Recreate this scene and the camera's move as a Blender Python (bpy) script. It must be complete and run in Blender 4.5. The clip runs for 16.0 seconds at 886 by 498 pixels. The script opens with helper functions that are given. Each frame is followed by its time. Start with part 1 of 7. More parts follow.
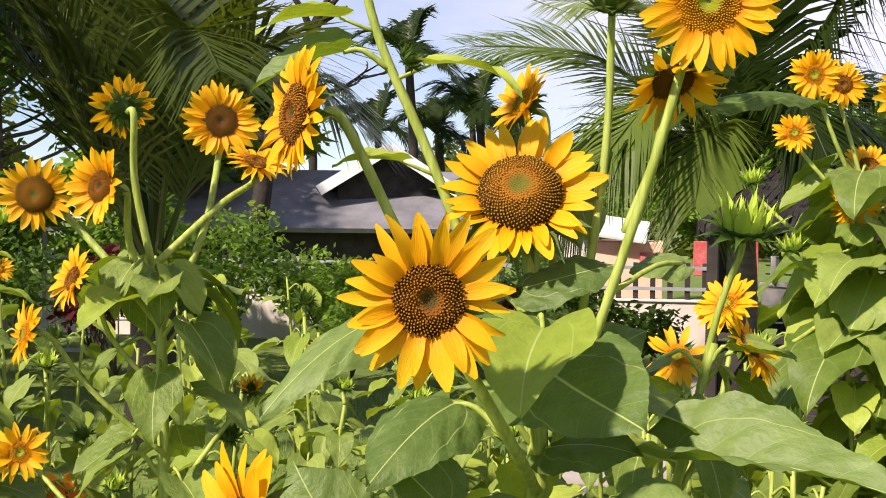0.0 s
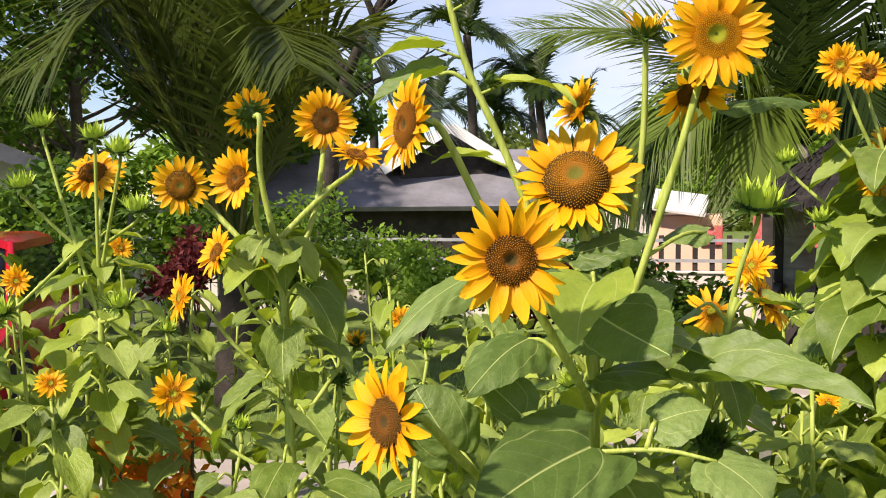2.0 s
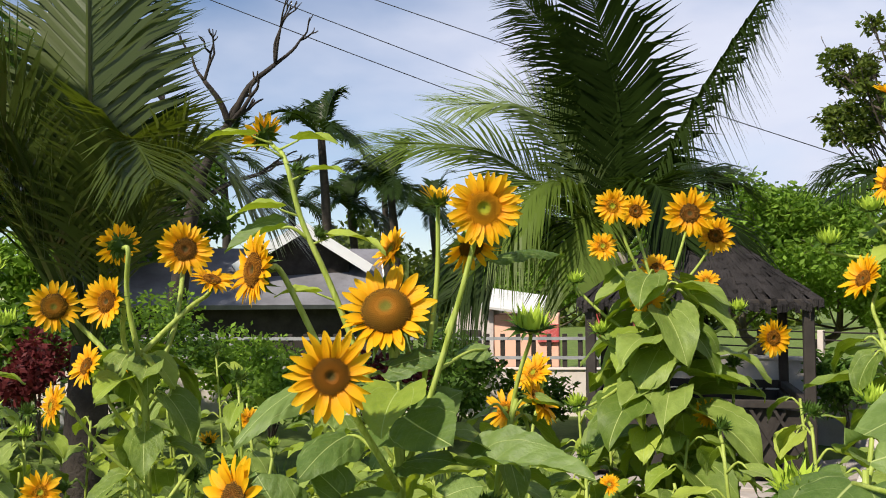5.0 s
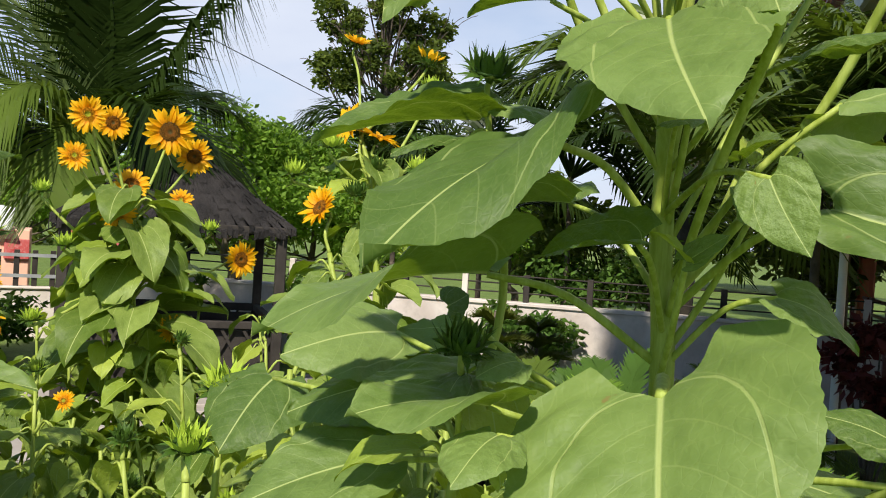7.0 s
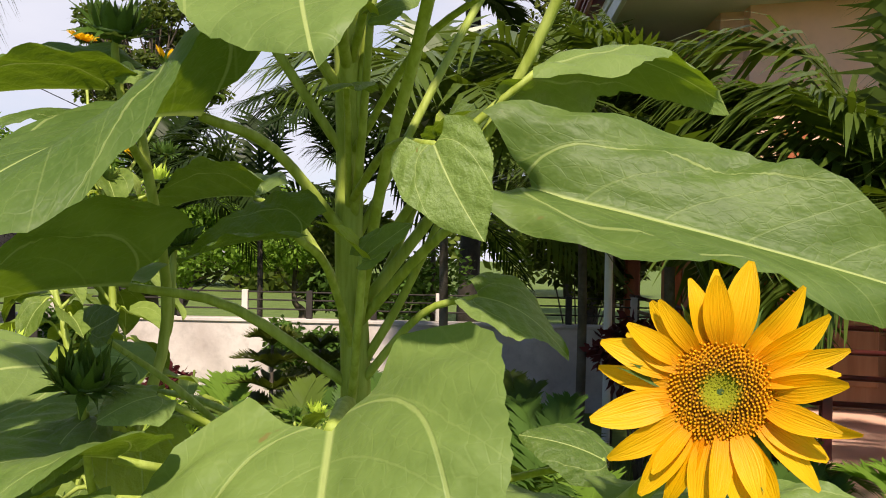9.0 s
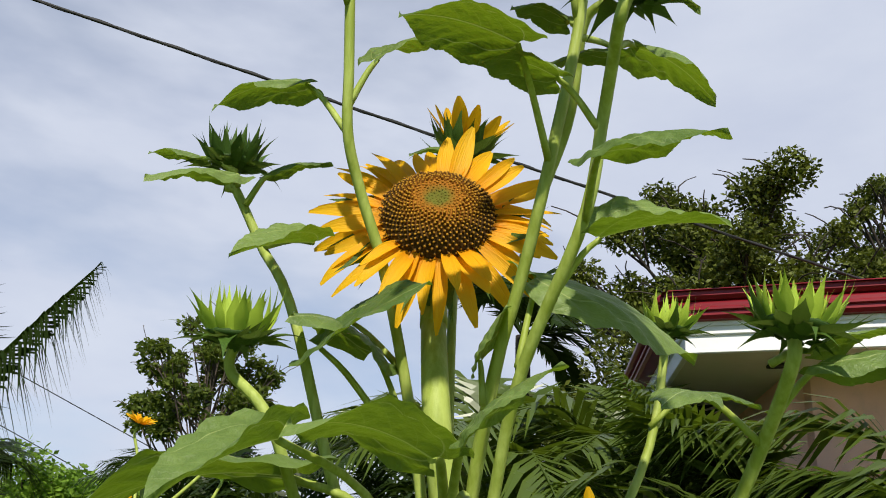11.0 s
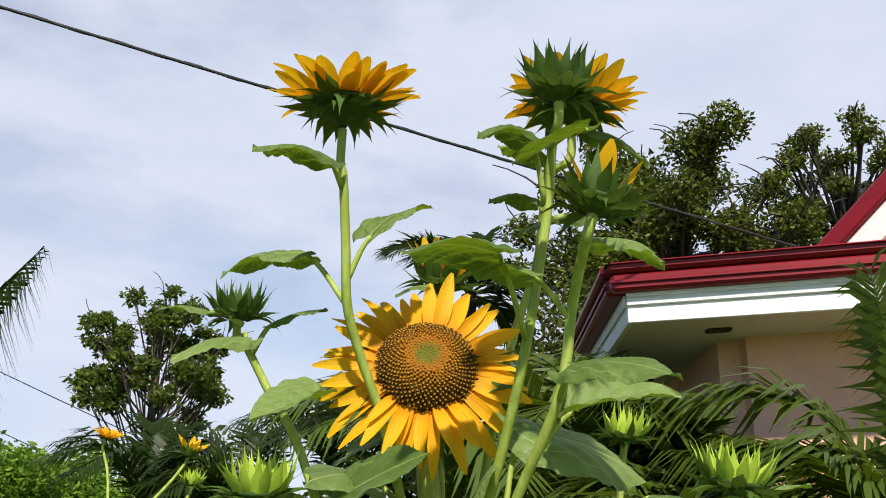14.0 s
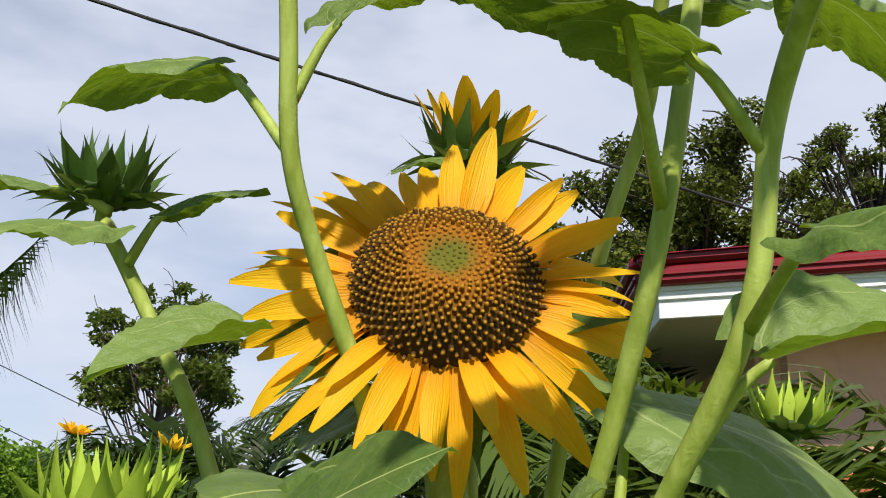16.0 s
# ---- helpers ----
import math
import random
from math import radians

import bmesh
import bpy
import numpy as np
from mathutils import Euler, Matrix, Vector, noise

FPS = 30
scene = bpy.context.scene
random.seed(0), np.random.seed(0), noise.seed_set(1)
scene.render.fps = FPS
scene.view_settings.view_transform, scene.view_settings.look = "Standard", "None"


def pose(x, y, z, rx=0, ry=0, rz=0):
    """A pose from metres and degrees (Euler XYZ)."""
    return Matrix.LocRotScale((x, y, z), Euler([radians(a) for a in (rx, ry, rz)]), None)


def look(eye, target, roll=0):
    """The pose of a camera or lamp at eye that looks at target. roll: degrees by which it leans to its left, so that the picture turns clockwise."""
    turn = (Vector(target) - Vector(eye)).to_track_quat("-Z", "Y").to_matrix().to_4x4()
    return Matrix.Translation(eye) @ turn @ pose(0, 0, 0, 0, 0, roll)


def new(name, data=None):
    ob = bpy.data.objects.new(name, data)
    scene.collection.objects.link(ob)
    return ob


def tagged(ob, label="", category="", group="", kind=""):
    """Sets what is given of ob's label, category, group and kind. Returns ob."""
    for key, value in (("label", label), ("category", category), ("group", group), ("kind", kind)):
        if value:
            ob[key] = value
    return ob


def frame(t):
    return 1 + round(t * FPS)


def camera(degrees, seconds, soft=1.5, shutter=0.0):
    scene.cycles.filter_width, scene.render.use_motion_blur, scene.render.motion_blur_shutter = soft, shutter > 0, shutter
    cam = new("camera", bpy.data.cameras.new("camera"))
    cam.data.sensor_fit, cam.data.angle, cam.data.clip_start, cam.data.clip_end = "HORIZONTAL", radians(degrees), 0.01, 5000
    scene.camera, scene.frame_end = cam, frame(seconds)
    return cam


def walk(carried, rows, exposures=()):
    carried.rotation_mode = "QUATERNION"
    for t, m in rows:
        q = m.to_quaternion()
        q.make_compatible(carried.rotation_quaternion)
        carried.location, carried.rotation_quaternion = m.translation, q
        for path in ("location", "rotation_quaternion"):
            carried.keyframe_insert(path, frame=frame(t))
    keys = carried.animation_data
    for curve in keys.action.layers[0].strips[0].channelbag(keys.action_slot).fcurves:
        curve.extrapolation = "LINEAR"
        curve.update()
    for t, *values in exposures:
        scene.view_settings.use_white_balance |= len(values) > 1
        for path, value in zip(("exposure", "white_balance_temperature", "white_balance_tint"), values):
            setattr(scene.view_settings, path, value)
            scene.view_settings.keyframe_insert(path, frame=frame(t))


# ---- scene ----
cam = camera(52.0, 16.0, soft=1.0)
PATH = [
    (0, (0.083, 0.036, 1.429), (-0.101, 2.027, 1.372), 0.6),
    (0.5, (0.071, -0.037, 1.42), (-0.225, 1.941, 1.393), 1.0),
    (1, (0.057, -0.174, 1.424), (-0.258, 1.8, 1.372), 0.4),
    (1.5, (0.076, -0.279, 1.428), (-0.229, 1.696, 1.336), -0.3),
    (2, (0.093, -0.32, 1.437), (-0.222, 1.652, 1.329), -0.4),
    (2.5, (0.118, -0.354, 1.438), (-0.224, 1.614, 1.33), -0.4),
    (3, (0.198, -0.434, 1.431), (-0.186, 1.526, 1.327), 0.3),
    (3.2, (0.229, -0.48, 1.431), (-0.161, 1.479, 1.329), 0.7),
    (5.3, (0.184, -0.774, 1.507), (0.382, 1.212, 1.62), -0.2),
    (5.5, (0.181, -0.785, 1.506), (0.54, 1.179, 1.613), 0.4),
    (6, (0.187, -0.801, 1.493), (0.831, 1.09, 1.566), 2.4),
    (6.5, (0.194, -0.808, 1.483), (1.018, 1.014, 1.487), 3.6),
    (7, (0.231, -0.815, 1.481), (1.277, 0.889, 1.449), 3.6),
    (7.5, (0.271, -0.807, 1.483), (1.542, 0.737, 1.483), 3.4),
    (7.7, (0.303, -0.793, 1.485), (1.62, 0.712, 1.485), 3.1),
    (8, (0.312, -0.8, 1.477), (1.693, 0.646, 1.445), 2.9),
    (8.5, (0.355, -0.801, 1.468), (1.846, 0.531, 1.4), 2.3),
    (9, (0.429, -0.744, 1.471), (1.831, 0.682, 1.491), 1.2),
    (9.5, (0.478, -0.675, 1.505), (1.706, 0.868, 1.831), 2.1),
    (10, (0.482, -0.651, 1.552), (1.666, 0.874, 2.071), 3.2),
    (10.2, (0.476, -0.649, 1.583), (1.648, 0.853, 2.19), 3.6),
    (12.3, (0.347, -0.707, 1.764), (1.633, 0.639, 2.497), 2.1),
    (12.5, (0.335, -0.715, 1.773), (1.623, 0.662, 2.443), 1.8),
    (13, (0.315, -0.738, 1.793), (1.625, 0.655, 2.38), 1.2),
    (13.5, (0.301, -0.749, 1.809), (1.633, 0.612, 2.419), 0.5),
    (14, (0.295, -0.744, 1.812), (1.633, 0.607, 2.432), 0.5),
    (14.5, (0.317, -0.699, 1.834), (1.693, 0.64, 2.396), 0.2),
    (15, (0.413, -0.609, 1.833), (1.78, 0.726, 2.425), 0.5),
    (15.5, (0.5, -0.52, 1.845), (1.815, 0.827, 2.521), 1.2),
    (16, (0.575, -0.449, 1.847), (1.886, 0.924, 2.475), 1.3),
]
walk(cam, [(t, look(eye, target, roll)) for t, eye, target, roll in PATH],
     exposures=((0, 0.70, 6900, 22), (3.2, 0.72, 6900, 20), (5.4, 0.36, 6550, 12), (7.0, 0.38, 6500, 10), (8.5, 0.54, 7200, 19), (9.5, 0.24, 6650, 12), (10.0, 0.14, 6500, 10), (12.5, 0.33, 6500, 10), (15, 0.36, 6500, 10), (16, 0.29, 6500, 10)))

# ---- world, sun ----
SUN_DIR = Vector((-0.48, -0.54, 0.69)).normalized()
world = bpy.data.worlds.new("sky")
scene.world = world
world.use_nodes = True
wn, wl = world.node_tree.nodes, world.node_tree.links
wn.clear()
w_out, w_bg = wn.new("ShaderNodeOutputWorld"), wn.new("ShaderNodeBackground")
w_sky = wn.new("ShaderNodeTexSky")
w_sky.sky_type, w_sky.sun_disc = "NISHITA", False
w_sky.air_density, w_sky.dust_density, w_sky.ozone_density = 1.0, 0.05, 3.5
w_sky.sun_elevation = math.asin(SUN_DIR.z)
w_sky.sun_rotation = math.atan2(SUN_DIR.x, SUN_DIR.y)
w_co, w_map = wn.new("ShaderNodeTexCoord"), wn.new("ShaderNodeMapping")
w_map.inputs["Scale"].default_value = (1.0, 1.0, 2.6)
w_map.inputs["Location"].default_value = (0.35, 0.1, 0.0)
w_n1, w_n2 = wn.new("ShaderNodeTexNoise"), wn.new("ShaderNodeTexNoise")
for nn, sc, de, ro in ((w_n1, 1.5, 5.0, 0.50), (w_n2, 5.0, 5.0, 0.55)):
    nn.inputs["Scale"].default_value, nn.inputs["Detail"].default_value, nn.inputs["Roughness"].default_value = sc, de, ro
w_sep = wn.new("ShaderNodeSeparateXYZ")
w_east = wn.new("ShaderNodeMath")          # the cloud sheet thickens towards +x
w_east.operation, w_east.inputs[1].default_value, w_east.inputs[2].default_value = "MULTIPLY_ADD", 0.44, 0.12
w_add, w_add2 = wn.new("ShaderNodeMath"), wn.new("ShaderNodeMath")
w_add.operation, w_add2.operation = "ADD", "MULTIPLY_ADD"
w_add2.inputs[1].default_value = 0.16
w_ramp = wn.new("ShaderNodeValToRGB")
w_ramp.color_ramp.elements[0].position, w_ramp.color_ramp.elements[1].position = 0.60, 0.90
w_ramp.color_ramp.elements[1].color = (0.93, 0.93, 0.93, 1)
w_mix = wn.new("ShaderNodeMixRGB")
w_cl = wn.new("ShaderNodeMixRGB")
w_cl.inputs[1].default_value, w_cl.inputs[2].default_value = (5.0, 5.5, 6.9, 1), (6.9, 7.3, 8.2, 1)
w_bg.inputs["Strength"].default_value = 0.096
wl.new(w_co.outputs["Generated"], w_map.inputs["Vector"])
wl.new(w_map.outputs[0], w_n1.inputs["Vector"])
wl.new(w_map.outputs[0], w_n2.inputs["Vector"])
wl.new(w_co.outputs["Generated"], w_sep.inputs[0])
wl.new(w_sep.outputs["X"], w_east.inputs[0])
w_high, w_thin = wn.new("ShaderNodeMapRange"), wn.new("ShaderNodeMath")   # thin overhead, a sheet lower down
w_high.inputs[1].default_value, w_high.inputs[2].default_value, w_high.inputs[3].default_value, w_high.inputs[4].default_value = 0.60, 0.90, 0.0, 0.20
w_thin.operation = "SUBTRACT"
wl.new(w_sep.outputs["Z"], w_high.inputs[0])
wl.new(w_n1.outputs["Fac"], w_thin.inputs[0])
wl.new(w_high.outputs[0], w_thin.inputs[1])
wl.new(w_thin.outputs[0], w_add.inputs[0])
wl.new(w_east.outputs[0], w_add.inputs[1])
wl.new(w_n2.outputs["Fac"], w_add2.inputs[0])
wl.new(w_add.outputs[0], w_add2.inputs[2])
wl.new(w_add2.outputs[0], w_ramp.inputs[0])
wl.new(w_n2.outputs["Fac"], w_cl.inputs[0])
wl.new(w_ramp.outputs[0], w_mix.inputs[0])
wl.new(w_sky.outputs[0], w_mix.inputs[1])
wl.new(w_cl.outputs[0], w_mix.inputs[2])
wl.new(w_mix.outputs[0], w_bg.inputs["Color"])
wl.new(w_bg.outputs[0], w_out.inputs["Surface"])
sun = new("sun", bpy.data.lights.new("sun", "SUN"))
sun.data.energy, sun.data.angle, sun.data.color = 5.0, radians(2.0), (1.0, 0.93, 0.80)
sun.matrix_world = look(SUN_DIR * 60, (0, 0, 0))

# ---- materials ----
class Nodes:
    """A small builder for node materials."""

    def __init__(self, name):
        self.m = bpy.data.materials.new(name)
        self.m.use_nodes = True
        self.t = self.m.node_tree
        self.t.nodes.clear()
        self.out = self.t.nodes.new("ShaderNodeOutputMaterial")

    def put(self, kind, **inputs):
        n = self.t.nodes.new("ShaderNode" + kind)
        for key, v in inputs.items():
            self.feed(n, key.replace("_", " ") if not key.startswith("i") or not key[1:].isdigit() else int(key[1:]), v)
        return n

    def feed(self, n, key, v):
        if isinstance(v, bpy.types.NodeSocket):
            self.t.links.new(v, n.inputs[key])
        else:
            n.inputs[key].default_value = v

    def math(self, op, a, b=0.0, c=0.0):
        n = self.put("Math", i0=a, i1=b, i2=c)
        n.operation = op
        return n.outputs[0]

    def step(self, v, lo, hi):
        n = self.put("MapRange", i0=v, i1=lo, i2=hi, i3=0.0, i4=1.0)
        n.interpolation_type = "SMOOTHSTEP"
        return n.outputs[0]

    def mix(self, f, a, b, mode="MIX"):
        n = self.put("MixRGB", i0=f, i1=a, i2=b)
        n.blend_type = mode
        return n.outputs[0]

    def noise(self, scale, detail=4.0, rough=0.55, vec=None):
        n = self.put("TexNoise", Scale=scale, Detail=detail, Roughness=rough)
        if vec is not None:
            self.feed(n, "Vector", vec)
        return n.outputs["Fac"]

    def ramp(self, f, *stops):
        n = self.put("ValToRGB", i0=f)
        el = n.color_ramp.elements
        while len(el) < len(stops):
            el.new(0.5)
        for e, (p, c) in zip(el, stops):
            e.position, e.color = p, (*c, 1)
        return n.outputs[0]

    def bump(self, h, strength, dist=0.002):
        return self.put("Bump", Strength=strength, Distance=dist, Height=h).outputs[0]

    def done(self, col, rough=0.6, normal=None, metal=0.0, spec=0.35, trans=None, share=0.3, sheen=0.0):
        b = self.put("BsdfPrincipled", Base_Color=col, Roughness=rough, Metallic=metal)
        b.inputs["Specular IOR Level"].default_value = spec
        if sheen:
            b.inputs["Sheen Weight"].default_value = sheen
        if normal is not None:
            self.feed(b, "Normal", normal)
        last = b.outputs[0]
        if trans is not None:
            tr = self.put("BsdfTranslucent", Color=trans)
            if normal is not None:
                self.feed(tr, "Normal", normal)
            last = self.put("MixShader", i0=share, i1=last, i2=tr.outputs[0]).outputs[0]
        self.t.links.new(last, self.out.inputs["Surface"])
        return self.m


def c3(r, g, b):
    return (r, g, b, 1.0)


def make_leaf_material(name, dark, light, trans, vein, share=0.3):
    n = Nodes(name)
    uv = n.put("SeparateXYZ", i0=n.put("UVMap").outputs[0])
    x = n.math("SUBTRACT", uv.outputs[0], 0.5)
    ax, v = n.math("ABSOLUTE", x), uv.outputs[1]
    mid = n.math("SUBTRACT", 1.0, n.step(ax, 0.004, n.math("MULTIPLY_ADD", n.math("SUBTRACT", 1.0, v), 0.012, 0.006)))
    curve = n.math("MULTIPLY", n.math("POWER", ax, 1.35), 1.25)
    g = n.math("FRACT", n.math("MULTIPLY", n.math("SUBTRACT", n.math("ADD", v, 1.12), curve), 5.2))
    lat = n.math("SUBTRACT", 1.0, n.step(n.math("ABSOLUTE", n.math("SUBTRACT", g, 0.5)), 0.006, 0.030))
    lat = n.math("MULTIPLY", lat, n.math("SUBTRACT", 0.85, ax))
    veins = n.math("MAXIMUM", mid, n.math("MULTIPLY", lat, 0.26))
    ob = n.put("TexCoord").outputs["Object"]
    grain, blot = n.noise(60.0, 5.0, 0.6, ob), n.noise(5.0, 3.0, 0.6, ob)
    tone = n.math("ADD", n.math("MULTIPLY", blot, 0.7), n.math("MULTIPLY", n.put("ObjectInfo").outputs["Random"], 0.5))
    col = n.mix(n.step(tone, 0.25, 0.95), c3(*dark), c3(*light))
    col = n.mix(n.math("MULTIPLY", n.step(grain, 0.5, 0.75), 0.25), col, c3(*light))
    spots = n.math("MULTIPLY", n.step(n.noise(9.0, 2.0, 0.5, ob), 0.74, 0.78), 0.7)
    col = n.mix(n.math("MULTIPLY", veins, 0.8), col, c3(*vein))
    base = n.math("MULTIPLY", n.math("SUBTRACT", 1.0, n.math("EXPONENT", n.math("MULTIPLY", n.math("ADD", v, 0.02), -8.0))), 0.34)
    rib = n.math("SUBTRACT", 1.0, n.step(n.math("ABSOLUTE", n.math("SUBTRACT", ax, base)), 0.003, n.math("MULTIPLY_ADD", v, -0.006, 0.010)))
    rib = n.math("MULTIPLY", rib, n.math("SUBTRACT", 1.0, n.step(v, 0.5, 0.75)))
    col = n.mix(n.math("MULTIPLY", rib, 0.42), col, c3(*vein))
    cell = n.put("TexVoronoi", Vector=n.put("CombineXYZ", i0=n.math("MULTIPLY", x, 20.0), i1=n.math("MULTIPLY", v, 20.0)).outputs[0], Scale=1.0)
    cell.feature = "DISTANCE_TO_EDGE"
    net = n.math("SUBTRACT", 1.0, n.step(cell.outputs["Distance"], 0.0, 0.06))
    col = n.mix(n.math("MULTIPLY", net, 0.05), col, c3(*vein))
    veins = n.math("MAXIMUM", veins, n.math("MAXIMUM", rib, n.math("MULTIPLY", net, 0.15)))
    col = n.mix(spots, col, c3(0.22, 0.14, 0.05))
    h = n.math("ADD", n.math("MULTIPLY", veins, -0.25), n.math("ADD", n.math("MULTIPLY", n.noise(10.0, 3.0, 0.5, ob), 1.2), n.math("MULTIPLY", n.noise(30.0, 3.0, 0.5, ob), 0.15)))
    return n.done(col, 0.52, n.bump(h, 0.34, 0.008), spec=0.32, trans=n.mix(n.math("MULTIPLY", veins, 0.6), c3(*trans), c3(*vein)), share=share)


LEAF = make_leaf_material("sunflower_leaf", (0.076, 0.128, 0.015), (0.240, 0.315, 0.066), (0.30, 0.44, 0.010), (0.44, 0.50, 0.16), 0.26)
# darker, bluer copy of LEAF: weaker light on the fine leaves put into colour
LEAF_DIMMED = make_leaf_material("dimmed_sunflower_leaf", (0.062, 0.112, 0.020), (0.175, 0.250, 0.066), (0.26, 0.40, 0.012), (0.42, 0.49, 0.17), 0.24)
LEAF_YOUNG = make_leaf_material("young_leaf", (0.19, 0.27, 0.030), (0.36, 0.44, 0.066), (0.44, 0.56, 0.02), (0.42, 0.52, 0.15), 0.30)


def make_petal_material():
    n = Nodes("petal")
    uv = n.put("SeparateXYZ", i0=n.put("UVMap").outputs[0])
    lines = n.noise(1.0, 2.0, 0.5, n.put("CombineXYZ", i0=n.math("MULTIPLY", uv.outputs[0], 16.0), i1=n.math("MULTIPLY", uv.outputs[1], 1.6)).outputs[0])
    rnd = n.put("ObjectInfo").outputs["Random"]
    col = n.ramp(uv.outputs[1], (0.0, (0.74, 0.24, 0.002)), (0.35, (0.84, 0.42, 0.003)), (1.0, (0.86, 0.51, 0.005)))
    col = n.mix(n.math("MULTIPLY", n.step(lines, 0.5, 0.75), 0.35), col, c3(0.74, 0.30, 0.004))
    col = n.mix(n.math("MULTIPLY", rnd, 0.3), col, c3(0.82, 0.50, 0.02))
    return n.done(col, 0.5, n.bump(lines, 0.5, 0.002), spec=0.25, trans=c3(0.95, 0.50, 0.01), share=0.36)


PETAL = make_petal_material()


def make_disc_material(name, centre, ring, outer, tip, core=0.16):
    """Colours by the distance from the disc's centre (uv.x) and the height of a floret (uv.y)."""
    n = Nodes(name)
    uv = n.put("SeparateXYZ", i0=n.put("UVMap").outputs[0])
    r = n.math("ADD", uv.outputs[0], n.math("MULTIPLY", n.math("SUBTRACT", n.noise(14.0), 0.5), 0.22))
    col = n.ramp(r, (0.0, centre), (core, centre), (core + 0.16, ring), (core + 0.30, ring), (0.84, outer), (1.0, outer))
    col = n.mix(n.math("MULTIPLY", n.step(uv.outputs[1], 0.70, 1.0), n.step(r, 0.22, 0.5)), col, c3(*tip))
    col = n.mix(n.math("MULTIPLY", n.put("NewGeometry").outputs["Random Per Island"], 0.30), col, c3(0.10, 0.035, 0.004))
    return n.done(col, 0.75, n.bump(n.noise(300.0), 0.5, 0.001), spec=0.2)


DISC_BROWN = make_disc_material("disc_brown", (0.06, 0.045, 0.008), (0.22, 0.075, 0.005), (0.10, 0.04, 0.005), (0.46, 0.19, 0.010))
DISC_SEEDY = make_disc_material("disc_seedy", (0.12, 0.12, 0.012), (0.28, 0.105, 0.005), (0.070, 0.034, 0.005), (0.48, 0.24, 0.014))
DISC_FRESH = make_disc_material("disc_fresh", (0.25, 0.26, 0.012), (0.30, 0.12, 0.005), (0.62, 0.26, 0.004), (0.90, 0.42, 0.008), 0.32)
DISC_DARK = make_disc_material("disc_dark", (0.06, 0.045, 0.010), (0.16, 0.055, 0.006), (0.075, 0.04, 0.008), (0.30, 0.14, 0.015))


def make_stem_material(name, a, b):
    n = Nodes(name)
    ob = n.put("TexCoord").outputs["Object"]
    streak = n.noise(9.0, 4.0, 0.6, n.put("Mapping", i0=ob, i3=(12.0, 12.0, 1.2)).outputs[0])
    col = n.mix(n.step(streak, 0.35, 0.7), c3(*a), c3(*b))
    col = n.mix(n.math("MULTIPLY", n.step(n.noise(40.0, 3.0, 0.6, ob), 0.6, 0.75), 0.15), col, c3(0.10, 0.13, 0.03))
    return n.done(col, 0.55, n.bump(n.noise(420.0, 3.0, 0.6, ob), 0.3, 0.001), spec=0.3, trans=c3(0.35, 0.5, 0.08), share=0.10)


STEM = make_stem_material("stem_green", (0.26, 0.33, 0.046), (0.41, 0.49, 0.115))
# bract and receptacle greens are darkened for the shade beneath the heads
BRACT = make_stem_material("bract_shaded_green", (0.022, 0.056, 0.006), (0.080, 0.155, 0.016))
CUP_SHADED = make_stem_material("receptacle_shaded_green", (0.016, 0.042, 0.005), (0.05, 0.11, 0.012))
BRACT_PALE = make_stem_material("bract_pale", (0.30, 0.44, 0.035), (0.48, 0.60, 0.07))


def rough_material(name, a, b, scale, rough=0.85, bump=0.4, dist=0.01, spec=0.25, third=None, vec_scale=(1, 1, 1), metal=0.0, fine=6.0):
    n = Nodes(name)
    ob = n.put("Mapping", i0=n.put("TexCoord").outputs["Object"], i3=vec_scale).outputs[0]
    big, small = n.noise(scale, 5.0, 0.6, ob), n.noise(scale * fine, 5.0, 0.65, ob)
    col = n.mix(n.step(big, 0.3, 0.72), c3(*a), c3(*b))
    col = n.mix(n.math("MULTIPLY", n.step(small, 0.45, 0.8), 0.4), col, c3(*(third or a)))
    col = n.mix(n.math("MULTIPLY", n.put("ObjectInfo").outputs["Random"], 0.25), col, c3(*b))
    return n.done(col, rough, n.bump(small, bump, dist), spec=spec, metal=metal)


def foliage_material(name, dark, light, trans, share=0.25, rough=0.5, spec=0.10):
    n = Nodes(name)
    rnd = n.math("ADD", n.math("MULTIPLY", n.put("NewGeometry").outputs["Random Per Island"], 0.65), n.math("MULTIPLY", n.noise(1.3, 3.0), 0.45))
    col = n.mix(n.step(rnd, 0.15, 0.95), c3(*dark), c3(*light))
    return n.done(col, rough, spec=spec, trans=c3(*trans), share=share)


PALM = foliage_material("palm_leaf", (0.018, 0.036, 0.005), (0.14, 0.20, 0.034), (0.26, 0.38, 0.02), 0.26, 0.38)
# glossy palm leaf, its dark end lowered to hold the shade between fronds
PALM_DEEP_SHADE = foliage_material("palm_leaf_deep_shade", (0.005, 0.011, 0.003), (0.085, 0.118, 0.022), (0.22, 0.30, 0.015), 0.14, 0.34, 0.35)
# palm leaf with crown shade put into a near-black base colour
PALM_SHADED = foliage_material("palm_leaf_shaded", (0.004, 0.010, 0.002), (0.026, 0.046, 0.008), (0.08, 0.15, 0.01), 0.13, 0.4)
PALM_GLOSSY = foliage_material("palm_leaf_glossy", (0.008, 0.018, 0.003), (0.100, 0.148, 0.022), (0.24, 0.36, 0.018), 0.17, 0.36, 0.40)
# sunlit copy of the palm leaf, the light put into the colour
PALM_LIT = foliage_material("palm_leaf_lit", (0.10, 0.16, 0.05), (0.24, 0.30, 0.10), (0.30, 0.40, 0.06), 0.3, 0.4)
TREE_LEAF = foliage_material("tree_leaf", (0.014, 0.028, 0.005), (0.12, 0.16, 0.03), (0.24, 0.32, 0.03), 0.28)
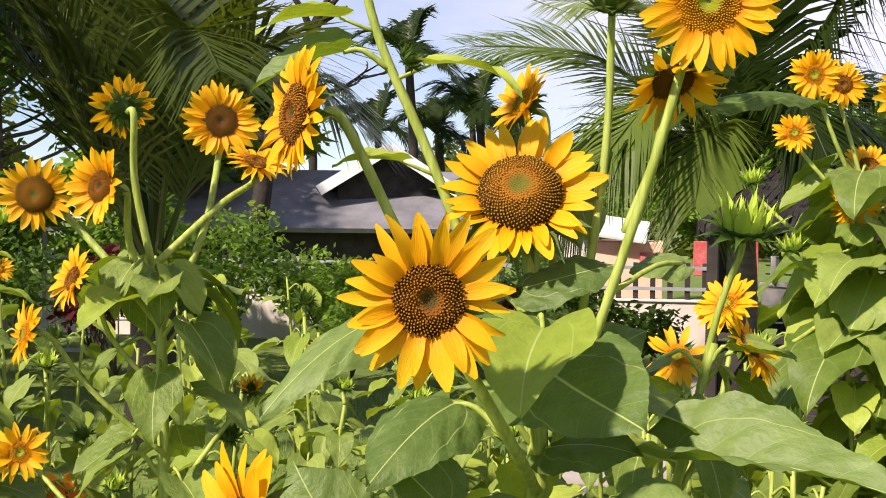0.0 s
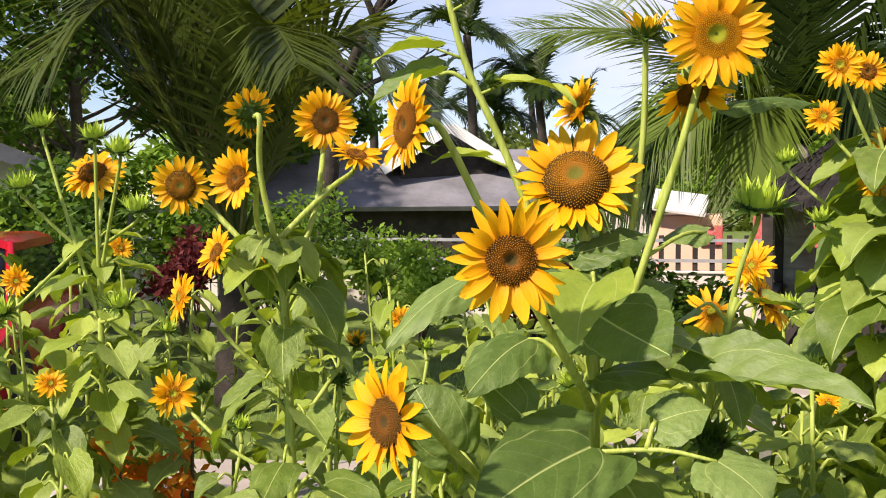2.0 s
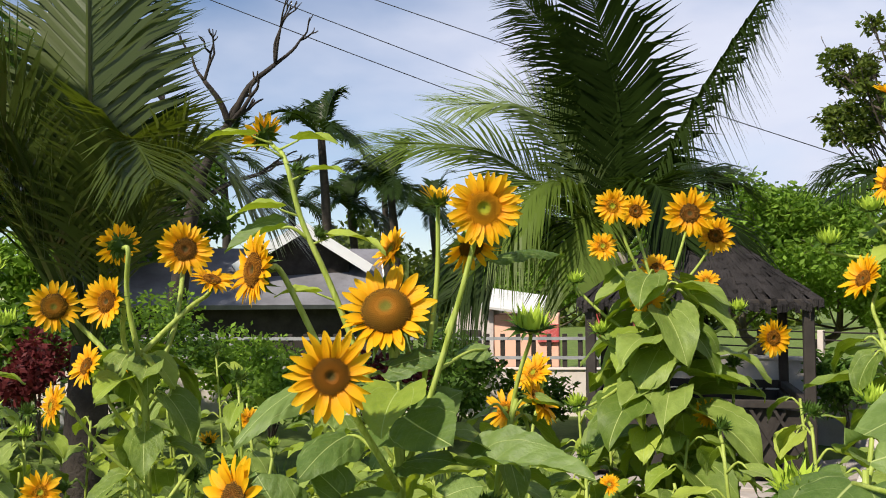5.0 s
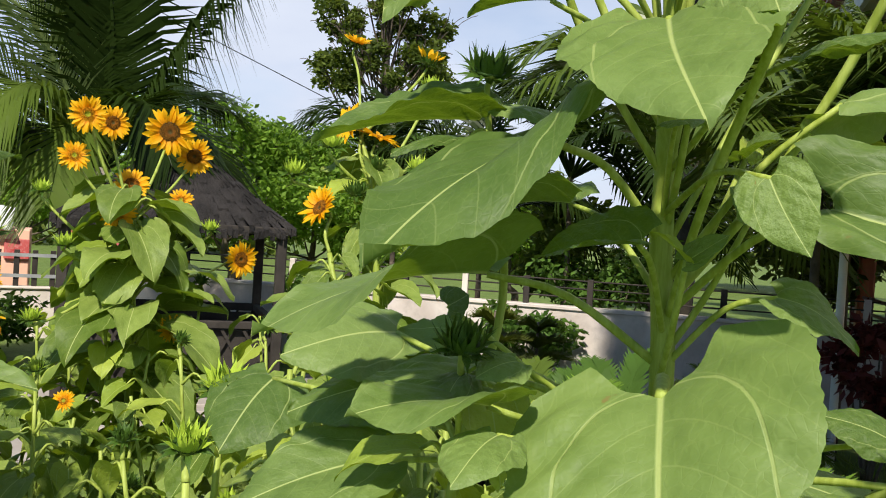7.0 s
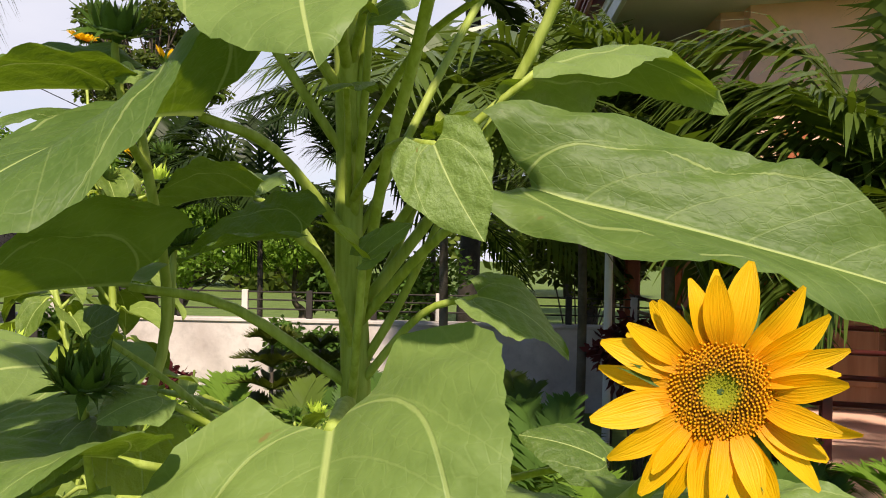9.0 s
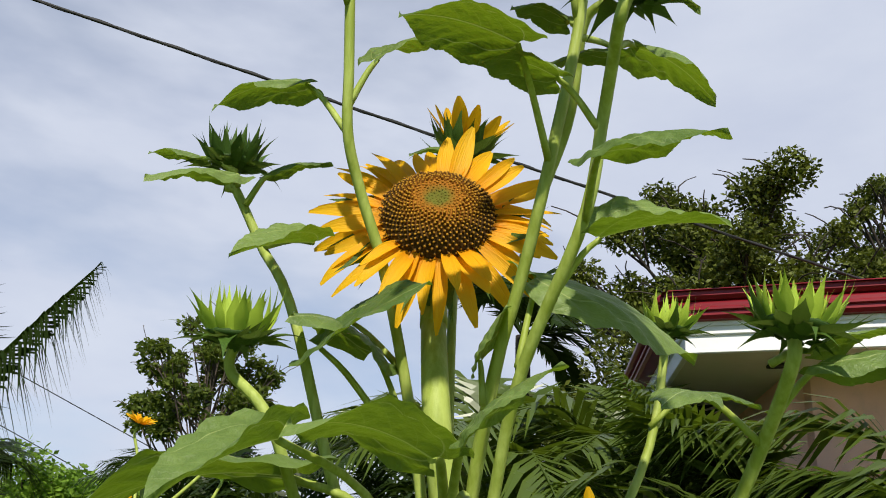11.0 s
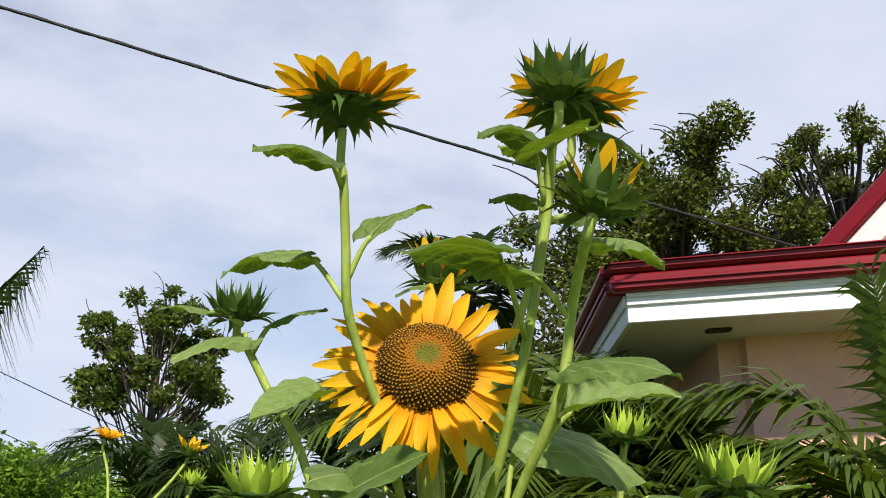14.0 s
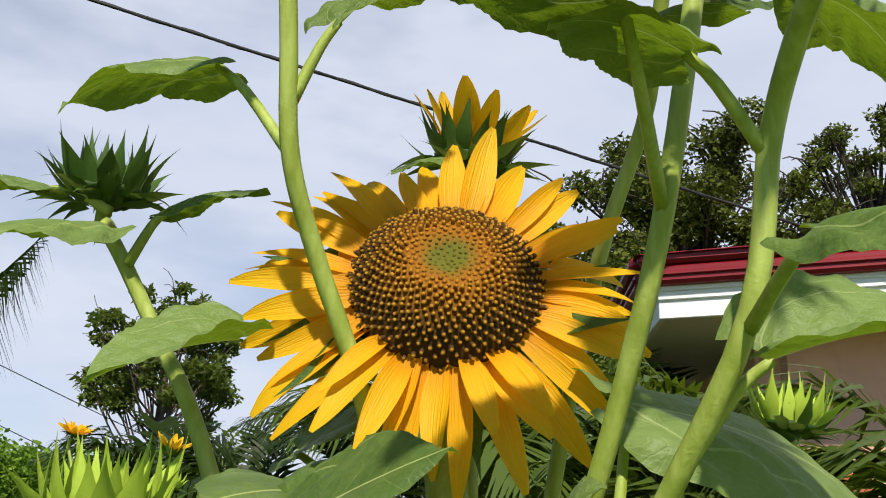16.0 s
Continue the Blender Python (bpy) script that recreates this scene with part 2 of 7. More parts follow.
TREE_DARK = foliage_material("tree_leaf_dark", (0.008, 0.013, 0.003), (0.125, 0.150, 0.026), (0.17, 0.22, 0.015), 0.18)
BUSH_LEAF = foliage_material("bush_leaf", (0.035, 0.075, 0.010), (0.21, 0.34, 0.045), (0.35, 0.58, 0.05), 0.35)
HEDGE_LEAF = foliage_material("shrub_leaf", (0.012, 0.030, 0.005), (0.10, 0.19, 0.035), (0.2, 0.36, 0.03), 0.28)
GRASS = foliage_material("grass_blade", (0.10, 0.17, 0.03), (0.24, 0.33, 0.07), (0.3, 0.42, 0.06), 0.3)
CROTON = foliage_material("croton_leaf", (0.72, 0.08, 0.02), (0.92, 0.46, 0.04), (0.95, 0.35, 0.03), 0.35)
PURPLE = foliage_material("dark_red_leaf", (0.05, 0.010, 0.012), (0.14, 0.03, 0.03), (0.2, 0.03, 0.03), 0.2)
BARK = rough_material("bark", (0.07, 0.055, 0.042), (0.16, 0.13, 0.10), 6.0, 0.9, 0.8, 0.02)
BARK_DARK = rough_material("bark_dark", (0.022, 0.018, 0.015), (0.055, 0.045, 0.036), 6.0, 0.9, 0.8, 0.02)
PALM_TRUNK = rough_material("palm_trunk", (0.20, 0.18, 0.15), (0.34, 0.31, 0.26), 4.0, 0.85, 0.6, 0.01, vec_scale=(1, 1, 5))
CROWNSHAFT = rough_material("crownshaft", (0.22, 0.34, 0.08), (0.36, 0.46, 0.14), 3.0, 0.4, 0.15, 0.004)
LAWN = rough_material("lawn_soil", (0.075, 0.125, 0.022), (0.14, 0.20, 0.042), 3.0, 0.95, 0.8, 0.02, third=(0.20, 0.20, 0.08))
SOIL = rough_material("soil", (0.05, 0.036, 0.025), (0.11, 0.085, 0.06), 7.0, 0.95, 0.9, 0.03)
CONCRETE = rough_material("concrete", (0.30, 0.26, 0.23), (0.42, 0.38, 0.34), 2.5, 0.9, 0.4, 0.006, third=(0.30, 0.27, 0.24))
WALL_GREY = rough_material("wall_plaster", (0.42, 0.36, 0.33), (0.62, 0.56, 0.52), 1.6, 0.9, 0.5, 0.01, third=(0.22, 0.20, 0.18))
PINK = rough_material("pink_plaster", (0.76, 0.44, 0.32), (0.82, 0.50, 0.37), 1.2, 0.85, 0.2, 0.004, third=(0.52, 0.32, 0.25))
PALE_WALL = rough_material("pale_wall", (0.56, 0.50, 0.45), (0.68, 0.62, 0.56), 1.4, 0.85, 0.3, 0.005, third=(0.42, 0.37, 0.33))
WHITE = rough_material("white_paint", (0.74, 0.74, 0.73), (0.82, 0.82, 0.81), 1.2, 0.55, 0.1, 0.002, third=(0.60, 0.59, 0.57))
SOFFIT = rough_material("soffit_board", (0.55, 0.54, 0.46), (0.64, 0.62, 0.54), 1.0, 0.7, 0.1, 0.002)
RED_METAL = rough_material("red_painted_steel", (0.17, 0.006, 0.012), (0.23, 0.009, 0.016), 1.5, 0.40, 0.08, 0.001, spec=0.35, third=(0.13, 0.010, 0.014))
TIN = rough_material("old_tin", (0.55, 0.55, 0.54), (0.75, 0.75, 0.74), 1.5, 0.5, 0.3, 0.004, third=(0.40, 0.36, 0.32))
GREY_ROOF = rough_material("grey_roof", (0.11, 0.11, 0.12), (0.20, 0.20, 0.22), 1.5, 0.75, 0.4, 0.01, third=(0.08, 0.07, 0.07))
THATCH = rough_material("thatch", (0.012, 0.011, 0.011), (0.042, 0.037, 0.036), 7.0, 0.95, 1.0, 0.03, vec_scale=(1, 1, 0.3), fine=9.0)
WOOD_RED = rough_material("red_brown_timber", (0.30, 0.075, 0.030), (0.42, 0.13, 0.055), 3.0, 0.5, 0.3, 0.003, vec_scale=(3, 3, 0.3), third=(0.20, 0.05, 0.02))
WOOD_PANEL = rough_material("brown_panel", (0.20, 0.10, 0.055), (0.34, 0.19, 0.11), 2.0, 0.55, 0.3, 0.003, vec_scale=(3, 3, 0.3))
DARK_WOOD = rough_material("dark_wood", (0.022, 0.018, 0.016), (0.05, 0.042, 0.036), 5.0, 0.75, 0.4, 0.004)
RAIL = rough_material("maroon_rail", (0.07, 0.014, 0.013), (0.11, 0.025, 0.022), 3.0, 0.35, 0.1, 0.001, spec=0.5)
CAR_RED = rough_material("car_paint_red", (0.42, 0.008, 0.016), (0.46, 0.010, 0.018), 0.8, 0.18, 0.02, 0.001, spec=0.7, third=(0.40, 0.008, 0.014))
RUBBER = rough_material("rubber", (0.014, 0.014, 0.014), (0.03, 0.03, 0.03), 8.0, 0.8, 0.3, 0.003)
CHROME = rough_material("headlamp_silver", (0.55, 0.56, 0.58), (0.75, 0.76, 0.78), 3.0, 0.15, 0.05, 0.001, metal=0.9)
CABLE = rough_material("cable_sheath", (0.012, 0.012, 0.013), (0.03, 0.03, 0.03), 20.0, 0.6, 0.3, 0.002)
STONE = rough_material("pale_stone", (0.42, 0.40, 0.37), (0.62, 0.60, 0.57), 5.0, 0.9, 0.6, 0.01)
GREY_STEEL = rough_material("grey_steel", (0.22, 0.23, 0.24), (0.36, 0.37, 0.38), 4.0, 0.5, 0.1, 0.002, spec=0.5)
CLOTH_RED = rough_material("red_cloth", (0.42, 0.05, 0.05), (0.55, 0.15, 0.14), 7.0, 0.9, 0.2, 0.003, third=(0.6, 0.5, 0.48))
CLOTH_BLUE = rough_material("blue_cloth", (0.10, 0.17, 0.36), (0.25, 0.36, 0.55), 6.0, 0.9, 0.2, 0.003)


def make_glass():
    n = Nodes("dark_car_glass")
    return n.done(c3(0.008, 0.010, 0.012), 0.06, spec=0.8)


GLASS = make_glass()

# ---- building blocks ----


def mesh_of(name, verts, faces, material, uvs=None, smooth=True):
    me = bpy.data.meshes.new(name)
    me.from_pydata(verts, [], faces)
    if uvs is not None:
        layer = me.uv_layers.new(name="UVMap")
        idx = np.empty(len(me.loops), np.int32)
        me.loops.foreach_get("vertex_index", idx)
        layer.data.foreach_set("uv", np.asarray(uvs, np.float32)[idx].ravel())
    me.materials.append(material)
    if smooth:
        me.polygons.foreach_set("use_smooth", np.ones(len(me.polygons), bool))
    return me


def part(name, bm, material, parent, label="", smooth=False, local=False):
    """Links a bmesh or a mesh as one object under a thing or a part. Meshes in world metres unless local."""
    if isinstance(bm, bmesh.types.BMesh):
        me = bpy.data.meshes.new(name)
        bm.to_mesh(me)
        bm.free()
        me.materials.append(material)
        if smooth:
            me.polygons.foreach_set("use_smooth", np.ones(len(me.polygons), bool))
    else:
        me = bm
    ob = new(name, me)
    ob.parent = parent
    if parent is not None and not local:
        m, up_ = Matrix.Identity(4), parent
        while up_ is not None:
            m = up_.matrix_parent_inverse @ up_.matrix_basis @ m
            up_ = up_.parent
        ob.matrix_parent_inverse = m.inverted()
    return tagged(ob, label=label)


def thing(name, place, label, category, group="", kind=""):
    ob = new(name)
    ob.empty_display_size = 0.05
    ob.matrix_basis = Matrix.Translation(place)
    return tagged(ob, label, category, group, kind)


def smooth_line(points, count):
    """Points along a Catmull-Rom line through the given points."""
    p = [Vector(q) for q in points]
    if len(p) == 2:
        return [p[0].lerp(p[1], i / (count - 1)) for i in range(count)]
    p = [p[0] * 2 - p[1]] + p + [p[-1] * 2 - p[-2]]
    segs, out = len(p) - 3, []
    for i in range(count):
        f = i / (count - 1) * segs
        k = min(int(f), segs - 1)
        t = f - k
        a, b, c, d = p[k:k + 4]
        out.append(0.5 * ((2 * b) + (c - a) * t + (2 * a - 5 * b + 4 * c - d) * t * t + (3 * b - a - 3 * c + d) * t ** 3))
    return out


class Tubes:
    """Collects swept tubes as vertices and faces."""

    def __init__(self):
        self.v, self.f, self.lines = [], [], []

    def add(self, points, r0, r1, sides=8, count=None, bulge=0.0, flat=1.0):
        line = smooth_line(points, count or max(4, 5 * (len(points) - 1)))
        start, n = len(self.v), len(line)
        if r0 > 0.0034:
            self.lines += [line[i].lerp(line[i + 1], h) for i in range(n - 1) for h in (0, 0.5)]
        side = None
        for i, p in enumerate(line):
            d = (line[min(i + 1, n - 1)] - line[max(i - 1, 0)]).normalized()
            if side is None:
                side = d.orthogonal().normalized()
            side = (side - d * side.dot(d)).normalized()
            up = d.cross(side)
            f = i / (n - 1)
            r = r0 + (r1 - r0) * f
            if bulge and i in (0, n - 1):
                r *= 1 + bulge
            for k in range(sides):
                a = 2 * math.pi * k / sides
                self.v.append(p + side * (r * math.cos(a)) + up * (r * flat * math.sin(a)))
        for i in range(n - 1):
            for k in range(sides):
                a, b = start + i * sides + k, start + i * sides + (k + 1) % sides
                self.f.append((a, b, b + sides, a + sides))
        self.f.append(tuple(start + k for k in reversed(range(sides))))
        self.f.append(tuple(start + (n - 1) * sides + k for k in range(sides)))
        return self

    def mesh(self, name, material):
        return mesh_of(name, self.v, self.f, material)


def box(bm, lo, hi, m=None, bevel=0.0):
    """A box from corner to corner, turned by m, with bevelled edges."""
    lo, hi = Vector(lo), Vector(hi)
    vs = bmesh.ops.create_cube(bm, size=1.0)["verts"]
    for v in vs:
        v.co = Vector([lo[i] + (hi[i] - lo[i]) * (v.co[i] + 0.5) for i in range(3)])
        if m is not None:
            v.co = m @ v.co
    if bevel:
        bmesh.ops.bevel(bm, geom=list({e for v in vs for e in v.link_edges}), offset=bevel, segments=1, affect="EDGES")


def boxes(*specs, m=None, bevel=0.0):
    bm = bmesh.new()
    for lo, hi in specs:
        box(bm, lo, hi, m, bevel)
    return bm

# ---- sunflower pieces ----
rng = random.Random(7)


def leaf_data(name, seed, nu, nv, droop, fold, wave, material, curl=0.0, teeth=0.012, fold_far=None, quilt=0.024, turn=0.56, broad=0.3):
    """A heart-shaped leaf, 1 long along +y and 1 wide, its base at the origin."""
    r = random.Random(seed)
    verts, uvs, faces = [], [], []
    ph, ph2 = r.uniform(0, 6), r.uniform(0, 6)
    for j in range(nv + 1):
        v = j / nv
        if v < broad:
            w = 0.5 * math.sqrt(max(0.0, 1 - ((broad - v) / (broad * 1.117)) ** 2))
        else:
            s = (v - broad) / (1 - broad)
            w = 0.5 * (1 - s) ** 0.92 * (1 + 0.95 * s - 0.25 * s * s)
        w = max(w, 0.004)
        if 0 < j < nv:
            w += (teeth if j % 2 else -teeth * 0.4) * r.uniform(0.4, 1.2) + 0.012 * math.sin(v * 17 + ph)
        for i in range(nu + 1):
            u = 2 * i / nu - 1
            x, a = u * w, abs(u)
            y = v - 0.16 * a ** 1.5 * max(0.0, 1 - v / (broad + 0.04))
            z = (fold * (1 - turn * v) if u < 0 else (fold if fold_far is None else fold_far) * (1 - 0.56 * v)) * 1.25 * abs(x) - droop * v ** 2 - curl * x * x * 2.0
            z += wave * a ** 2 * math.sin(v * 9 + ph + (1.7 if u > 0 else 0)) * (0.4 + v)
            z += 0.018 * math.sin(v * 33 - a * 9 + ph2) * a * (1 - v)
            if nv > 20:
                z += quilt * math.sin(math.pi * ((v + 1.12 - 1.25 * abs(x) ** 1.35) * 5.2 + 0.5)) ** 2 * min(1, 3 * a) * (1.1 - v)
            x += 0.05 * math.sin(v * 2.4 + ph) * v
            verts.append((x, y * (1 - 0.25 * droop * v), z))
            uvs.append((u * w + 0.5, v))
    for j in range(nv):
        for i in range(nu):
            a = j * (nu + 1) + i
            faces.append((a, a + 1, a + nu + 2, a + nu + 1))
    return mesh_of(name, verts, faces, material, uvs)


LEAVES = [leaf_data("leaf", 20 + k, 8, 14, d, f, w, LEAF) for k, (d, f, w) in enumerate(((0.18, 0.28, 0.05), (0.38, 0.12, 0.07), (0.10, 0.40, 0.04), (0.55, 0.20, 0.06), (0.28, -0.08, 0.08), (0.42, 0.32, 0.05)))]
LEAVES_FINE = [leaf_data("leaf", 60 + k, 20, 44, d, f, w, LEAF_DIMMED, c, 0.006, broad=(0.16, 0.3, 0.3, 0.3, 0.24)[k]) for k, (d, f, w, c) in enumerate(((0.12, 0.16, 0.03, 0.1), (0.30, 0.10, 0.035, 0.3), (0.22, 0.34, 0.03, 0.0), (0.45, 0.05, 0.05, 0.35), (0.08, 0.05, 0.05, 0.2)))]
LEAVES_FINE.append(leaf_data("leaf", 70, 20, 44, 0.50, 0.32, 0.05, LEAF_DIMMED, 0.1, 0.006, 0.05, turn=2.0))
LEAVES_FINE.append(leaf_data("leaf", 71, 20, 44, 0.12, 0.34, 0.04, LEAF_DIMMED, 0.0, 0.006, 0.40, turn=1.6))
LEAVES_FINE.append(leaf_data("leaf", 72, 20, 44, 0.35, 0.42, 0.04, LEAF_DIMMED, 0.1, 0.006, 0.12, broad=0.2))
LEAVES_FINE.append(leaf_data("leaf", 73, 20, 44, 0.10, 0.30, 0.06, LEAF_DIMMED, 0.1, 0.006, 0.30))
LEAVES_FINE.append(leaf_data("leaf", 74, 20, 44, 0.34, 0.80, 0.05, LEAF_DIMMED, 0.1, 0.006, 0.05, turn=1.35))
LEAVES_FINE.append(leaf_data("leaf", 75, 20, 44, 0.40, 0.16, 0.07, LEAF_DIMMED, 0.1, 0.008, 0.10))
FINE_DROOP = (0.12, 0.30, 0.22, 0.45, 0.08, 0.50, 0.12, 0.35, 0.10, 0.34, 0.40)
LEAVES_YOUNG = [leaf_data("leaf", 90 + k, 8, 14, d, f, w, LEAF_YOUNG) for k, (d, f, w) in enumerate(((0.2, 0.25, 0.05), (0.4, 0.15, 0.06), (0.3, 0.3, 0.04)))]


def petal_data(seed, length=1.0, width=0.34, lift=0.05, droop=0.1, twist=0.0):
    """A ray petal along +x, one long, its face towards +z."""
    r = random.Random(seed)
    nu, nv, verts, uvs, faces = 4, 9, [], [], []
    ph = r.uniform(0, 6)
    for j in range(nv + 1):
        v = j / nv
        w = width * 0.5 * (math.sin(math.pi * min(1, (v * 0.86 + 0.11))) ** 0.7) * (1 - 0.15 * v)
        w = max(w, 0.010)
        for i in range(nu + 1):
            u = 2 * i / nu - 1
            a = twist * v
            y, z = u * w, 0.07 * w * math.cos(u * 9) + 0.35 * w * u * u + lift * v - droop * v * v + 0.012 * math.sin(v * 7 + ph)
            verts.append((v * length, y * math.cos(a) + 0.04 * math.sin(v * 3 + ph) * v, z + y * math.sin(a)))
            uvs.append((u * 0.5 + 0.5, v))
    for j in range(nv):
        for i in range(nu):
            a = j * (nu + 1) + i
            faces.append((a, a + nu + 1, a + nu + 2, a + 1))
    return mesh_of("petal", verts, faces, PETAL, uvs)


PETALS = [petal_data(k, 1.0, w, l, d, t) for k, (w, l, d, t) in enumerate(((0.36, 0.10, 0.10, 0.1), (0.33, 0.02, 0.12, -0.3), (0.39, 0.18, 0.06, 0.2), (0.31, 0.06, 0.24, 0.4), (0.37, 0.12, 0.30, -0.2), (0.34, 0.20, 0.16, 0.5)))]


def disc_data(name, material, count, dome, dish, seedy):
    """The disc of a flower head of radius 1: a dome set with florets in spirals."""
    r = random.Random(count)
    verts, uvs, faces = [], [], []

    def height(q):
        return dome * math.sqrt(max(0.0, 1 - q * q)) - dish * math.exp(-(q / 0.26) ** 2)

    rings, seg = 10, 28
    for j in range(rings + 1):
        q = 1 - j / rings
        for i in range(seg):
            a = 2 * math.pi * i / seg
            verts.append((q * math.cos(a), q * math.sin(a), height(q) - 0.015))
            uvs.append((q, 0.0))
    for j in range(rings):
        for i in range(seg):
            a, b = j * seg + i, j * seg + (i + 1) % seg
            faces.append((a, b, b + seg, a + seg))
    for k in range(count):
        q, a = math.sqrt((k + 0.5) / count), k * 2.399963
        x, y, z = q * math.cos(a), q * math.sin(a), height(q)
        slope = dome * q / max(0.25, math.sqrt(max(0.0, 1 - q * q)))
        nor = Vector((slope * math.cos(a), slope * math.sin(a), 1)).normalized()
        size = (1.15 if q > 0.3 else 0.85) / math.sqrt(count) * r.uniform(0.85, 1.12)
        h = size * ((1.5 if q > 0.42 else 0.6) if seedy else (2.1 if 0.36 < q else 0.55)) * r.uniform(0.75, 1.2)
        t1 = nor.orthogonal().normalized()
        t2 = nor.cross(t1)
        s0, c = len(verts), Vector((x, y, z - 0.02))
        lean = Vector((r.uniform(-1, 1), r.uniform(-1, 1), 0)) * size * 0.35
        for lev, rad, up in ((0, 0.62, 0.0), (1, 0.60, 0.75), (2, 0.30, 1.0)):
            for m in range(5):
                b = 2 * math.pi * m / 5 + k
                verts.append(c + t1 * (math.cos(b) * rad * size) + t2 * (math.sin(b) * rad * size) + nor * (h * up) + lean * up)
                uvs.append((q, up))
        for lev in range(2):
            for m in range(5):
                p, p2 = s0 + lev * 5 + m, s0 + lev * 5 + (m + 1) % 5
                faces.append((p, p2, p2 + 5, p + 5))
        faces.append(tuple(s0 + 10 + m for m in range(5)))
    return mesh_of(name, verts, faces, material, uvs)


DISCS = {
    "brown": disc_data("disc", DISC_BROWN, 460, 0.26, 0.20, False),
    "seedy": disc_data("disc", DISC_SEEDY, 640, 0.42, 0.10, True),
    "fresh": disc_data("disc", DISC_FRESH, 560, 0.16, 0.16, False),
    "heavy": disc_data("disc", DISC_SEEDY, 760, 0.60, 0.13, True),
    "dark": disc_data("disc", DISC_DARK, 420, 0.22, 0.12, True),
    "yellow": disc_data("disc", DISC_FRESH, 300, 0.22, 0.05, False),
}


def bract_data(material, width, hook):
    verts, faces = [], []
    nv = 6
    for j in range(nv + 1):
        v = j / nv
        w = width * 1.5 * ((0.8 + 0.6 * v) if v < 0.33 else max(0.0, (1 - v) / 0.67) ** 1.5)
        z = 0.25 * v - hook * v * v
        for u in (-1, 0, 1):
            verts.append((v, u * w * 0.5, z - (0.18 * w if u == 0 else 0)))
    for j in range(nv):
        for i in range(2):
            a = j * 3 + i
            faces.append((a, a + 3, a + 4, a + 1))
    return mesh_of("bract", verts, faces, material)


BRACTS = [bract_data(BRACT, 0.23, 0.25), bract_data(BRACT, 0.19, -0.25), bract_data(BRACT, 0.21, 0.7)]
BRACTS_PALE = [bract_data(BRACT_PALE, 0.22, 0.1), bract_data(BRACT_PALE, 0.18, -0.3)]


def cup_data():
    """The green receptacle behind a flower head of radius 1."""
    verts, faces, seg = [], [], 20
    prof = ((0.96, 0.0), (1.02, -0.10), (0.88, -0.22), (0.55, -0.36), (0.24, -0.48), (0.13, -0.72))
    for q, z in prof:
        for i in range(seg):
            a = 2 * math.pi * i / seg
            verts.append((q * math.cos(a), q * math.sin(a), z))
    for j in range(len(prof) - 1):
        for i in range(seg):
            a, b = j * seg + i, j * seg + (i + 1) % seg
            faces.append((b, a, a + seg, b + seg))
    faces.append(tuple(range(seg)))
    # this green already includes the shade under the petals
    return mesh_of("flower_head", verts, faces, CUP_SHADED)


CUP = cup_data()


def facing(place, out, spin=0.0):
    """A pose at place whose z axis looks along out."""
    return Matrix.Translation(place) @ Vector(out).normalized().to_track_quat("Z", "Y").to_matrix().to_4x4() @ Matrix.Rotation(spin, 4, "Z")


def joined(name, pieces, material):
    """One mesh from (mesh, matrix) pieces, keeping uvs."""
    verts, faces, uvs = [], [], []
    for me, m in pieces:
        s0 = len(verts)
        verts += [m @ v.co for v in me.vertices]
        faces += [tuple(s0 + i for i in p.vertices) for p in me.polygons]
        u = [(0.5, 0.5)] * len(me.vertices)
        if me.uv_layers:
            for lp, d in zip(me.loops, me.uv_layers[0].data):
                u[lp.vertex_index] = tuple(d.uv)
        uvs += u
    return mesh_of(name, verts, faces, material, uvs)


def ring_of(r, kinds, count, radius, length, tilt, spread, z=0.0, gaps=0.0):
    """Poses of petals or bracts round a head, in its own space."""
    out = []
    for k in range(count):
        if r.random() < gaps:
            continue
        a = 2 * math.pi * (k + r.uniform(-0.3, 0.3)) / count
        ln = length * r.uniform(0.82, 1.1)
        m = Matrix.Rotation(a, 4, "Z") @ Matrix.Translation((radius, 0, z)) @ Matrix.Rotation(-(tilt + r.uniform(-spread, spread)), 4, "Y") @ Matrix.Rotation(r.uniform(-0.35, 0.35), 4, "X") @ Matrix.Diagonal((ln, ln * r.uniform(0.90, 1.25), ln, 1))
        out.append((r.choice(kinds), m))
    return out


SMALL_HEADS = {}


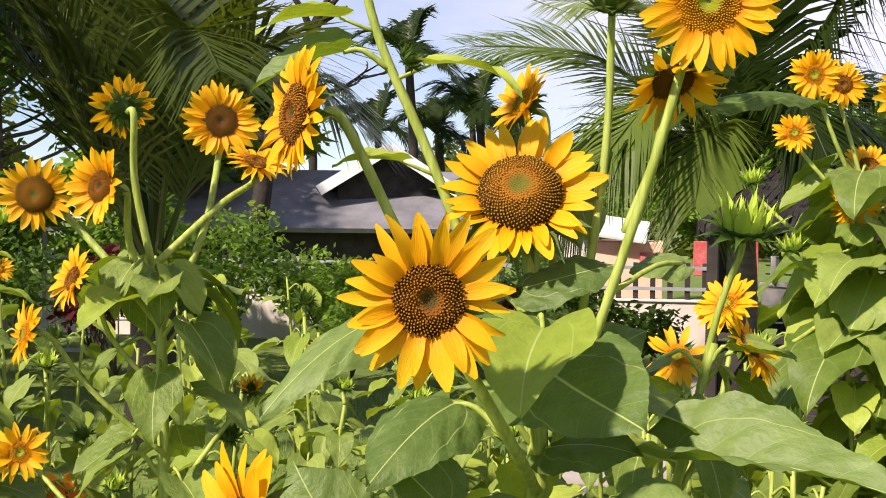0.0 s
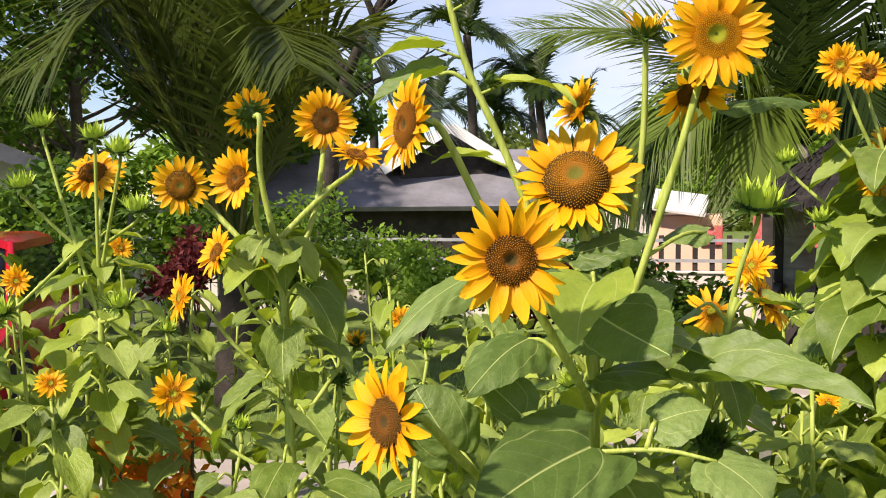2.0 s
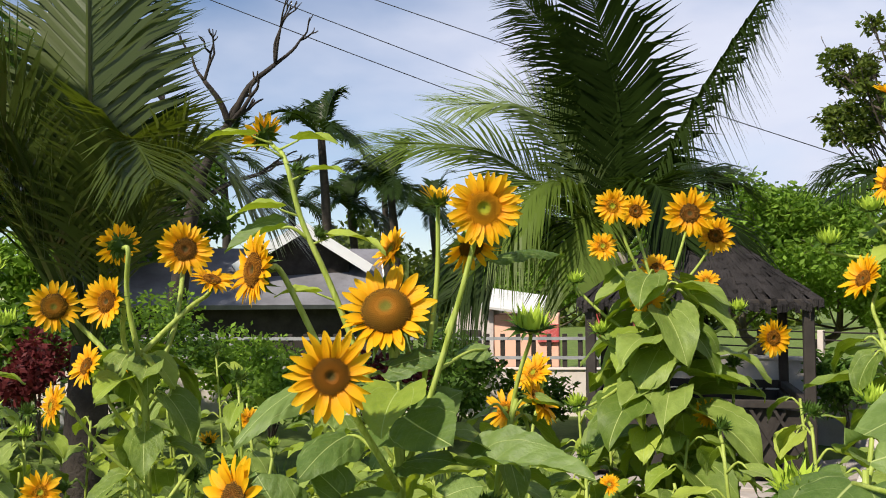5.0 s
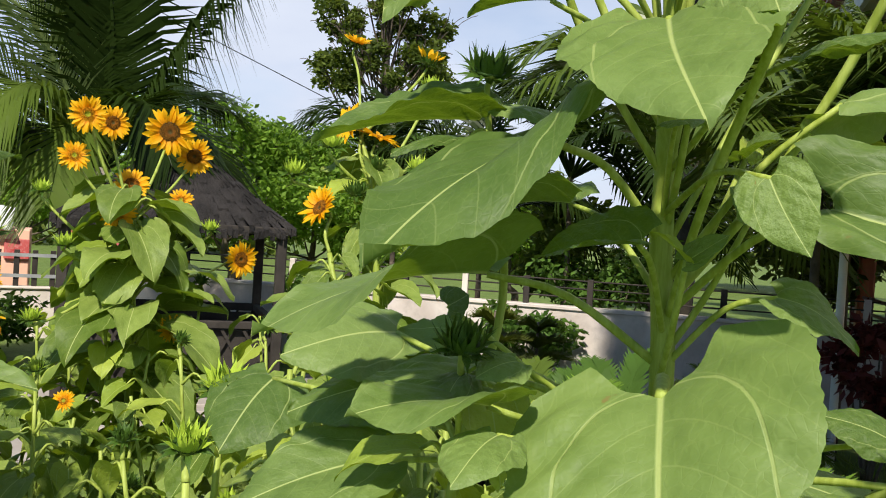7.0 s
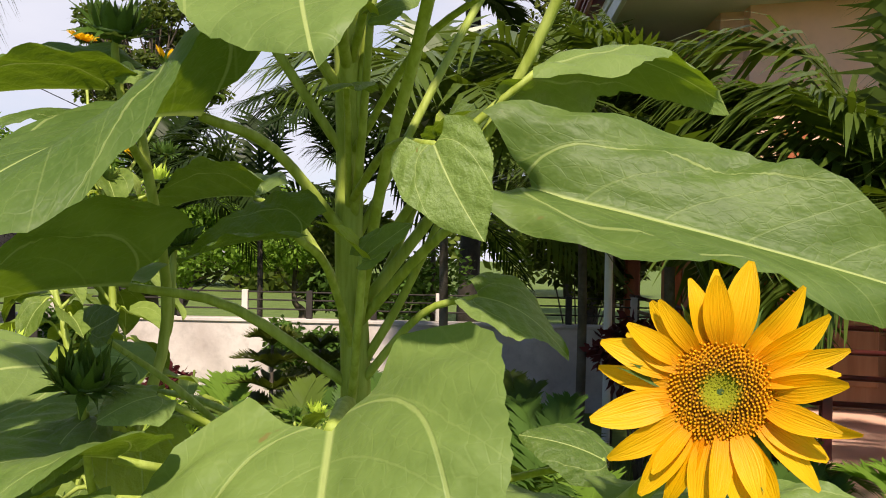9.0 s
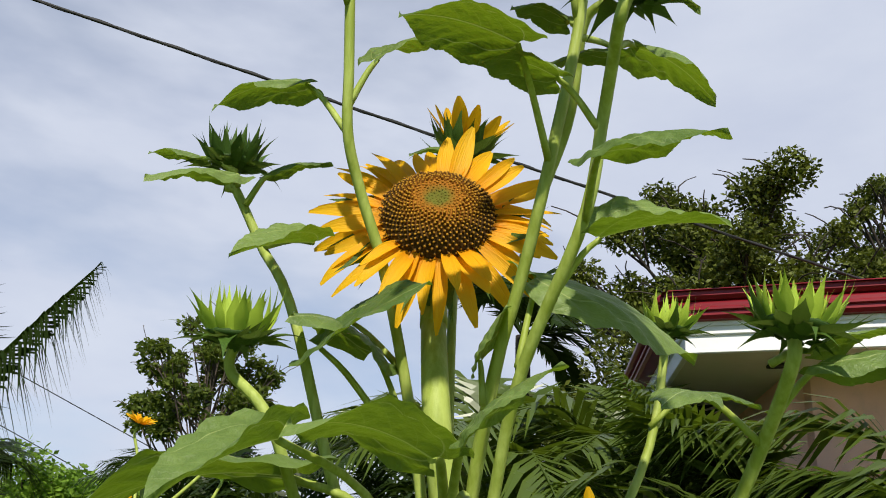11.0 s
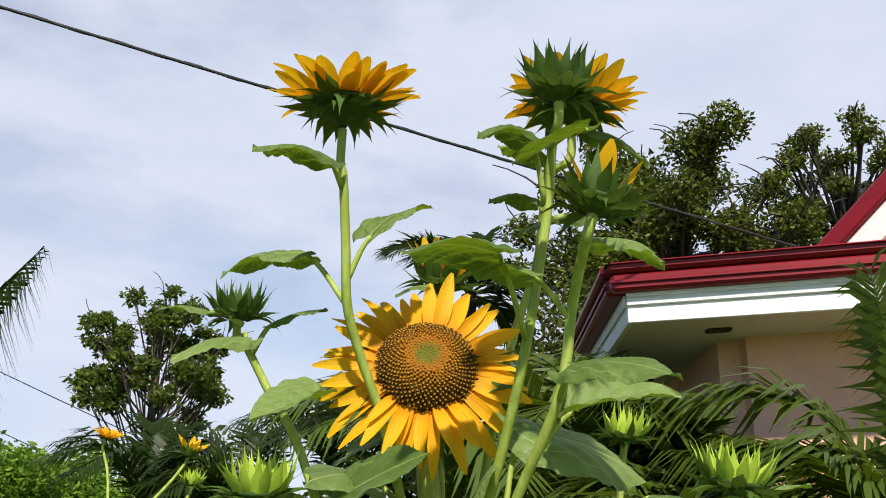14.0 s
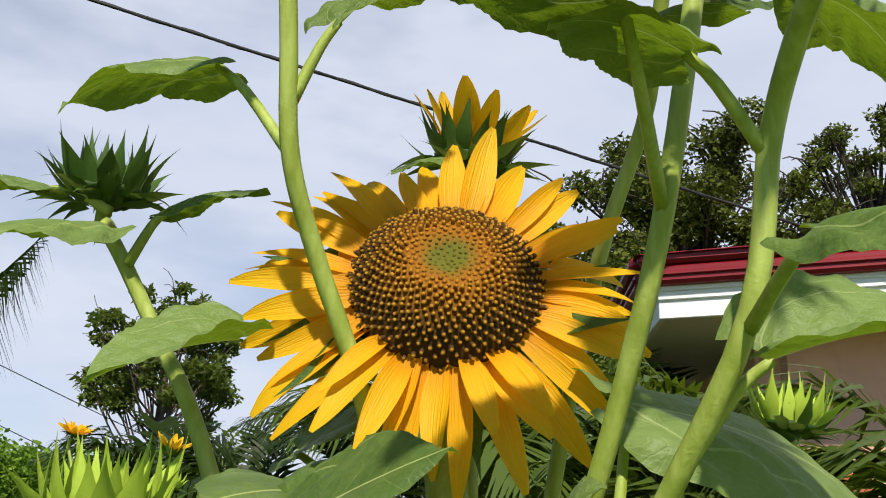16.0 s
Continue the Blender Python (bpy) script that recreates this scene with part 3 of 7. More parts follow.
def head(plant, place, out, across, disc="brown", share=0.42, petals=24, tilt=0.12, spread=0.18, single=True, seed=0, gaps=0.0, label="", slim=1.0):
    """A flower head: receptacle, disc, ray petals and bracts. across: over the petals; share: the disc's part of it."""
    r = random.Random(seed * 31 + 5)
    rad = across * share * 0.5
    ln = across * 0.5 - rad * 0.9
    h = part("flower_head", CUP, BRACT, plant, label)
    h.matrix_basis = facing(place, out, r.uniform(0, 6)) @ Matrix.Diagonal((rad, rad, rad, 1))
    part("disc", DISCS[disc], None, h, local=True)
    k = ln / rad
    rows = ring_of(r, PETALS, petals, 0.92, k, tilt, spread, 0.0, gaps) + ring_of(r, PETALS, petals // 2, 0.88, k * 0.9, tilt + 0.18, spread, 0.05, gaps + 0.1)
    br = ring_of(r, BRACTS, 22, 0.9, 1.1, -0.25, 0.4, -0.1) + ring_of(r, BRACTS, 15, 0.7, 0.95, -0.6, 0.45, -0.22)
    if single:
        for me, m in rows:
            part("petal", me, None, h, local=True).matrix_basis = m @ Matrix.Diagonal((1, slim, 1, 1))
        for me, m in br:
            part("bract", me, None, h, local=True).matrix_basis = m
    else:
        key = (seed % 4, round(k * 4), petals // 4, round(tilt * 4))
        if key not in SMALL_HEADS:
            SMALL_HEADS[key] = (joined("petal_ring", rows, PETAL), joined("bract_ring", br, BRACT))
        part("petal_ring", SMALL_HEADS[key][0], None, h, local=True)
        part("bract_ring", SMALL_HEADS[key][1], None, h, local=True)
    return h


BUD_MESH = {}


def bud(plant, place, out, across, pale=False, open_=0.0, single=False, seed=0, label=""):
    """A closed or opening bud: a cup of pointed bracts, with a tuft of petals if it opens."""
    r = random.Random(seed * 17 + 3)
    rad = across * 0.26
    b = part("bud", CUP, BRACT, plant, label)
    b.matrix_basis = facing(place, out, r.uniform(0, 6)) @ Matrix.Diagonal((rad, rad, rad, 1))
    kinds = BRACTS_PALE if pale else BRACTS[:2]
    lower = ring_of(r, BRACTS, 16, 0.85, 1.5, 0.15, 0.5, -0.25) + ring_of(r, BRACTS, 12, 0.55, 1.2, 0.30, 0.4, -0.42)
    upper = ring_of(r, kinds, 18, 0.9, 1.5, 0.85, 0.28, -0.05) + ring_of(r, kinds, 14, 0.6, 1.3, 1.15, 0.2, 0.0) + ring_of(r, kinds, 8, 0.3, 1.0, 1.35, 0.12, 0.0)
    petals = ring_of(r, PETALS[:3], int(16 * open_) + 2, 0.7, 1.5 + open_, 1.15 - 0.5 * open_, 0.2, 0.05) if open_ else []
    if single:
        for me, m in lower + upper:
            part("bract", me, None, b, local=True).matrix_basis = m
        for me, m in petals:
            part("petal", me, None, b, local=True).matrix_basis = m
    else:
        key = (pale, seed % 3, open_)
        if key not in BUD_MESH:
            BUD_MESH[key] = (joined("bract_ring", lower, BRACT), joined("bract_tuft", upper, BRACT_PALE if pale else BRACT), joined("petal_tuft", petals, PETAL) if petals else None)
        for nm, me in zip(("bract_ring", "bract_tuft", "petal_tuft"), BUD_MESH[key]):
            if me is not None:
                part(nm, me, None, b, local=True)
    return b


def leaf(plant, base, tip, wide, up=(0, 0, 1), data=None, long_by=1.0):
    """A leaf whose midrib runs from base towards tip; up is the side that its upper face looks to."""
    b, t = Vector(base), Vector(tip)
    y = (t - b) * long_by
    x = y.cross(Vector(up)).normalized()
    z = x.cross(y).normalized()
    ob = part("leaf", data or rng.choice(LEAVES), None, plant)
    k = y.length
    m = Matrix.Identity(4)
    for i in range(3):
        m[i][0], m[i][1], m[i][2], m[i][3] = x[i] * wide, y[i], z[i] * k, b[i]
    ob.matrix_basis = m
    return ob


def leaf_to(plant, base, tip, wide, up, k):
    """A fine leaf of kind k whose drooping point ends at tip."""
    b, t, d = Vector(base), Vector(tip), FINE_DROOP[k]
    y = t - b
    x = y.cross(Vector(up)).normalized()
    y = Matrix.Rotation(math.atan2(d, 1 - 0.25 * d), 3, x) @ y / math.hypot(d, 1 - 0.25 * d)
    return leaf(plant, b, b + y, wide, x.cross(y), LEAVES_FINE[k])


CLEAR = [Vector(row[1]) for row in PATH] + [Vector(a[1]).lerp(Vector(b[1]), 0.5) for a, b in zip(PATH, PATH[1:])]


def free_of_path(p, room):
    return all((Vector(p) - q).length > room for q in CLEAR)


def leafy(plant, tubes, line, r_stem, n, lo, hi, size, seed, young=0.15, petiole=0.55, room=0.42, out_up=0.35):
    """Leaves in a spiral up a stem line, with their stalks, between shares lo and hi of it."""
    r = random.Random(seed)
    a = r.uniform(0, 6)
    pts = smooth_line(line, 40)
    for k in range(n):
        f = lo + (hi - lo) * (k + r.uniform(0.2, 0.8)) / n
        p = pts[min(39, int(f * 39))]
        a += 2.4 + r.uniform(-0.4, 0.4)
        ln = size * (1.15 - 0.55 * f) * r.uniform(0.75, 1.15)
        d = Vector((math.cos(a), math.sin(a), out_up + r.uniform(-0.25, 0.35)))
        q = p + d.normalized() * ln * petiole
        e = Vector((math.cos(a + r.uniform(-0.3, 0.3)), math.sin(a + r.uniform(-0.3, 0.3)), r.uniform(-0.75, 0.15))).normalized()
        tip = q + e * ln
        if not (free_of_path(tip, room) and free_of_path(q, room) and free_of_path(q.lerp(tip, 0.5), room)):
            continue
        tubes.add((p, p.lerp(q, 0.55) + Vector((0, 0, 0.04 * ln / 0.2)), q), 0.0032 + 0.012 * ln, 0.0018 + 0.006 * ln, 6, 7)
        leaf(plant, q, tip, ln * r.uniform(0.62, 0.82), (0, -0.12, 1), r.choice(LEAVES_YOUNG if r.random() < young else LEAVES))


PLANTS = "sunflower plants"


def toward(p, eye=(0.12, -0.4, 1.42)):
    return (Vector(eye) - Vector(p)).normalized()


def off_centre(p, dx=0.0, dz=0.0):
    """Looks at the path, turned by dx to the right and dz up."""
    d = toward(p)
    side = d.cross(Vector((0, 0, 1))).normalized()
    return d - side * dx + Vector((0, 0, dz))


def head_on_branch(plant, tubes, route, out, across, r0=0.008, r1=0.006, **kw):
    """A branch along route, ending behind a head that looks along out."""
    p, o = Vector(route[-1]), Vector(out).normalized()
    back = p - o * across * kw.get("share", 0.42) * 0.40
    tubes.add(list(route[:-1]) + [back - o * across * 0.22, back], r0, r1, 8, 6 * len(route))
    head(plant, p, out, across, **kw)


def bud_on_branch(plant, tubes, route, out, across, r0=0.006, r1=0.0045, **kw):
    p, o = Vector(route[-1]), Vector(out).normalized()
    tubes.add(list(route[:-1]) + [p - o * across * 0.35, p - o * across * 0.12], r0, r1, 7, 5 * len(route))
    bud(plant, p, out, across, **kw)


def finish(plant, tubes, name="stem"):
    part(name, tubes.mesh(name, STEM), None, plant)


UP = Vector((0, 0, 1))

# ---- the middle plant, with the two large heads ----
mid = thing("sunflower_plant", (0.10, 1.19, 0), "tall branching sunflower with two large yellow heads and broad leaves", "sunflower", PLANTS)
tb = Tubes()
MID = [(0.10, 1.19, 0), (0.095, 1.17, 0.55), (0.10, 1.175, 1.09), (0.095, 1.185, 1.30), (0.085, 1.20, 1.40)]
tb.add(MID, 0.018, 0.010, 12, 24)
A, B, C, FF, HH = (-0.007, 0.877, 1.357), (0.074, 1.18, 1.465), (0.277, 1.056, 1.674), (-0.183, 1.066, 1.553), (-0.162, 0.807, 1.153)
head_on_branch(mid, tb, [MID[2], (0.07, 1.05, 1.18), A], off_centre(A, 0.05, 0.02), 0.172, disc="brown", share=0.40, petals=21, seed=1, label="full yellow flower head with a brown disc")
head_on_branch(mid, tb, [MID[3], (0.09, 1.21, 1.38), B], off_centre(B, -0.08, 0.62), 0.215, disc="heavy", share=0.50, petals=24, seed=2, r0=0.010, r1=0.010, tilt=0.25)
head_on_branch(mid, tb, [MID[2], (0.17, 1.16, 1.30), (0.23, 1.13, 1.50), C], off_centre(C, 0.10, 0.10), 0.155, disc="fresh", share=0.46, petals=28, seed=3, r0=0.0068, r1=0.005)
head_on_branch(mid, tb, [(0.20, 1.15, 1.42), (0.24, 1.16, 1.53), (0.253, 1.141, 1.60)], (0.2, -0.6, -0.75), 0.13, disc="dark", share=0.42, petals=18, seed=4, tilt=0.5, gaps=0.2, r0=0.005, r1=0.004)
bud_on_branch(mid, tb, [(0.15, 1.18, 1.30), (0.18, 1.20, 1.52), (0.184, 1.183, 1.70)], (0, -0.2, 1), 0.075, open_=0.6, seed=1)
head_on_branch(mid, tb, [(0.12, 1.2, 1.35), (0.11, 1.30, 1.50), (0.075, 1.361, 1.604)], (-0.75, -0.5, 0.45), 0.12, disc="yellow", share=0.4, petals=22, seed=5, tilt=0.3, r0=0.006, r1=0.004)
head_on_branch(mid, tb, [(0.06, 1.17, 1.22), (-0.04, 1.12, 1.36), FF], (-0.75, -0.62, 0.10), 0.155, disc="brown", share=0.46, petals=28, seed=6, r0=0.007)
head_on_branch(mid, tb, [(0.09, 1.17, 0.92), (-0.04, 1.02, 1.0), HH], (-0.62, -0.75, 0.12), 0.165, disc="dark", share=0.40, petals=19, seed=7, gaps=0.1, r0=0.008)
TOP = (-0.202, 1.254, 1.856)
head_on_branch(mid, tb, [(0.08, 1.18, 1.2), (-0.034, 1.182, 1.496), (-0.105, 1.176, 1.658), (-0.141, 1.175, 1.789), TOP], (-0.55, 0.35, 0.6), 0.11, disc="yellow", share=0.4, petals=20, seed=8, tilt=0.5, r0=0.0072, r1=0.0042)
for k, (f, a, ln) in enumerate(((0.25, 2.6, 0.10), (0.42, 0.2, 0.12), (0.55, 3.4, 0.11), (0.66, -0.6, 0.09), (0.76, 2.2, 0.09), (0.86, 0.6, 0.12), (0.92, 3.0, 0.10))):
    q = smooth_line([(0.08, 1.18, 1.2), (-0.034, 1.182, 1.496), (-0.105, 1.176, 1.658), (-0.141, 1.175, 1.789), TOP], 30)[int(f * 29)]
    d = Vector((math.cos(a), -0.25, 0.35)).normalized()
    tb.add((q, q + d * 0.05), 0.003, 0.002, 5, 4)
    leaf(mid, q + d * 0.05, q + d * 0.05 + Vector((math.cos(a), -0.2, 0.12)) * ln, ln * 0.45, (0, -0.2, 1), LEAVES_YOUNG[k % 3])
    bud(mid, q + Vector((0.02 * math.cos(a), -0.03, 0.02)), (math.cos(a), -0.5, 0.7), 0.045, seed=k) if k in (1, 3) else None
# broad leaves round the heads: base, tip, width, upper side, kind
for b, t, w, up, k in (
    ((0.113, 1.133, 1.250), (0.202, 0.999, 1.209), 0.190, (0.0, -0.75, 0.65), 0),
    ((0.081, 1.160, 1.350), (0.201, 1.165, 1.379), 0.085, (0.0, -0.55, 0.8), 4),
    ((0.264, 1.139, 1.147), (0.488, 1.010, 1.148), 0.130, (0.1, -0.4, 0.9), 2),
    ((0.097, 1.019, 1.071), (-0.063, 0.827, 1.024), 0.170, (0.1, -0.7, 0.7), 0),
    ((-0.098, 1.134, 1.311), (-0.219, 1.042, 1.206), 0.085, (-0.3, -0.6, 0.8), 1),
    ((0.115, 1.160, 1.153), (0.219, 1.092, 1.159), 0.110, (0.1, -0.4, 0.9), 1),
    ((0.146, 1.204, 1.243), (0.240, 1.210, 1.292), 0.100, (0.1, -0.7, 0.7), 4),
    ((0.003, 1.059, 1.224), (-0.079, 0.933, 1.163), 0.110, (-0.1, -0.6, 0.8), 1),
    ((-0.150, 1.165, 1.642), (-0.261, 1.143, 1.589), 0.070, (-0.2, -0.5, 0.9), 2),
    ((0.141, 1.264, 1.482), (0.160, 1.185, 1.402), 0.070, (0.1, -0.8, 0.6), 1),
    ((0.311, 1.175, 1.579), (0.464, 1.238, 1.584), 0.045, (0.0, -0.3, 0.95), 1),
    ((0.272, 1.101, 1.631), (0.309, 1.073, 1.594), 0.050, (0.2, -0.8, 0.6), 0),
    ((0.088, 1.158, 1.321), (0.107, 1.107, 1.296), 0.050, (0.1, -0.5, 0.8), 1),
    ((0.290, 1.263, 1.379), (0.219, 1.265, 1.368), 0.070, (0.0, -0.5, 0.9), 1),
    ((-0.102, 0.989, 1.063), (-0.161, 0.999, 1.169), 0.120, (-0.3, -0.5, 0.8), 3),
    ((0.271, 0.969, 1.071), (0.324, 0.902, 1.033), 0.120, (0.2, -0.6, 0.8), 1),
    ((0.194, 1.031, 1.109), (0.273, 1.033, 1.126), 0.100, (0.1, -0.5, 0.8), 1),
    ((-0.005, 1.019, 1.117), (-0.070, 1.018, 1.170), 0.090, (-0.2, -0.5, 0.8), 2),
):
    near = min((q for q in tb.lines if q.z < b[2] - 0.01), key=lambda q: (q - Vector(b) + UP * 0.05).length)
    tb.add((near, near.lerp(Vector(b), 0.6) + UP * 0.012, b), 0.0046, 0.003, 6, 7)
    leaf_to(mid, b, t, w, up, k)
leafy(mid, tb, MID, 0.012, 16, 0.12, 0.78, 0.21, 11)
finish(mid, tb)

# ---- the plant to its left, with many heads ----
left = thing("sunflower_plant", (-0.58, 1.66, 0), "many-branched sunflower with a crowd of yellow heads", "sunflower", PLANTS)
tb = Tubes()
LEFT = [(-0.57, 1.64, 0), (-0.565, 1.62, 0.72), (-0.597, 1.674, 1.23), (-0.62, 1.69, 1.34)]
tb.add(LEFT, 0.014, 0.008, 10, 20)
D, E, G = (-0.84, 1.67, 1.475), (-0.552, 1.878, 1.636), (-0.86, 1.65, 0.99)
head_on_branch(left, tb, [LEFT[2], (-0.72, 1.70, 1.36), D], off_centre(D, -0.15, -0.05), 0.145, disc="seedy", share=0.48, petals=20, seed=11)
head_on_branch(left, tb, [LEFT[2], (-0.65, 1.66, 1.38), (-0.662, 1.57, 1.487)], (-0.40, -0.90, 0.15), 0.15, disc="brown", share=0.4, petals=22, seed=12, tilt=0.4)
head_on_branch(left, tb, [LEFT[3], (-0.65, 1.68, 1.50), (-0.670, 1.677, 1.637)], (-0.65, 0.62, 0.35), 0.13, disc="brown", share=0.4, petals=22, seed=13, tilt=0.3)
head_on_branch(left, tb, [LEFT[2], (-0.55, 1.78, 1.42), E], off_centre(E, 0.0, 0.06), 0.16, disc="dark", share=0.44, petals=30, seed=14)
head_on_branch(left, tb, [LEFT[3], (-0.52, 1.78, 1.46), (-0.458, 1.816, 1.546)], (0.35, -0.45, 0.85), 0.13, disc="brown", share=0.4, petals=22, seed=15)
head_on_branch(left, tb, [(-0.58, 1.65, 1.10), (-0.66, 1.60, 1.22), (-0.706, 1.555, 1.325)], (-0.60, -0.75, 0.35), 0.12, disc="brown", share=0.38, petals=20, seed=16, r0=0.005, r1=0.004)
head_on_branch(left, tb, [(-0.57, 1.63, 1.0), (-0.68, 1.58, 1.12), (-0.783, 1.536, 1.228)], (-0.65, -0.70, 0.2), 0.12, disc="yellow", share=0.38, petals=20, seed=17, r0=0.005, r1=0.004)
head_on_branch(left, tb, [(-0.567, 1.62, 0.80), (-0.72, 1.62, 0.88), G], off_centre(G, -0.1, 0.1), 0.115, disc="fresh", share=0.36, petals=18, seed=18, r0=0.005, r1=0.004, spread=0.4)
bud_on_branch(left, tb, [(-0.57, 1.63, 0.9), (-0.50, 1.72, 1.02), (-0.45, 1.76, 1.10)], (0.1, -0.5, 0.8), 0.05, seed=2, open_=0.6)
leafy(left, tb, LEFT, 0.01, 36, 0.18, 0.98, 0.175, 12)
finish(left, tb)

# ---- the plant with one upturned head and pale buds, further left ----
far_l = thing("sunflower_plant", (-1.34, 2.2, 0), "tall sunflower with one open head among pale green buds", "sunflower", PLANTS)
tb = Tubes()
FAR = [(-1.36, 2.22, 0), (-1.35, 2.2, 0.7), (-1.33, 2.16, 1.01), (-1.40, 2.28, 1.35)]
tb.add(FAR, 0.014, 0.008, 10, 20)
I = (-1.458, 2.358, 1.53)
head_on_branch(far_l, tb, [FAR[3], (-1.43, 2.36, 1.45), I], (0.15, -0.75, 0.65), 0.21, disc="brown", share=0.42, petals=22, seed=21, tilt=-0.15)
for k, p in enumerate(((-1.545, 2.224, 1.678), (-1.337, 2.16, 1.634), (-1.215, 2.08, 1.587), (-1.544, 2.114, 1.492), (-1.166, 2.082, 1.422), (-1.62, 2.1, 1.12), (-1.18, 2.0, 1.16))):
    s = smooth_line(FAR, 20)[14 + k % 6]
    bud_on_branch(far_l, tb, [s, s.lerp(Vector(p), 0.5) - UP * 0.02, p], (0.1, -0.3, 0.9), 0.11, pale=True, seed=k)
leafy(far_l, tb, FAR, 0.01, 38, 0.2, 0.99, 0.17, 13, young=0.4)
finish(far_l, tb)

# ---- low heads between the middle plant and the next ----
between = thing("sunflower_plant", (0.42, 1.62, 0), "slender sunflower with a spiky bud and edge-on heads", "sunflower", PLANTS)
tb = Tubes()
BET = [(0.40, 1.60, 0), (0.34, 1.55, 0.6), (0.32, 1.48, 1.0), (0.37, 1.45, 1.25)]
tb.add(BET, 0.011, 0.006, 8, 18)
bud_on_branch(between, tb, [BET[2], (0.37, 1.45, 1.28), (0.403, 1.417, 1.428)], (0.05, -0.3, 0.95), 0.13, pale=True, seed=4)
head_on_branch(between, tb, [BET[2], (0.40, 1.50, 1.15), (0.422, 1.463, 1.247)], (0.75, -0.35, 0.55), 0.14, disc="brown", share=0.36, petals=24, seed=31, tilt=0.1, r0=0.005, r1=0.004)
head_on_branch(between, tb, [BET[1], (0.42, 1.65, 1.1), (0.435, 1.672, 1.292)], (-0.6, -0.6, 0.55), 0.12, disc="yellow", share=0.36, petals=24, seed=32, r0=0.005, r1=0.004)
head_on_branch(between, tb, [BET[1], (0.38, 1.7, 1.0), (0.364, 1.755, 1.186)], (-0.3, -0.8, 0.5), 0.13, disc="fresh", share=0.36, petals=20, seed=33, r0=0.005, r1=0.004, gaps=0.2)
bud_on_branch(between, tb, [(0.35, 1.5, 0.7), (0.30, 1.3, 0.92), (0.283, 1.123, 1.06)], (0.0, -0.8, 0.6), 0.085, seed=5)
leafy(between, tb, BET, 0.01, 20, 0.2, 0.99, 0.17, 14)
finish(between, tb)

# ---- the plant with a cluster of small heads at its top ----
crowd = thing("sunflower_plant", (0.97, 2.42, 0), "tall sunflower crowned by a cluster of small yellow heads", "sunflower", PLANTS)
tb = Tubes()
CRO = [(0.98, 2.40, 0), (0.973, 2.414, 0.9), (0.96, 2.43, 1.3), (0.95, 2.45, 1.55)]
tb.add(CRO, 0.018, 0.009, 10, 22)
for k, (p, o, w, d, s) in enumerate((
    ((0.775, 2.334, 1.80), (0.05, 0.1), 0.125, "fresh", 2), ((0.874, 2.43, 1.79), (0.3, 0.25), 0.125, "brown", 2),
    ((0.755, 2.42, 1.667), (0.1, 0.35), 0.11, "fresh", 2), ((1.106, 2.579, 1.795), (0.0, 0.0), 0.19, "dark", 2),
    ((1.224, 2.659, 1.719), (0.0, 0.1), 0.15, "brown", 2), ((0.958, 2.475, 1.587), (0.1, 0.6), 0.13, "brown", 1),
    ((1.112, 2.405, 1.544), (0.05, 0.4), 0.09, "fresh", 1), ((0.90, 2.40, 1.485), (0.0, 0.1), 0.13, "fresh", 1),
    ((1.41, 2.60, 1.335), (0.75, 0.0), 0.145, "brown", 1), ((1.085, 2.309, 1.099), (0.1, 0.3), 0.105, "yellow", 0),
    ((0.736, 2.247, 0.878), (-0.2, 0.3), 0.075, "yellow", 0), ((1.16, 2.55, 1.30), (0.8, 0.2), 0.10, "yellow", 1),
)):
    a = Vector(CRO[1]).lerp(Vector(CRO[3]), 0.25 + 0.3 * s) if s else Vector((0.973, 2.414, 0.75))
    head_on_branch(crowd, tb, [a, a.lerp(Vector(p), 0.6) - UP * 0.03, p], off_centre(p, *o), w, disc=d, share=0.4, petals=24, seed=40 + k, single=k < 9, r0=0.006, r1=0.004)
for k, p in enumerate(((0.669, 2.495, 1.551), (0.72, 2.3, 1.38), (1.25, 2.5, 1.45), (0.62, 2.2, 1.15))):
    a = Vector(CRO[2])
    bud_on_branch(crowd, tb, [a, a.lerp(Vector(p), 0.6) - UP * 0.04, p], (-0.1, -0.3, 0.9), 0.085, pale=True, seed=k)
leafy(crowd, tb, CRO, 0.012, 64, 0.22, 0.99, 0.29, 15)
finish(crowd, tb)

# ---- the plant beside it, with side-on heads and a small one on top ----
side = thing("sunflower_plant", (1.62, 1.92, 0), "tall leafy sunflower with half-open heads and many buds", "sunflower", PLANTS)
tb = Tubes()
SID = [(1.64, 1.90, 0), (1.63, 1.87, 0.7), (1.629, 1.86, 1.19), (1.62, 1.92, 1.60), (1.60, 2.0, 1.80)]
tb.add(SID, 0.017, 0.008, 10, 24)
tb.add([(1.46, 1.74, 0), (1.447, 1.707, 1.03), (1.42, 1.80, 1.40)], 0.014, 0.008, 9, 14)
head_on_branch(side, tb, [SID[4], (1.61, 2.06, 2.0), (1.60, 2.076, 2.13)], (0.1, -0.35, 0.95), 0.11, disc="yellow", share=0.36, petals=22, seed=51, tilt=0.5, r0=0.005, r1=0.004)
bud_on_branch(side, tb, [SID[4], (1.8, 2.05, 1.98), (1.882, 2.058, 2.10)], (0.15, -0.3, 0.95), 0.10, open_=0.6, seed=7)
head_on_branch(side, tb, [SID[3], (1.58, 1.96, 1.74), (1.552, 1.988, 1.836)], (-0.95, -0.1, 0.35), 0.16, disc="brown", share=0.36, petals=24, seed=52, tilt=0.2, r0=0.006, r1=0.004)
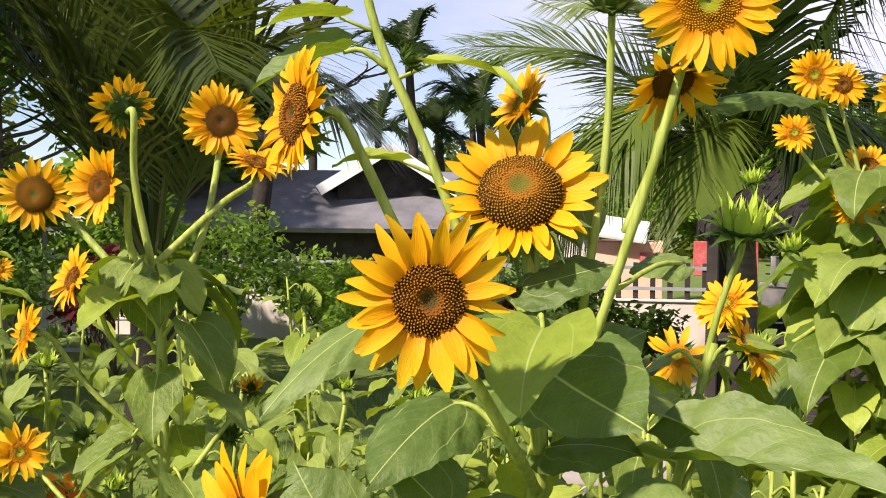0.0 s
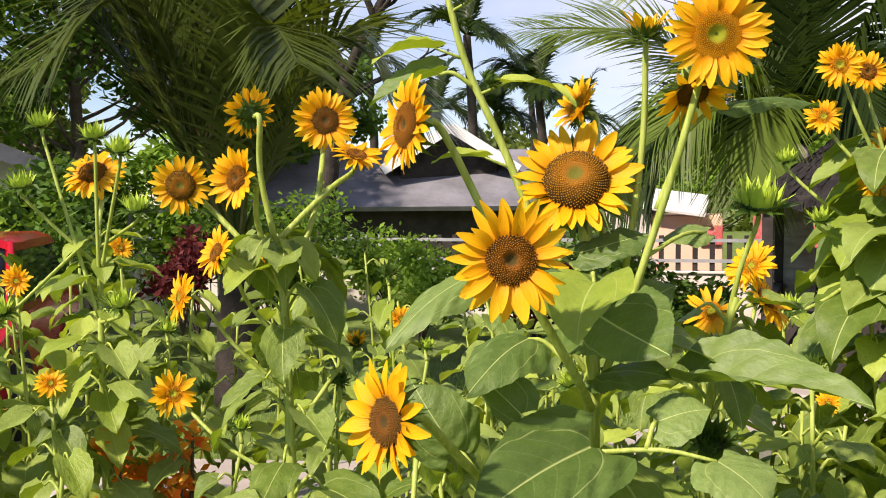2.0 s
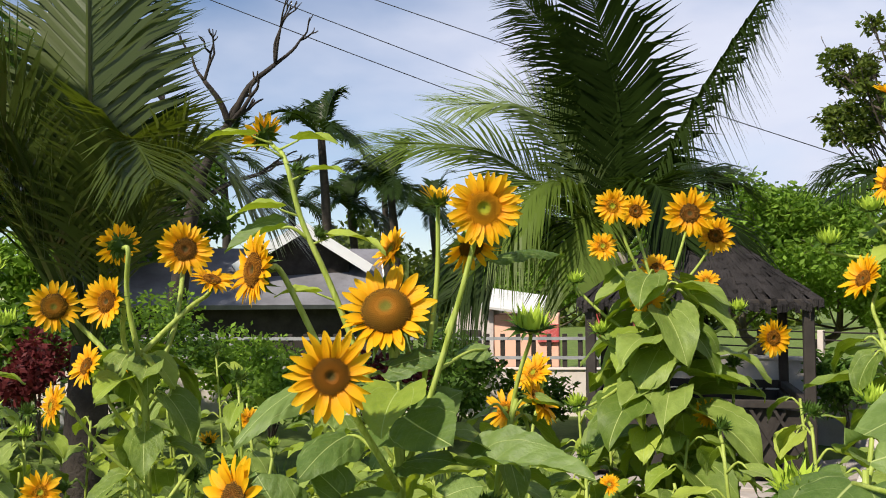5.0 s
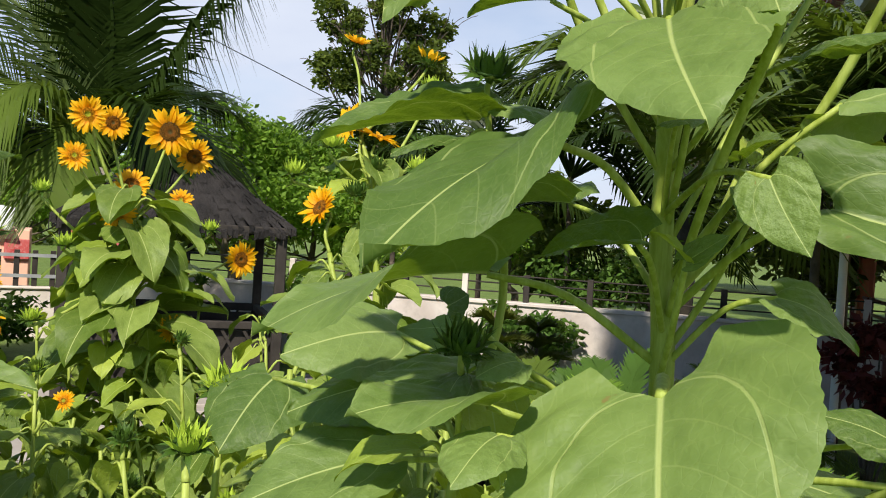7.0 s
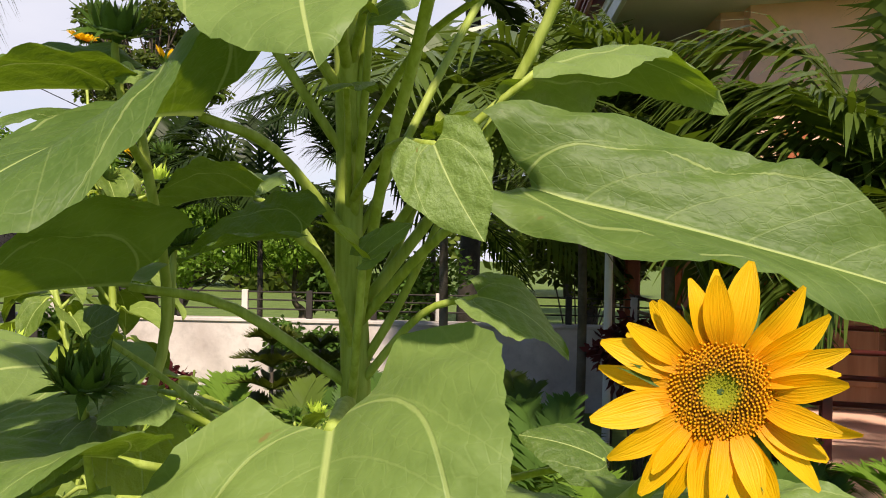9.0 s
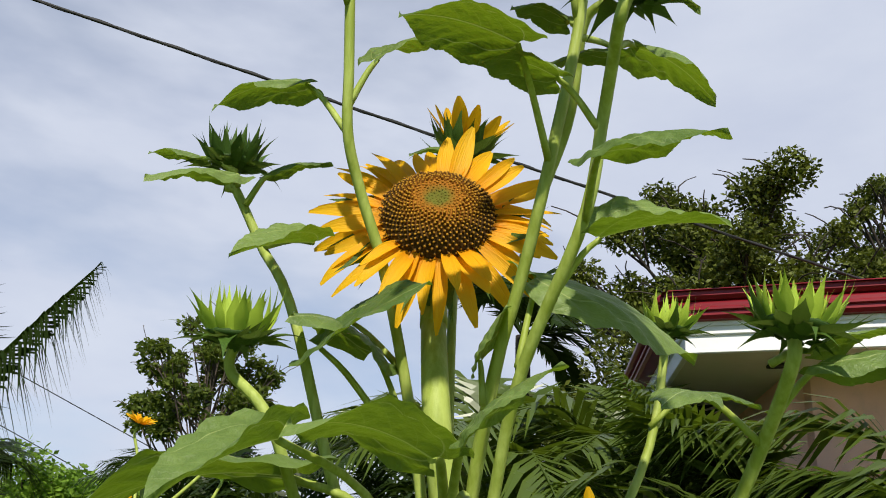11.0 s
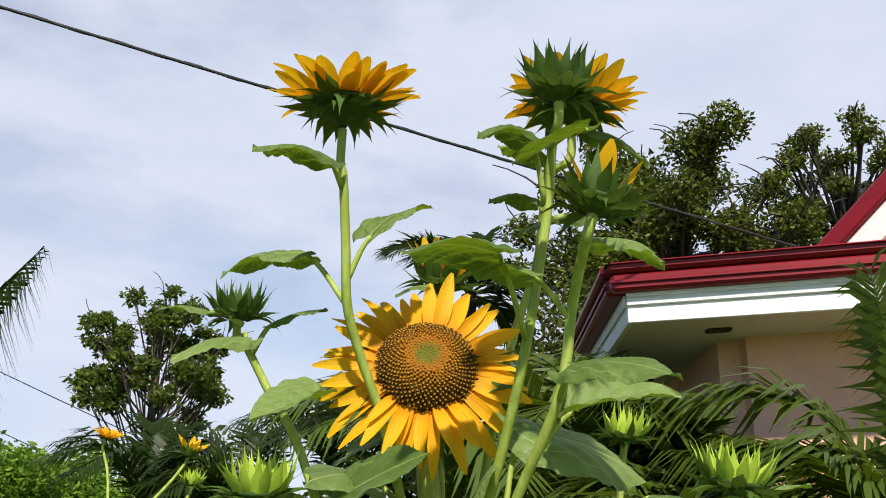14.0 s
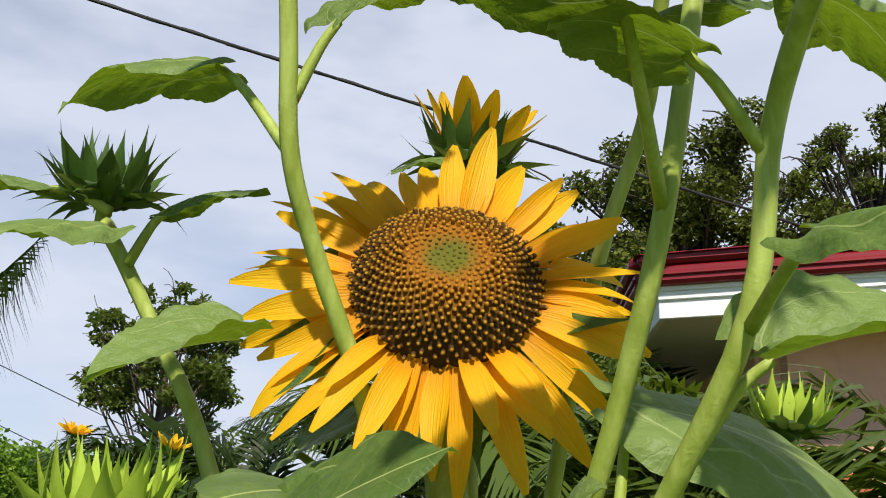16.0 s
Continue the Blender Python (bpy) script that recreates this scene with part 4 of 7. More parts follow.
head_on_branch(side, tb, [SID[3], (1.64, 1.94, 1.72), (1.64, 1.95, 1.795)], (0.2, -0.25, 0.95), 0.17, disc="brown", share=0.36, petals=24, seed=53, tilt=0.1, r0=0.006, r1=0.004)
head_on_branch(side, tb, [(1.42, 1.80, 1.40), (1.41, 1.82, 1.46), (1.396, 1.839, 1.54)], (-0.9, -0.3, 0.4), 0.15, disc="brown", share=0.36, petals=24, seed=54, tilt=0.3, r0=0.006, r1=0.004)
for k, p in enumerate(((1.353, 1.968, 1.657), (1.593, 1.86, 1.692), (1.846, 1.965, 2.0), (1.50, 1.80, 1.60), (1.75, 1.85, 1.70), (1.70, 1.78, 1.55), (1.45, 1.9, 1.75), (1.85, 2.0, 1.80))):
    a = Vector(SID[3])
    bud_on_branch(side, tb, [a, a.lerp(Vector(p), 0.6) - UP * 0.03, p], (-0.1, -0.3, 0.9), 0.105, pale=k % 2 == 0, seed=k)
leafy(side, tb, SID, 0.012, 34, 0.22, 0.9, 0.22, 16)
leafy(side, tb, [(1.46, 1.74, 0), (1.447, 1.707, 1.03), (1.42, 1.80, 1.40)], 0.01, 16, 0.3, 0.99, 0.21, 17)
finish(side, tb)

# ---- the great plant close to the path ----
great = thing("sunflower_plant", (0.95, -0.08, 0), "great thick-stalked sunflower with a heavy head and huge leaves", "sunflower", PLANTS)
tb = Tubes()
GRE = [(0.97, -0.07, 0), (0.955, -0.09, 0.7), (0.935, -0.125, 1.30), (0.930, -0.117, 1.47), (0.925, -0.120, 1.58), (0.885, -0.158, 1.72), (0.868, -0.160, 1.80), (0.880, -0.135, 1.88), (0.897, -0.112, 1.935)]
tb.add(GRE, 0.0145, 0.0095, 14, 70)
BIG = (0.868, -0.145, 1.966)
out_big = Vector((-0.60, -0.66, 0.42))
tb.add([GRE[7], GRE[8], Vector(BIG) - out_big.normalized() * 0.045], 0.011, 0.011, 12, 12)
head(great, BIG, out_big, 0.205, disc="heavy", share=0.455, petals=34, slim=0.66, tilt=-0.12, spread=0.26, seed=65, label="heavy yellow head with a domed seed disc")
# tall side blooms and buds
head_on_branch(great, tb, [(0.925, -0.120, 1.60), (0.885, -0.125, 1.76), (0.862, -0.124, 1.842), (0.830, -0.129, 1.917), (0.802, -0.130, 1.969), (0.779, -0.137, 2.010), (0.768, -0.145, 2.060), (0.758, -0.150, 2.120), (0.755, -0.150, 2.194)], (-0.03, -0.06, 1), 0.150, disc="yellow", share=0.42, petals=24, tilt=0.40, spread=0.25, seed=62, r0=0.0045, r1=0.0040)
head_on_branch(great, tb, [(0.925, -0.120, 1.64), (0.945, -0.140, 1.85), (0.960, -0.167, 1.994), (0.963, -0.201, 2.076), (0.945, -0.232, 2.150), (0.950, -0.262, 2.222)], (0.05, -0.08, 1), 0.145, disc="yellow", share=0.42, petals=24, tilt=0.35, spread=0.25, seed=63, r0=0.0042, r1=0.0042)
bud_on_branch(great, tb, [(0.930, -0.120, 1.58), (0.895, -0.170, 1.74), (0.877, -0.207, 1.830), (0.870, -0.240, 1.900), (0.860, -0.272, 1.971), (0.871, -0.288, 2.080), (0.866, -0.300, 2.140), (0.856, -0.317, 2.187)], (-0.03, -0.08, 1), 0.090, single=True, seed=11, r0=0.0046, r1=0.0042)
bud_on_branch(great, tb, [(0.930, -0.120, 1.56), (0.900, -0.185, 1.73), (0.879, -0.232, 1.829), (0.866, -0.298, 1.922), (0.866, -0.314, 1.990), (0.850, -0.335, 2.018), (0.833, -0.367, 2.062)], (0.25, -0.20, 1), 0.084, single=True, open_=0.3, seed=12, r0=0.0045, r1=0.0044)
bud_on_branch(great, tb, [(0.925, -0.118, 1.60), (0.840, -0.100, 1.724), (0.795, -0.062, 1.886), (0.788, -0.012, 1.950), (0.764, 0.004, 2.000), (0.757, 0.004, 2.026)], (-0.08, -0.10, 1), 0.078, single=True, seed=13, r0=0.0045, r1=0.0040)
bud_on_branch(great, tb, [GRE[5], (0.93, -0.10, 1.92), (0.945, -0.090, 2.02), (0.947, -0.083, 2.080)], (0.0, -0.25, 1), 0.088, single=True, open_=0.55, seed=14, r0=0.0040, r1=0.004)
bud_on_branch(great, tb, [(0.930, -0.118, 1.55), (0.830, -0.090, 1.690), (0.768, -0.096, 1.790), (0.744, -0.071, 1.856)], (-0.1, -0.15, 1), 0.086, pale=True, single=True, seed=15, r0=0.0045, r1=0.0042)
bud_on_branch(great, tb, [(0.935, -0.122, 1.42), (0.990, -0.190, 1.54), (1.020, -0.255, 1.66), (1.010, -0.330, 1.780), (0.975, -0.385, 1.862)], (0.05, -0.15, 1), 0.086, pale=True, single=True, seed=16, r0=0.0054, r1=0.0046)
bud_on_branch(great, tb, [(0.932, -0.120, 1.48), (1.010, -0.160, 1.66), (1.080, -0.188, 1.800), (1.109, -0.195, 1.924)], (0.05, -0.15, 1), 0.072, pale=True, single=True, seed=17, r0=0.0040, r1=0.004)
bud_on_branch(great, tb, [(0.935, -0.124, 1.40), (0.880, -0.215, 1.52), (0.840, -0.300, 1.620), (0.806, -0.366, 1.700)], (0.1, -0.25, 1), 0.070, pale=True, single=True, open_=0.3, seed=18, r0=0.0046, r1=0.0044)
# the fresh bloom low on a side stem
SS = (0.881, -0.500, 1.402)
head_on_branch(great, tb, [(0.94, -0.12, 1.12), (0.955, -0.300, 1.235), (0.928, -0.424, 1.328), SS], (-0.86, -0.44, 0.08), 0.136, disc="fresh", share=0.40, petals=21, slim=1.0, tilt=0.1, seed=64, r0=0.008, r1=0.0055, label="freshly opened flower head with a green-centred disc")
# huge leaves: where the stalk leaves the stem, leaf base, tip, width, upper side, kind
for s, b, t, w, up, k in (
    (1.49, (0.777, -0.127, 1.574), (0.539, -0.212, 1.450), 0.185, (-0.10, -0.10, 0.95), 9),
    (1.345, (0.771, -0.027, 1.442), (0.549, 0.062, 1.363), 0.165, (-0.10, -0.15, 0.95), 9),
    (1.62, (0.783, -0.255, 1.673), (0.675, -0.392, 1.564), 0.185, (-0.55, -0.21, 0.81), 0),
    (1.63, (0.832, -0.300, 1.722), (0.780, -0.366, 1.655), 0.105, (-0.75, -0.25, 0.55), 1),
    (1.44, (1.010, -0.264, 1.630), (1.240, -0.309, 1.628), 0.105, (-0.05, 0.25, 0.95), 3),
    (1.40, (0.958, -0.300, 1.523), (1.118, -0.549, 1.441), 0.150, (-0.58, -0.39, 0.71), 8),
    (1.52, (0.812, -0.345, 1.540), (0.819, -0.378, 1.480), 0.062, (-0.80, -0.30, 0.45), 0),
    (1.38, (0.811, -0.207, 1.483), (0.770, -0.106, 1.460), 0.078, (-0.40, -0.25, 0.85), 2),
    (1.66, (0.798, -0.082, 1.756), (0.625, -0.035, 1.690), 0.100, (-0.10, 0.10, 0.95), 10),
    (1.66, (0.715, -0.195, 1.762), (0.632, -0.216, 1.713), 0.055, (-0.10, 0.0, 0.95), 2),
    (1.60, (0.750, -0.135, 1.705), (0.692, -0.080, 1.690), 0.062, (-0.05, 0.1, 0.95), 2),
    (1.72, (0.800, -0.235, 1.760), (0.700, -0.222, 1.764), 0.085, (-0.05, 0.10, 0.95), 10),
    (1.72, (0.780, -0.290, 1.770), (0.790, -0.350, 1.800), 0.060, (-0.50, 0.2, 0.85), 1),
    (1.56, (0.867, -0.335, 1.648), (0.856, -0.428, 1.644), 0.046, (-0.20, 0.0, 0.95), 1),
    (1.70, (0.818, -0.253, 1.734), (0.785, -0.200, 1.716), 0.036, (-0.20, 0.1, 0.95), 3),
    (1.42, (0.934, 0.041, 1.528), (0.890, 0.190, 1.508), 0.080, (0.1, -0.1, 1), 2),
    (1.50, (0.865, -0.190, 1.600), (0.835, -0.235, 1.590), 0.045, (-0.4, -0.4, 0.7), 1),
    (1.22, (0.935, -0.408, 1.303), (1.049, -0.585, 1.290), 0.110, (-0.50, -0.3, 0.80), 4),
    (1.20, (0.972, -0.362, 1.328), (0.935, -0.313, 1.345), 0.052, (-0.6, -0.1, 0.8), 1),
    (1.22, (0.891, -0.364, 1.280), (0.905, -0.425, 1.272), 0.045, (-0.6, -0.3, 0.7), 1),
    (1.36, (0.965, -0.240, 1.440), (1.010, -0.300, 1.395), 0.075, (-0.3, -0.2, 0.9), 5),
    (1.25, (0.780, 0.010, 1.330), (0.640, 0.010, 1.290), 0.110, (-0.3, -0.3, 0.9), 9),
    (1.22, (0.800, 0.130, 1.300), (0.650, 0.200, 1.260), 0.13, (-0.3, -0.4, 0.9), 1),
    (1.16, (0.720, 0.100, 1.220), (0.560, 0.140, 1.170), 0.14, (-0.3, -0.4, 0.9), 0),
    (1.26, (0.870, 0.160, 1.330), (0.780, 0.260, 1.310), 0.10, (-0.2, -0.4, 0.9), 2),
    (1.20, (0.721, -0.116, 1.322), (0.585, -0.092, 1.311), 0.130, (-0.3, -0.2, 0.95), 9),
    (1.20, (0.704, -0.158, 1.305), (0.630, -0.194, 1.276), 0.075, (-0.6, -0.4, 0.7), 1),
    (1.20, (0.757, -0.108, 1.363), (0.711, -0.104, 1.349), 0.060, (-0.5, -0.3, 0.8), 1),
    (1.20, (0.726, 0.443, 1.254), (0.630, 0.401, 1.165), 0.160, (-0.5, -0.5, 0.7), 1),
    (1.20, (0.797, 0.207, 1.351), (0.642, 0.217, 1.328), 0.160, (-0.5, -0.5, 0.7), 1),
    (1.20, (0.775, 0.053, 1.401), (0.796, 0.041, 1.414), 0.070, (-0.5, -0.3, 0.8), 0),
    (1.26, (1.03, -0.20, 1.25), (1.16, -0.30, 1.18), 0.13, (-0.2, -0.3, 0.9), 1),
):
    st = min(smooth_line(GRE, 60), key=lambda q: abs(q.z - s))
    tb.add((st, st.lerp(Vector(b), 0.55) + UP * 0.022, b), 0.0030 + 0.013 * w, 0.0020 + 0.010 * w, 8, 9)
    leaf_to(great, b, t, w, up, k)
leaf(great, (0.823, -0.236, 1.348), (0.678, -0.390, 1.225), 0.280, (-0.70, -0.30, 0.605), LEAVES_FINE[7])
tb.add(((0.935, -0.125, 1.30), (0.885, -0.175, 1.352), (0.823, -0.236, 1.348)), 0.0095, 0.0062, 8, 9)
# short side shoots crowding the stalk
for k, (z0, p, w) in enumerate(((1.33, (0.865, -0.215, 1.47), 0.035), (1.36, (0.97, -0.20, 1.52), 0.04), (1.40, (1.00, -0.16, 1.58), 0.04), (1.50, (0.88, -0.20, 1.66), 0.035))):
    st = Vector((0.932, -0.120, z0))
    p = Vector(p)
    tb.add((st, st.lerp(p, 0.5) - UP * 0.01, p), 0.0045, 0.003, 8, 9)
    leaf(great, p, p + Vector((0.03 * math.cos(k * 2.1) - 0.01, -0.03 + 0.03 * math.sin(k * 2.1), 0.03)), w, (-0.5, -0.4, 0.7), LEAVES_FINE[k % 5])
    leaf(great, p, p + Vector((0.03 * math.cos(k * 2.1 + 2.5), 0.03 * math.sin(k * 2.1 + 2.5), 0.035)), w * 0.7, (0.2, -0.4, 0.7), LEAVES_YOUNG[k % 3])
# leaves on the tall side stems: where the stalk begins, leaf base, tip, width, upper side, kind
for s, b, t, w, up, k in (
    ((0.757, -0.150, 2.112), (0.736, -0.157, 2.128), (0.645, -0.177, 2.104), 0.030, (0, -0.1, 1), 1),
    ((0.774, -0.140, 2.030), (0.786, -0.157, 2.072), (0.850, -0.169, 2.112), 0.042, (-0.4, -0.1, 0.8), 5),
    ((0.779, -0.137, 2.010), (0.762, -0.095, 2.064), (0.716, -0.030, 2.046), 0.038, (0, -0.1, 1), 3),
    ((0.760, -0.006, 2.000), (0.738, -0.044, 1.988), (0.662, -0.049, 1.957), 0.036, (0, -0.2, 1), 1),
    ((0.770, -0.006, 1.985), (0.780, -0.022, 2.013), (0.826, -0.048, 2.031), 0.028, (0, -0.2, 1), 1),
    ((0.756, -0.008, 2.010), (0.732, 0.014, 2.022), (0.700, 0.050, 2.026), 0.026, (0, -0.2, 1), 1),
    ((0.788, -0.012, 1.950), (0.792, -0.085, 1.937), (0.728, -0.075, 1.908), 0.056, (-0.3, -0.3, 0.9), 2),
    ((0.869, -0.288, 2.090), (0.845, -0.296, 2.142), (0.770, -0.300, 2.118), 0.030, (0, -0.1, 1), 3),
    ((0.869, -0.290, 2.100), (0.905, -0.262, 2.150), (0.850, -0.250, 2.150), 0.040, (-0.2, -0.1, 1), 1),
    ((0.869, -0.286, 2.085), (0.880, -0.270, 2.100), (0.825, -0.262, 2.088), 0.028, (0, -0.1, 1), 3),
    ((0.866, -0.296, 2.140), (0.812, -0.375, 2.112), (0.800, -0.312, 2.100), 0.056, (-0.3, -0.2, 0.9), 0),
    ((0.869, -0.286, 2.075), (0.945, -0.272, 2.102), (0.890, -0.238, 2.080), 0.050, (-0.3, -0.2, 0.9), 1),
    ((0.860, -0.272, 1.971), (0.796, -0.300, 2.026), (0.709, -0.282, 2.010), 0.058, (-0.1, 0.1, 1), 1),
    ((0.866, -0.312, 1.985), (0.832, -0.302, 2.016), (0.775, -0.285, 2.008), 0.036, (0, 0.1, 1), 3),
    ((0.848, -0.340, 2.030), (0.885, -0.330, 2.052), (0.985, -0.332, 2.050), 0.042, (-0.3, -0.2, 0.9), 1),
    ((0.866, -0.300, 1.922), (0.815, -0.352, 1.934), (0.812, -0.440, 1.914), 0.052, (-0.35, 0.0, 0.9), 1),
    ((0.872, -0.270, 1.880), (0.882, -0.300, 1.914), (0.945, -0.360, 1.928), 0.062, (-0.5, -0.2, 0.8), 2),
    ((0.880, -0.228, 1.835), (0.905, -0.222, 1.908), (1.030, -0.275, 1.862), 0.085, (-0.4, -0.4, 0.8), 1),
    ((0.862, -0.124, 1.842), (0.846, -0.062, 1.892), (0.850, -0.115, 1.905), 0.046, (-0.5, -0.3, 0.7), 0),
    ((0.850, -0.120, 1.800), (0.790, -0.115, 1.846), (0.806, -0.213, 1.880), 0.075, (-0.6, -0.2, 0.7), 0),
    ((0.862, -0.130, 1.800), (0.850, -0.100, 1.858), (0.755, -0.120, 1.862), 0.085, (-0.4, -0.4, 0.7), 3),
    ((0.875, -0.200, 1.810), (0.870, -0.200, 1.842), (0.852, -0.245, 1.868), 0.050, (-0.6, -0.3, 0.6), 1),
    ((1.085, -0.190, 1.830), (1.110, -0.220, 1.860), (1.150, -0.260, 1.850), 0.036, (0, -0.2, 1), 1),
    ((1.000, -0.345, 1.800), (1.000, -0.390, 1.840), (1.060, -0.470, 1.830), 0.040, (0, -0.2, 1), 3),
    ((1.005, -0.340, 1.790), (0.960, -0.320, 1.820), (0.900, -0.330, 1.800), 0.045, (0, -0.2, 1), 1),
    ((0.946, -0.088, 2.040), (0.915, -0.095, 2.065), (0.880, -0.085, 2.048), 0.020, (0, -0.2, 1), 1),
    ((0.985, -0.360, 1.840), (1.005, -0.380, 1.850), (1.010, -0.430, 1.858), 0.030, (0, -0.2, 1), 1),
    ((0.943, -0.240, 2.190), (0.965, -0.265, 2.200), (1.020, -0.300, 2.170), 0.022, (0, -0.2, 1), 3),
):
    tb.add((s, Vector(s).lerp(Vector(b), 0.6) + UP * 0.004, b), 0.0030, 0.0020, 6, 7)
    leaf_to(great, b, t, w, up, k)
leafy(great, tb, GRE[:3], 0.015, 12, 0.25, 0.72, 0.24, 19, room=0.40)
finish(great, tb)

# ---- a smaller plant behind it ----
small = thing("sunflower_plant", (0.78, 0.06, 0), "slim young sunflower with closed green buds", "sunflower", PLANTS)
tb = Tubes()
SMA = [(0.80, 0.07, 0), (0.79, 0.06, 0.8), (0.78, 0.03, 1.2), (0.84, 0.04, 1.40), (0.79, 0.0, 1.58)]
tb.add(SMA, 0.007, 0.0045, 9, 22)
for k, (p, w) in enumerate((((0.711, -0.083, 1.377), 0.070), ((0.748, -0.044, 1.650), 0.072), ((0.857, 0.058, 1.485), 0.062), ((0.82, 0.10, 1.33), 0.06))):
    a = smooth_line(SMA, 20)[(10, 18, 14, 12)[k]]
    bud_on_branch(small, tb, [a, a.lerp(Vector(p), 0.6) - UP * 0.04, p], (-0.1, -0.3, 0.9), w, r0=0.004, r1=0.003, pale=False, seed=k + 3)
for b, t, w, k in (((0.745, -0.03, 1.60), (0.600, 0.06, 1.565), 0.10, 2), ((0.76, -0.05, 1.615), (0.80, -0.12, 1.59), 0.05, 1), ((0.735, -0.03, 1.58), (0.640, -0.04, 1.555), 0.035, 1), ((0.72, -0.07, 1.345), (0.66, -0.12, 1.31), 0.05, 1)):
    near = min(tb.lines, key=lambda q: (q - Vector(b)).length)
    tb.add((near, near.lerp(Vector(b), 0.6) + UP * 0.006, b), 0.003, 0.002, 6, 7)
    leaf_to(small, b, t, w, (-0.2, -0.2, 0.95), k)
leafy(small, tb, SMA, 0.008, 18, 0.22, 0.60, 0.15, 20, young=0.5)
finish(small, tb)

# ---- lower plants that fill the bed ----
r = random.Random(99)
FILL = []
for k in range(900):
    x, y = r.uniform(-2.6, 1.3), r.uniform(0.95, 4.2)
    if y < 2.3 and abs(x + 1.25 * (y + 0.45) / 2.8) < 0.2:
        continue
    if x < -1.55 and y > 3.1:
        continue
    if y > 2.9 and x > 0.2 or y < 1.05 + 0.35 * abs(x) or (x > 0.55 and y < 1.3):
        continue
    if all((Vector((x, y)) - q).length > 0.25 for q in FILL):
        FILL.append(Vector((x, y)))
FILL += [Vector(q) for q in ((0.75, 1.2), (1.2, 1.5), (1.15, 1.0), (1.55, 1.35), (1.3, 2.0), (2.1, 2.2), (2.2, 1.6), (1.35, 0.45), (1.2, 0.2), (1.7, 0.9), (0.62, 0.55), (0.95, 0.6), (0.80, 0.32), (1.02, 0.36), (1.2, 0.62), (0.9, 0.85), (1.45, 0.75), (0.35, 1.95), (0.62, 1.75), (0.70, 2.15), (0.50, 2.45), (0.95, 1.95), (1.15, 2.25), (0.30, 2.35), (0.85, 2.65), (1.25, 2.65), (1.9, 1.9), (1.8, 1.45), (2.4, 2.0), (2.0, 1.2), (2.5, 1.5), (2.3, 2.6), (1.6, 2.3), (1.9, 2.7), (-2.0, 2.5), (-1.75, 2.75), (-2.25, 2.8), (-1.9, 2.2))]
TALLER = [Vector(q) for q in ((0.62, 0.30), (0.78, 0.62), (0.98, 0.42), (1.18, 0.95), (1.02, 1.2), (0.70, 2.62), (1.22, 2.50), (1.48, 2.42), (0.85, 2.30), (1.85, 2.30))]
FILL += TALLER
for k, q in enumerate(FILL):
    h = r.uniform(0.62, 1.0) + (0.18 if q.y > 2.2 else 0)
    if q.x > 0.5 and q.y < 1.3:
        h = r.uniform(0.95, 1.2) if q.y < 0.7 else r.uniform(0.85, 1.12)
    if 0.2 < q.x < 1.3 and 1.6 < q.y < 2.8:
        h = r.uniform(0.85, 1.10)
    if q.x < -1.6 and q.y < 3.0:
        h = r.uniform(1.05, 1.30)
    if q in TALLER:
        h = r.uniform(1.12, 1.25)
    p = thing("sunflower_plant", (q.x, q.y, 0), "young leafy sunflower not yet in full bloom" if k % 9 or q.x > 0.35 else "short sunflower with a small yellow head", "sunflower", PLANTS)
    tb = Tubes()
    line = [(q.x, q.y, 0), (q.x + r.uniform(-0.04, 0.04), q.y, h * 0.5), (q.x + r.uniform(-0.07, 0.07), q.y + r.uniform(-0.06, 0.06), h)]
    tb.add(line, 0.009, 0.005, 7, 10)
    top = Vector(line[2]) + UP * 0.05
    if k % 9 == 0 and q.x < 0.35:
        head_on_branch(p, tb, [line[2], top], off_centre(top, r.uniform(-0.8, 0.8), r.uniform(0, 0.6)), r.uniform(0.08, 0.12), disc="yellow", share=0.36, petals=20, seed=k, single=False, r0=0.005, r1=0.004)
    elif k % 2:
        bud_on_branch(p, tb, [line[2], top], (r.uniform(-0.4, 0.4), -0.4, 0.9), r.uniform(0.06, 0.09), pale=k % 4 == 1, seed=k)
    leafy(p, tb, line, 0.008, r.randint(11, 16), 0.3, 1.0, 0.185, 200 + k, young=0.3, room=0.5)
    finish(p, tb)

# ---- ground ----
def sheet(name, xs, ys, height, material):
    verts = [(x, y, height(x, y)) for y in ys for x in xs]
    n = len(xs)
    faces = [(j * n + i, j * n + i + 1, j * n + n + i + 1, j * n + n + i) for j in range(len(ys) - 1) for i in range(n - 1)]
    return mesh_of(name, verts, faces, material)


def spaced(lo, hi, mid_lo, mid_hi, step):
    a = [lo, lo * 0.4, lo * 0.15]
    b = list(np.arange(mid_lo, mid_hi + step / 2, step))
    return [q for q in a if q < mid_lo - step] + b + [q for q in (hi * 0.15, hi * 0.4, hi) if q > mid_hi + step]


ground = new("ground", sheet("ground", spaced(-400, 400, -12, 14, 0.5), spaced(-400, 400, -6, 16, 0.5), lambda x, y: 0.012 * noise.noise((x * 0.8, y * 0.8, 0)) - 0.02, LAWN))
tagged(ground, "green lawn with worn patches round the flower bed", "ground", kind="structure")
bed = new("flower_bed", sheet("flower_bed", [-4 + 0.25 * i for i in range(32)], [-0.5 + 0.25 * i for i in range(25)], lambda x, y: 0.035 + 0.03 * noise.noise((x * 3, y * 3, 1)) - 0.10 * max(0.0, (((x + 0.3) / 2.55) ** 2 + ((y - 2.3) / 1.75) ** 2 + 0.5 * noise.noise((x * 1.3, y * 1.3, 4))) - 0.8), SOIL))
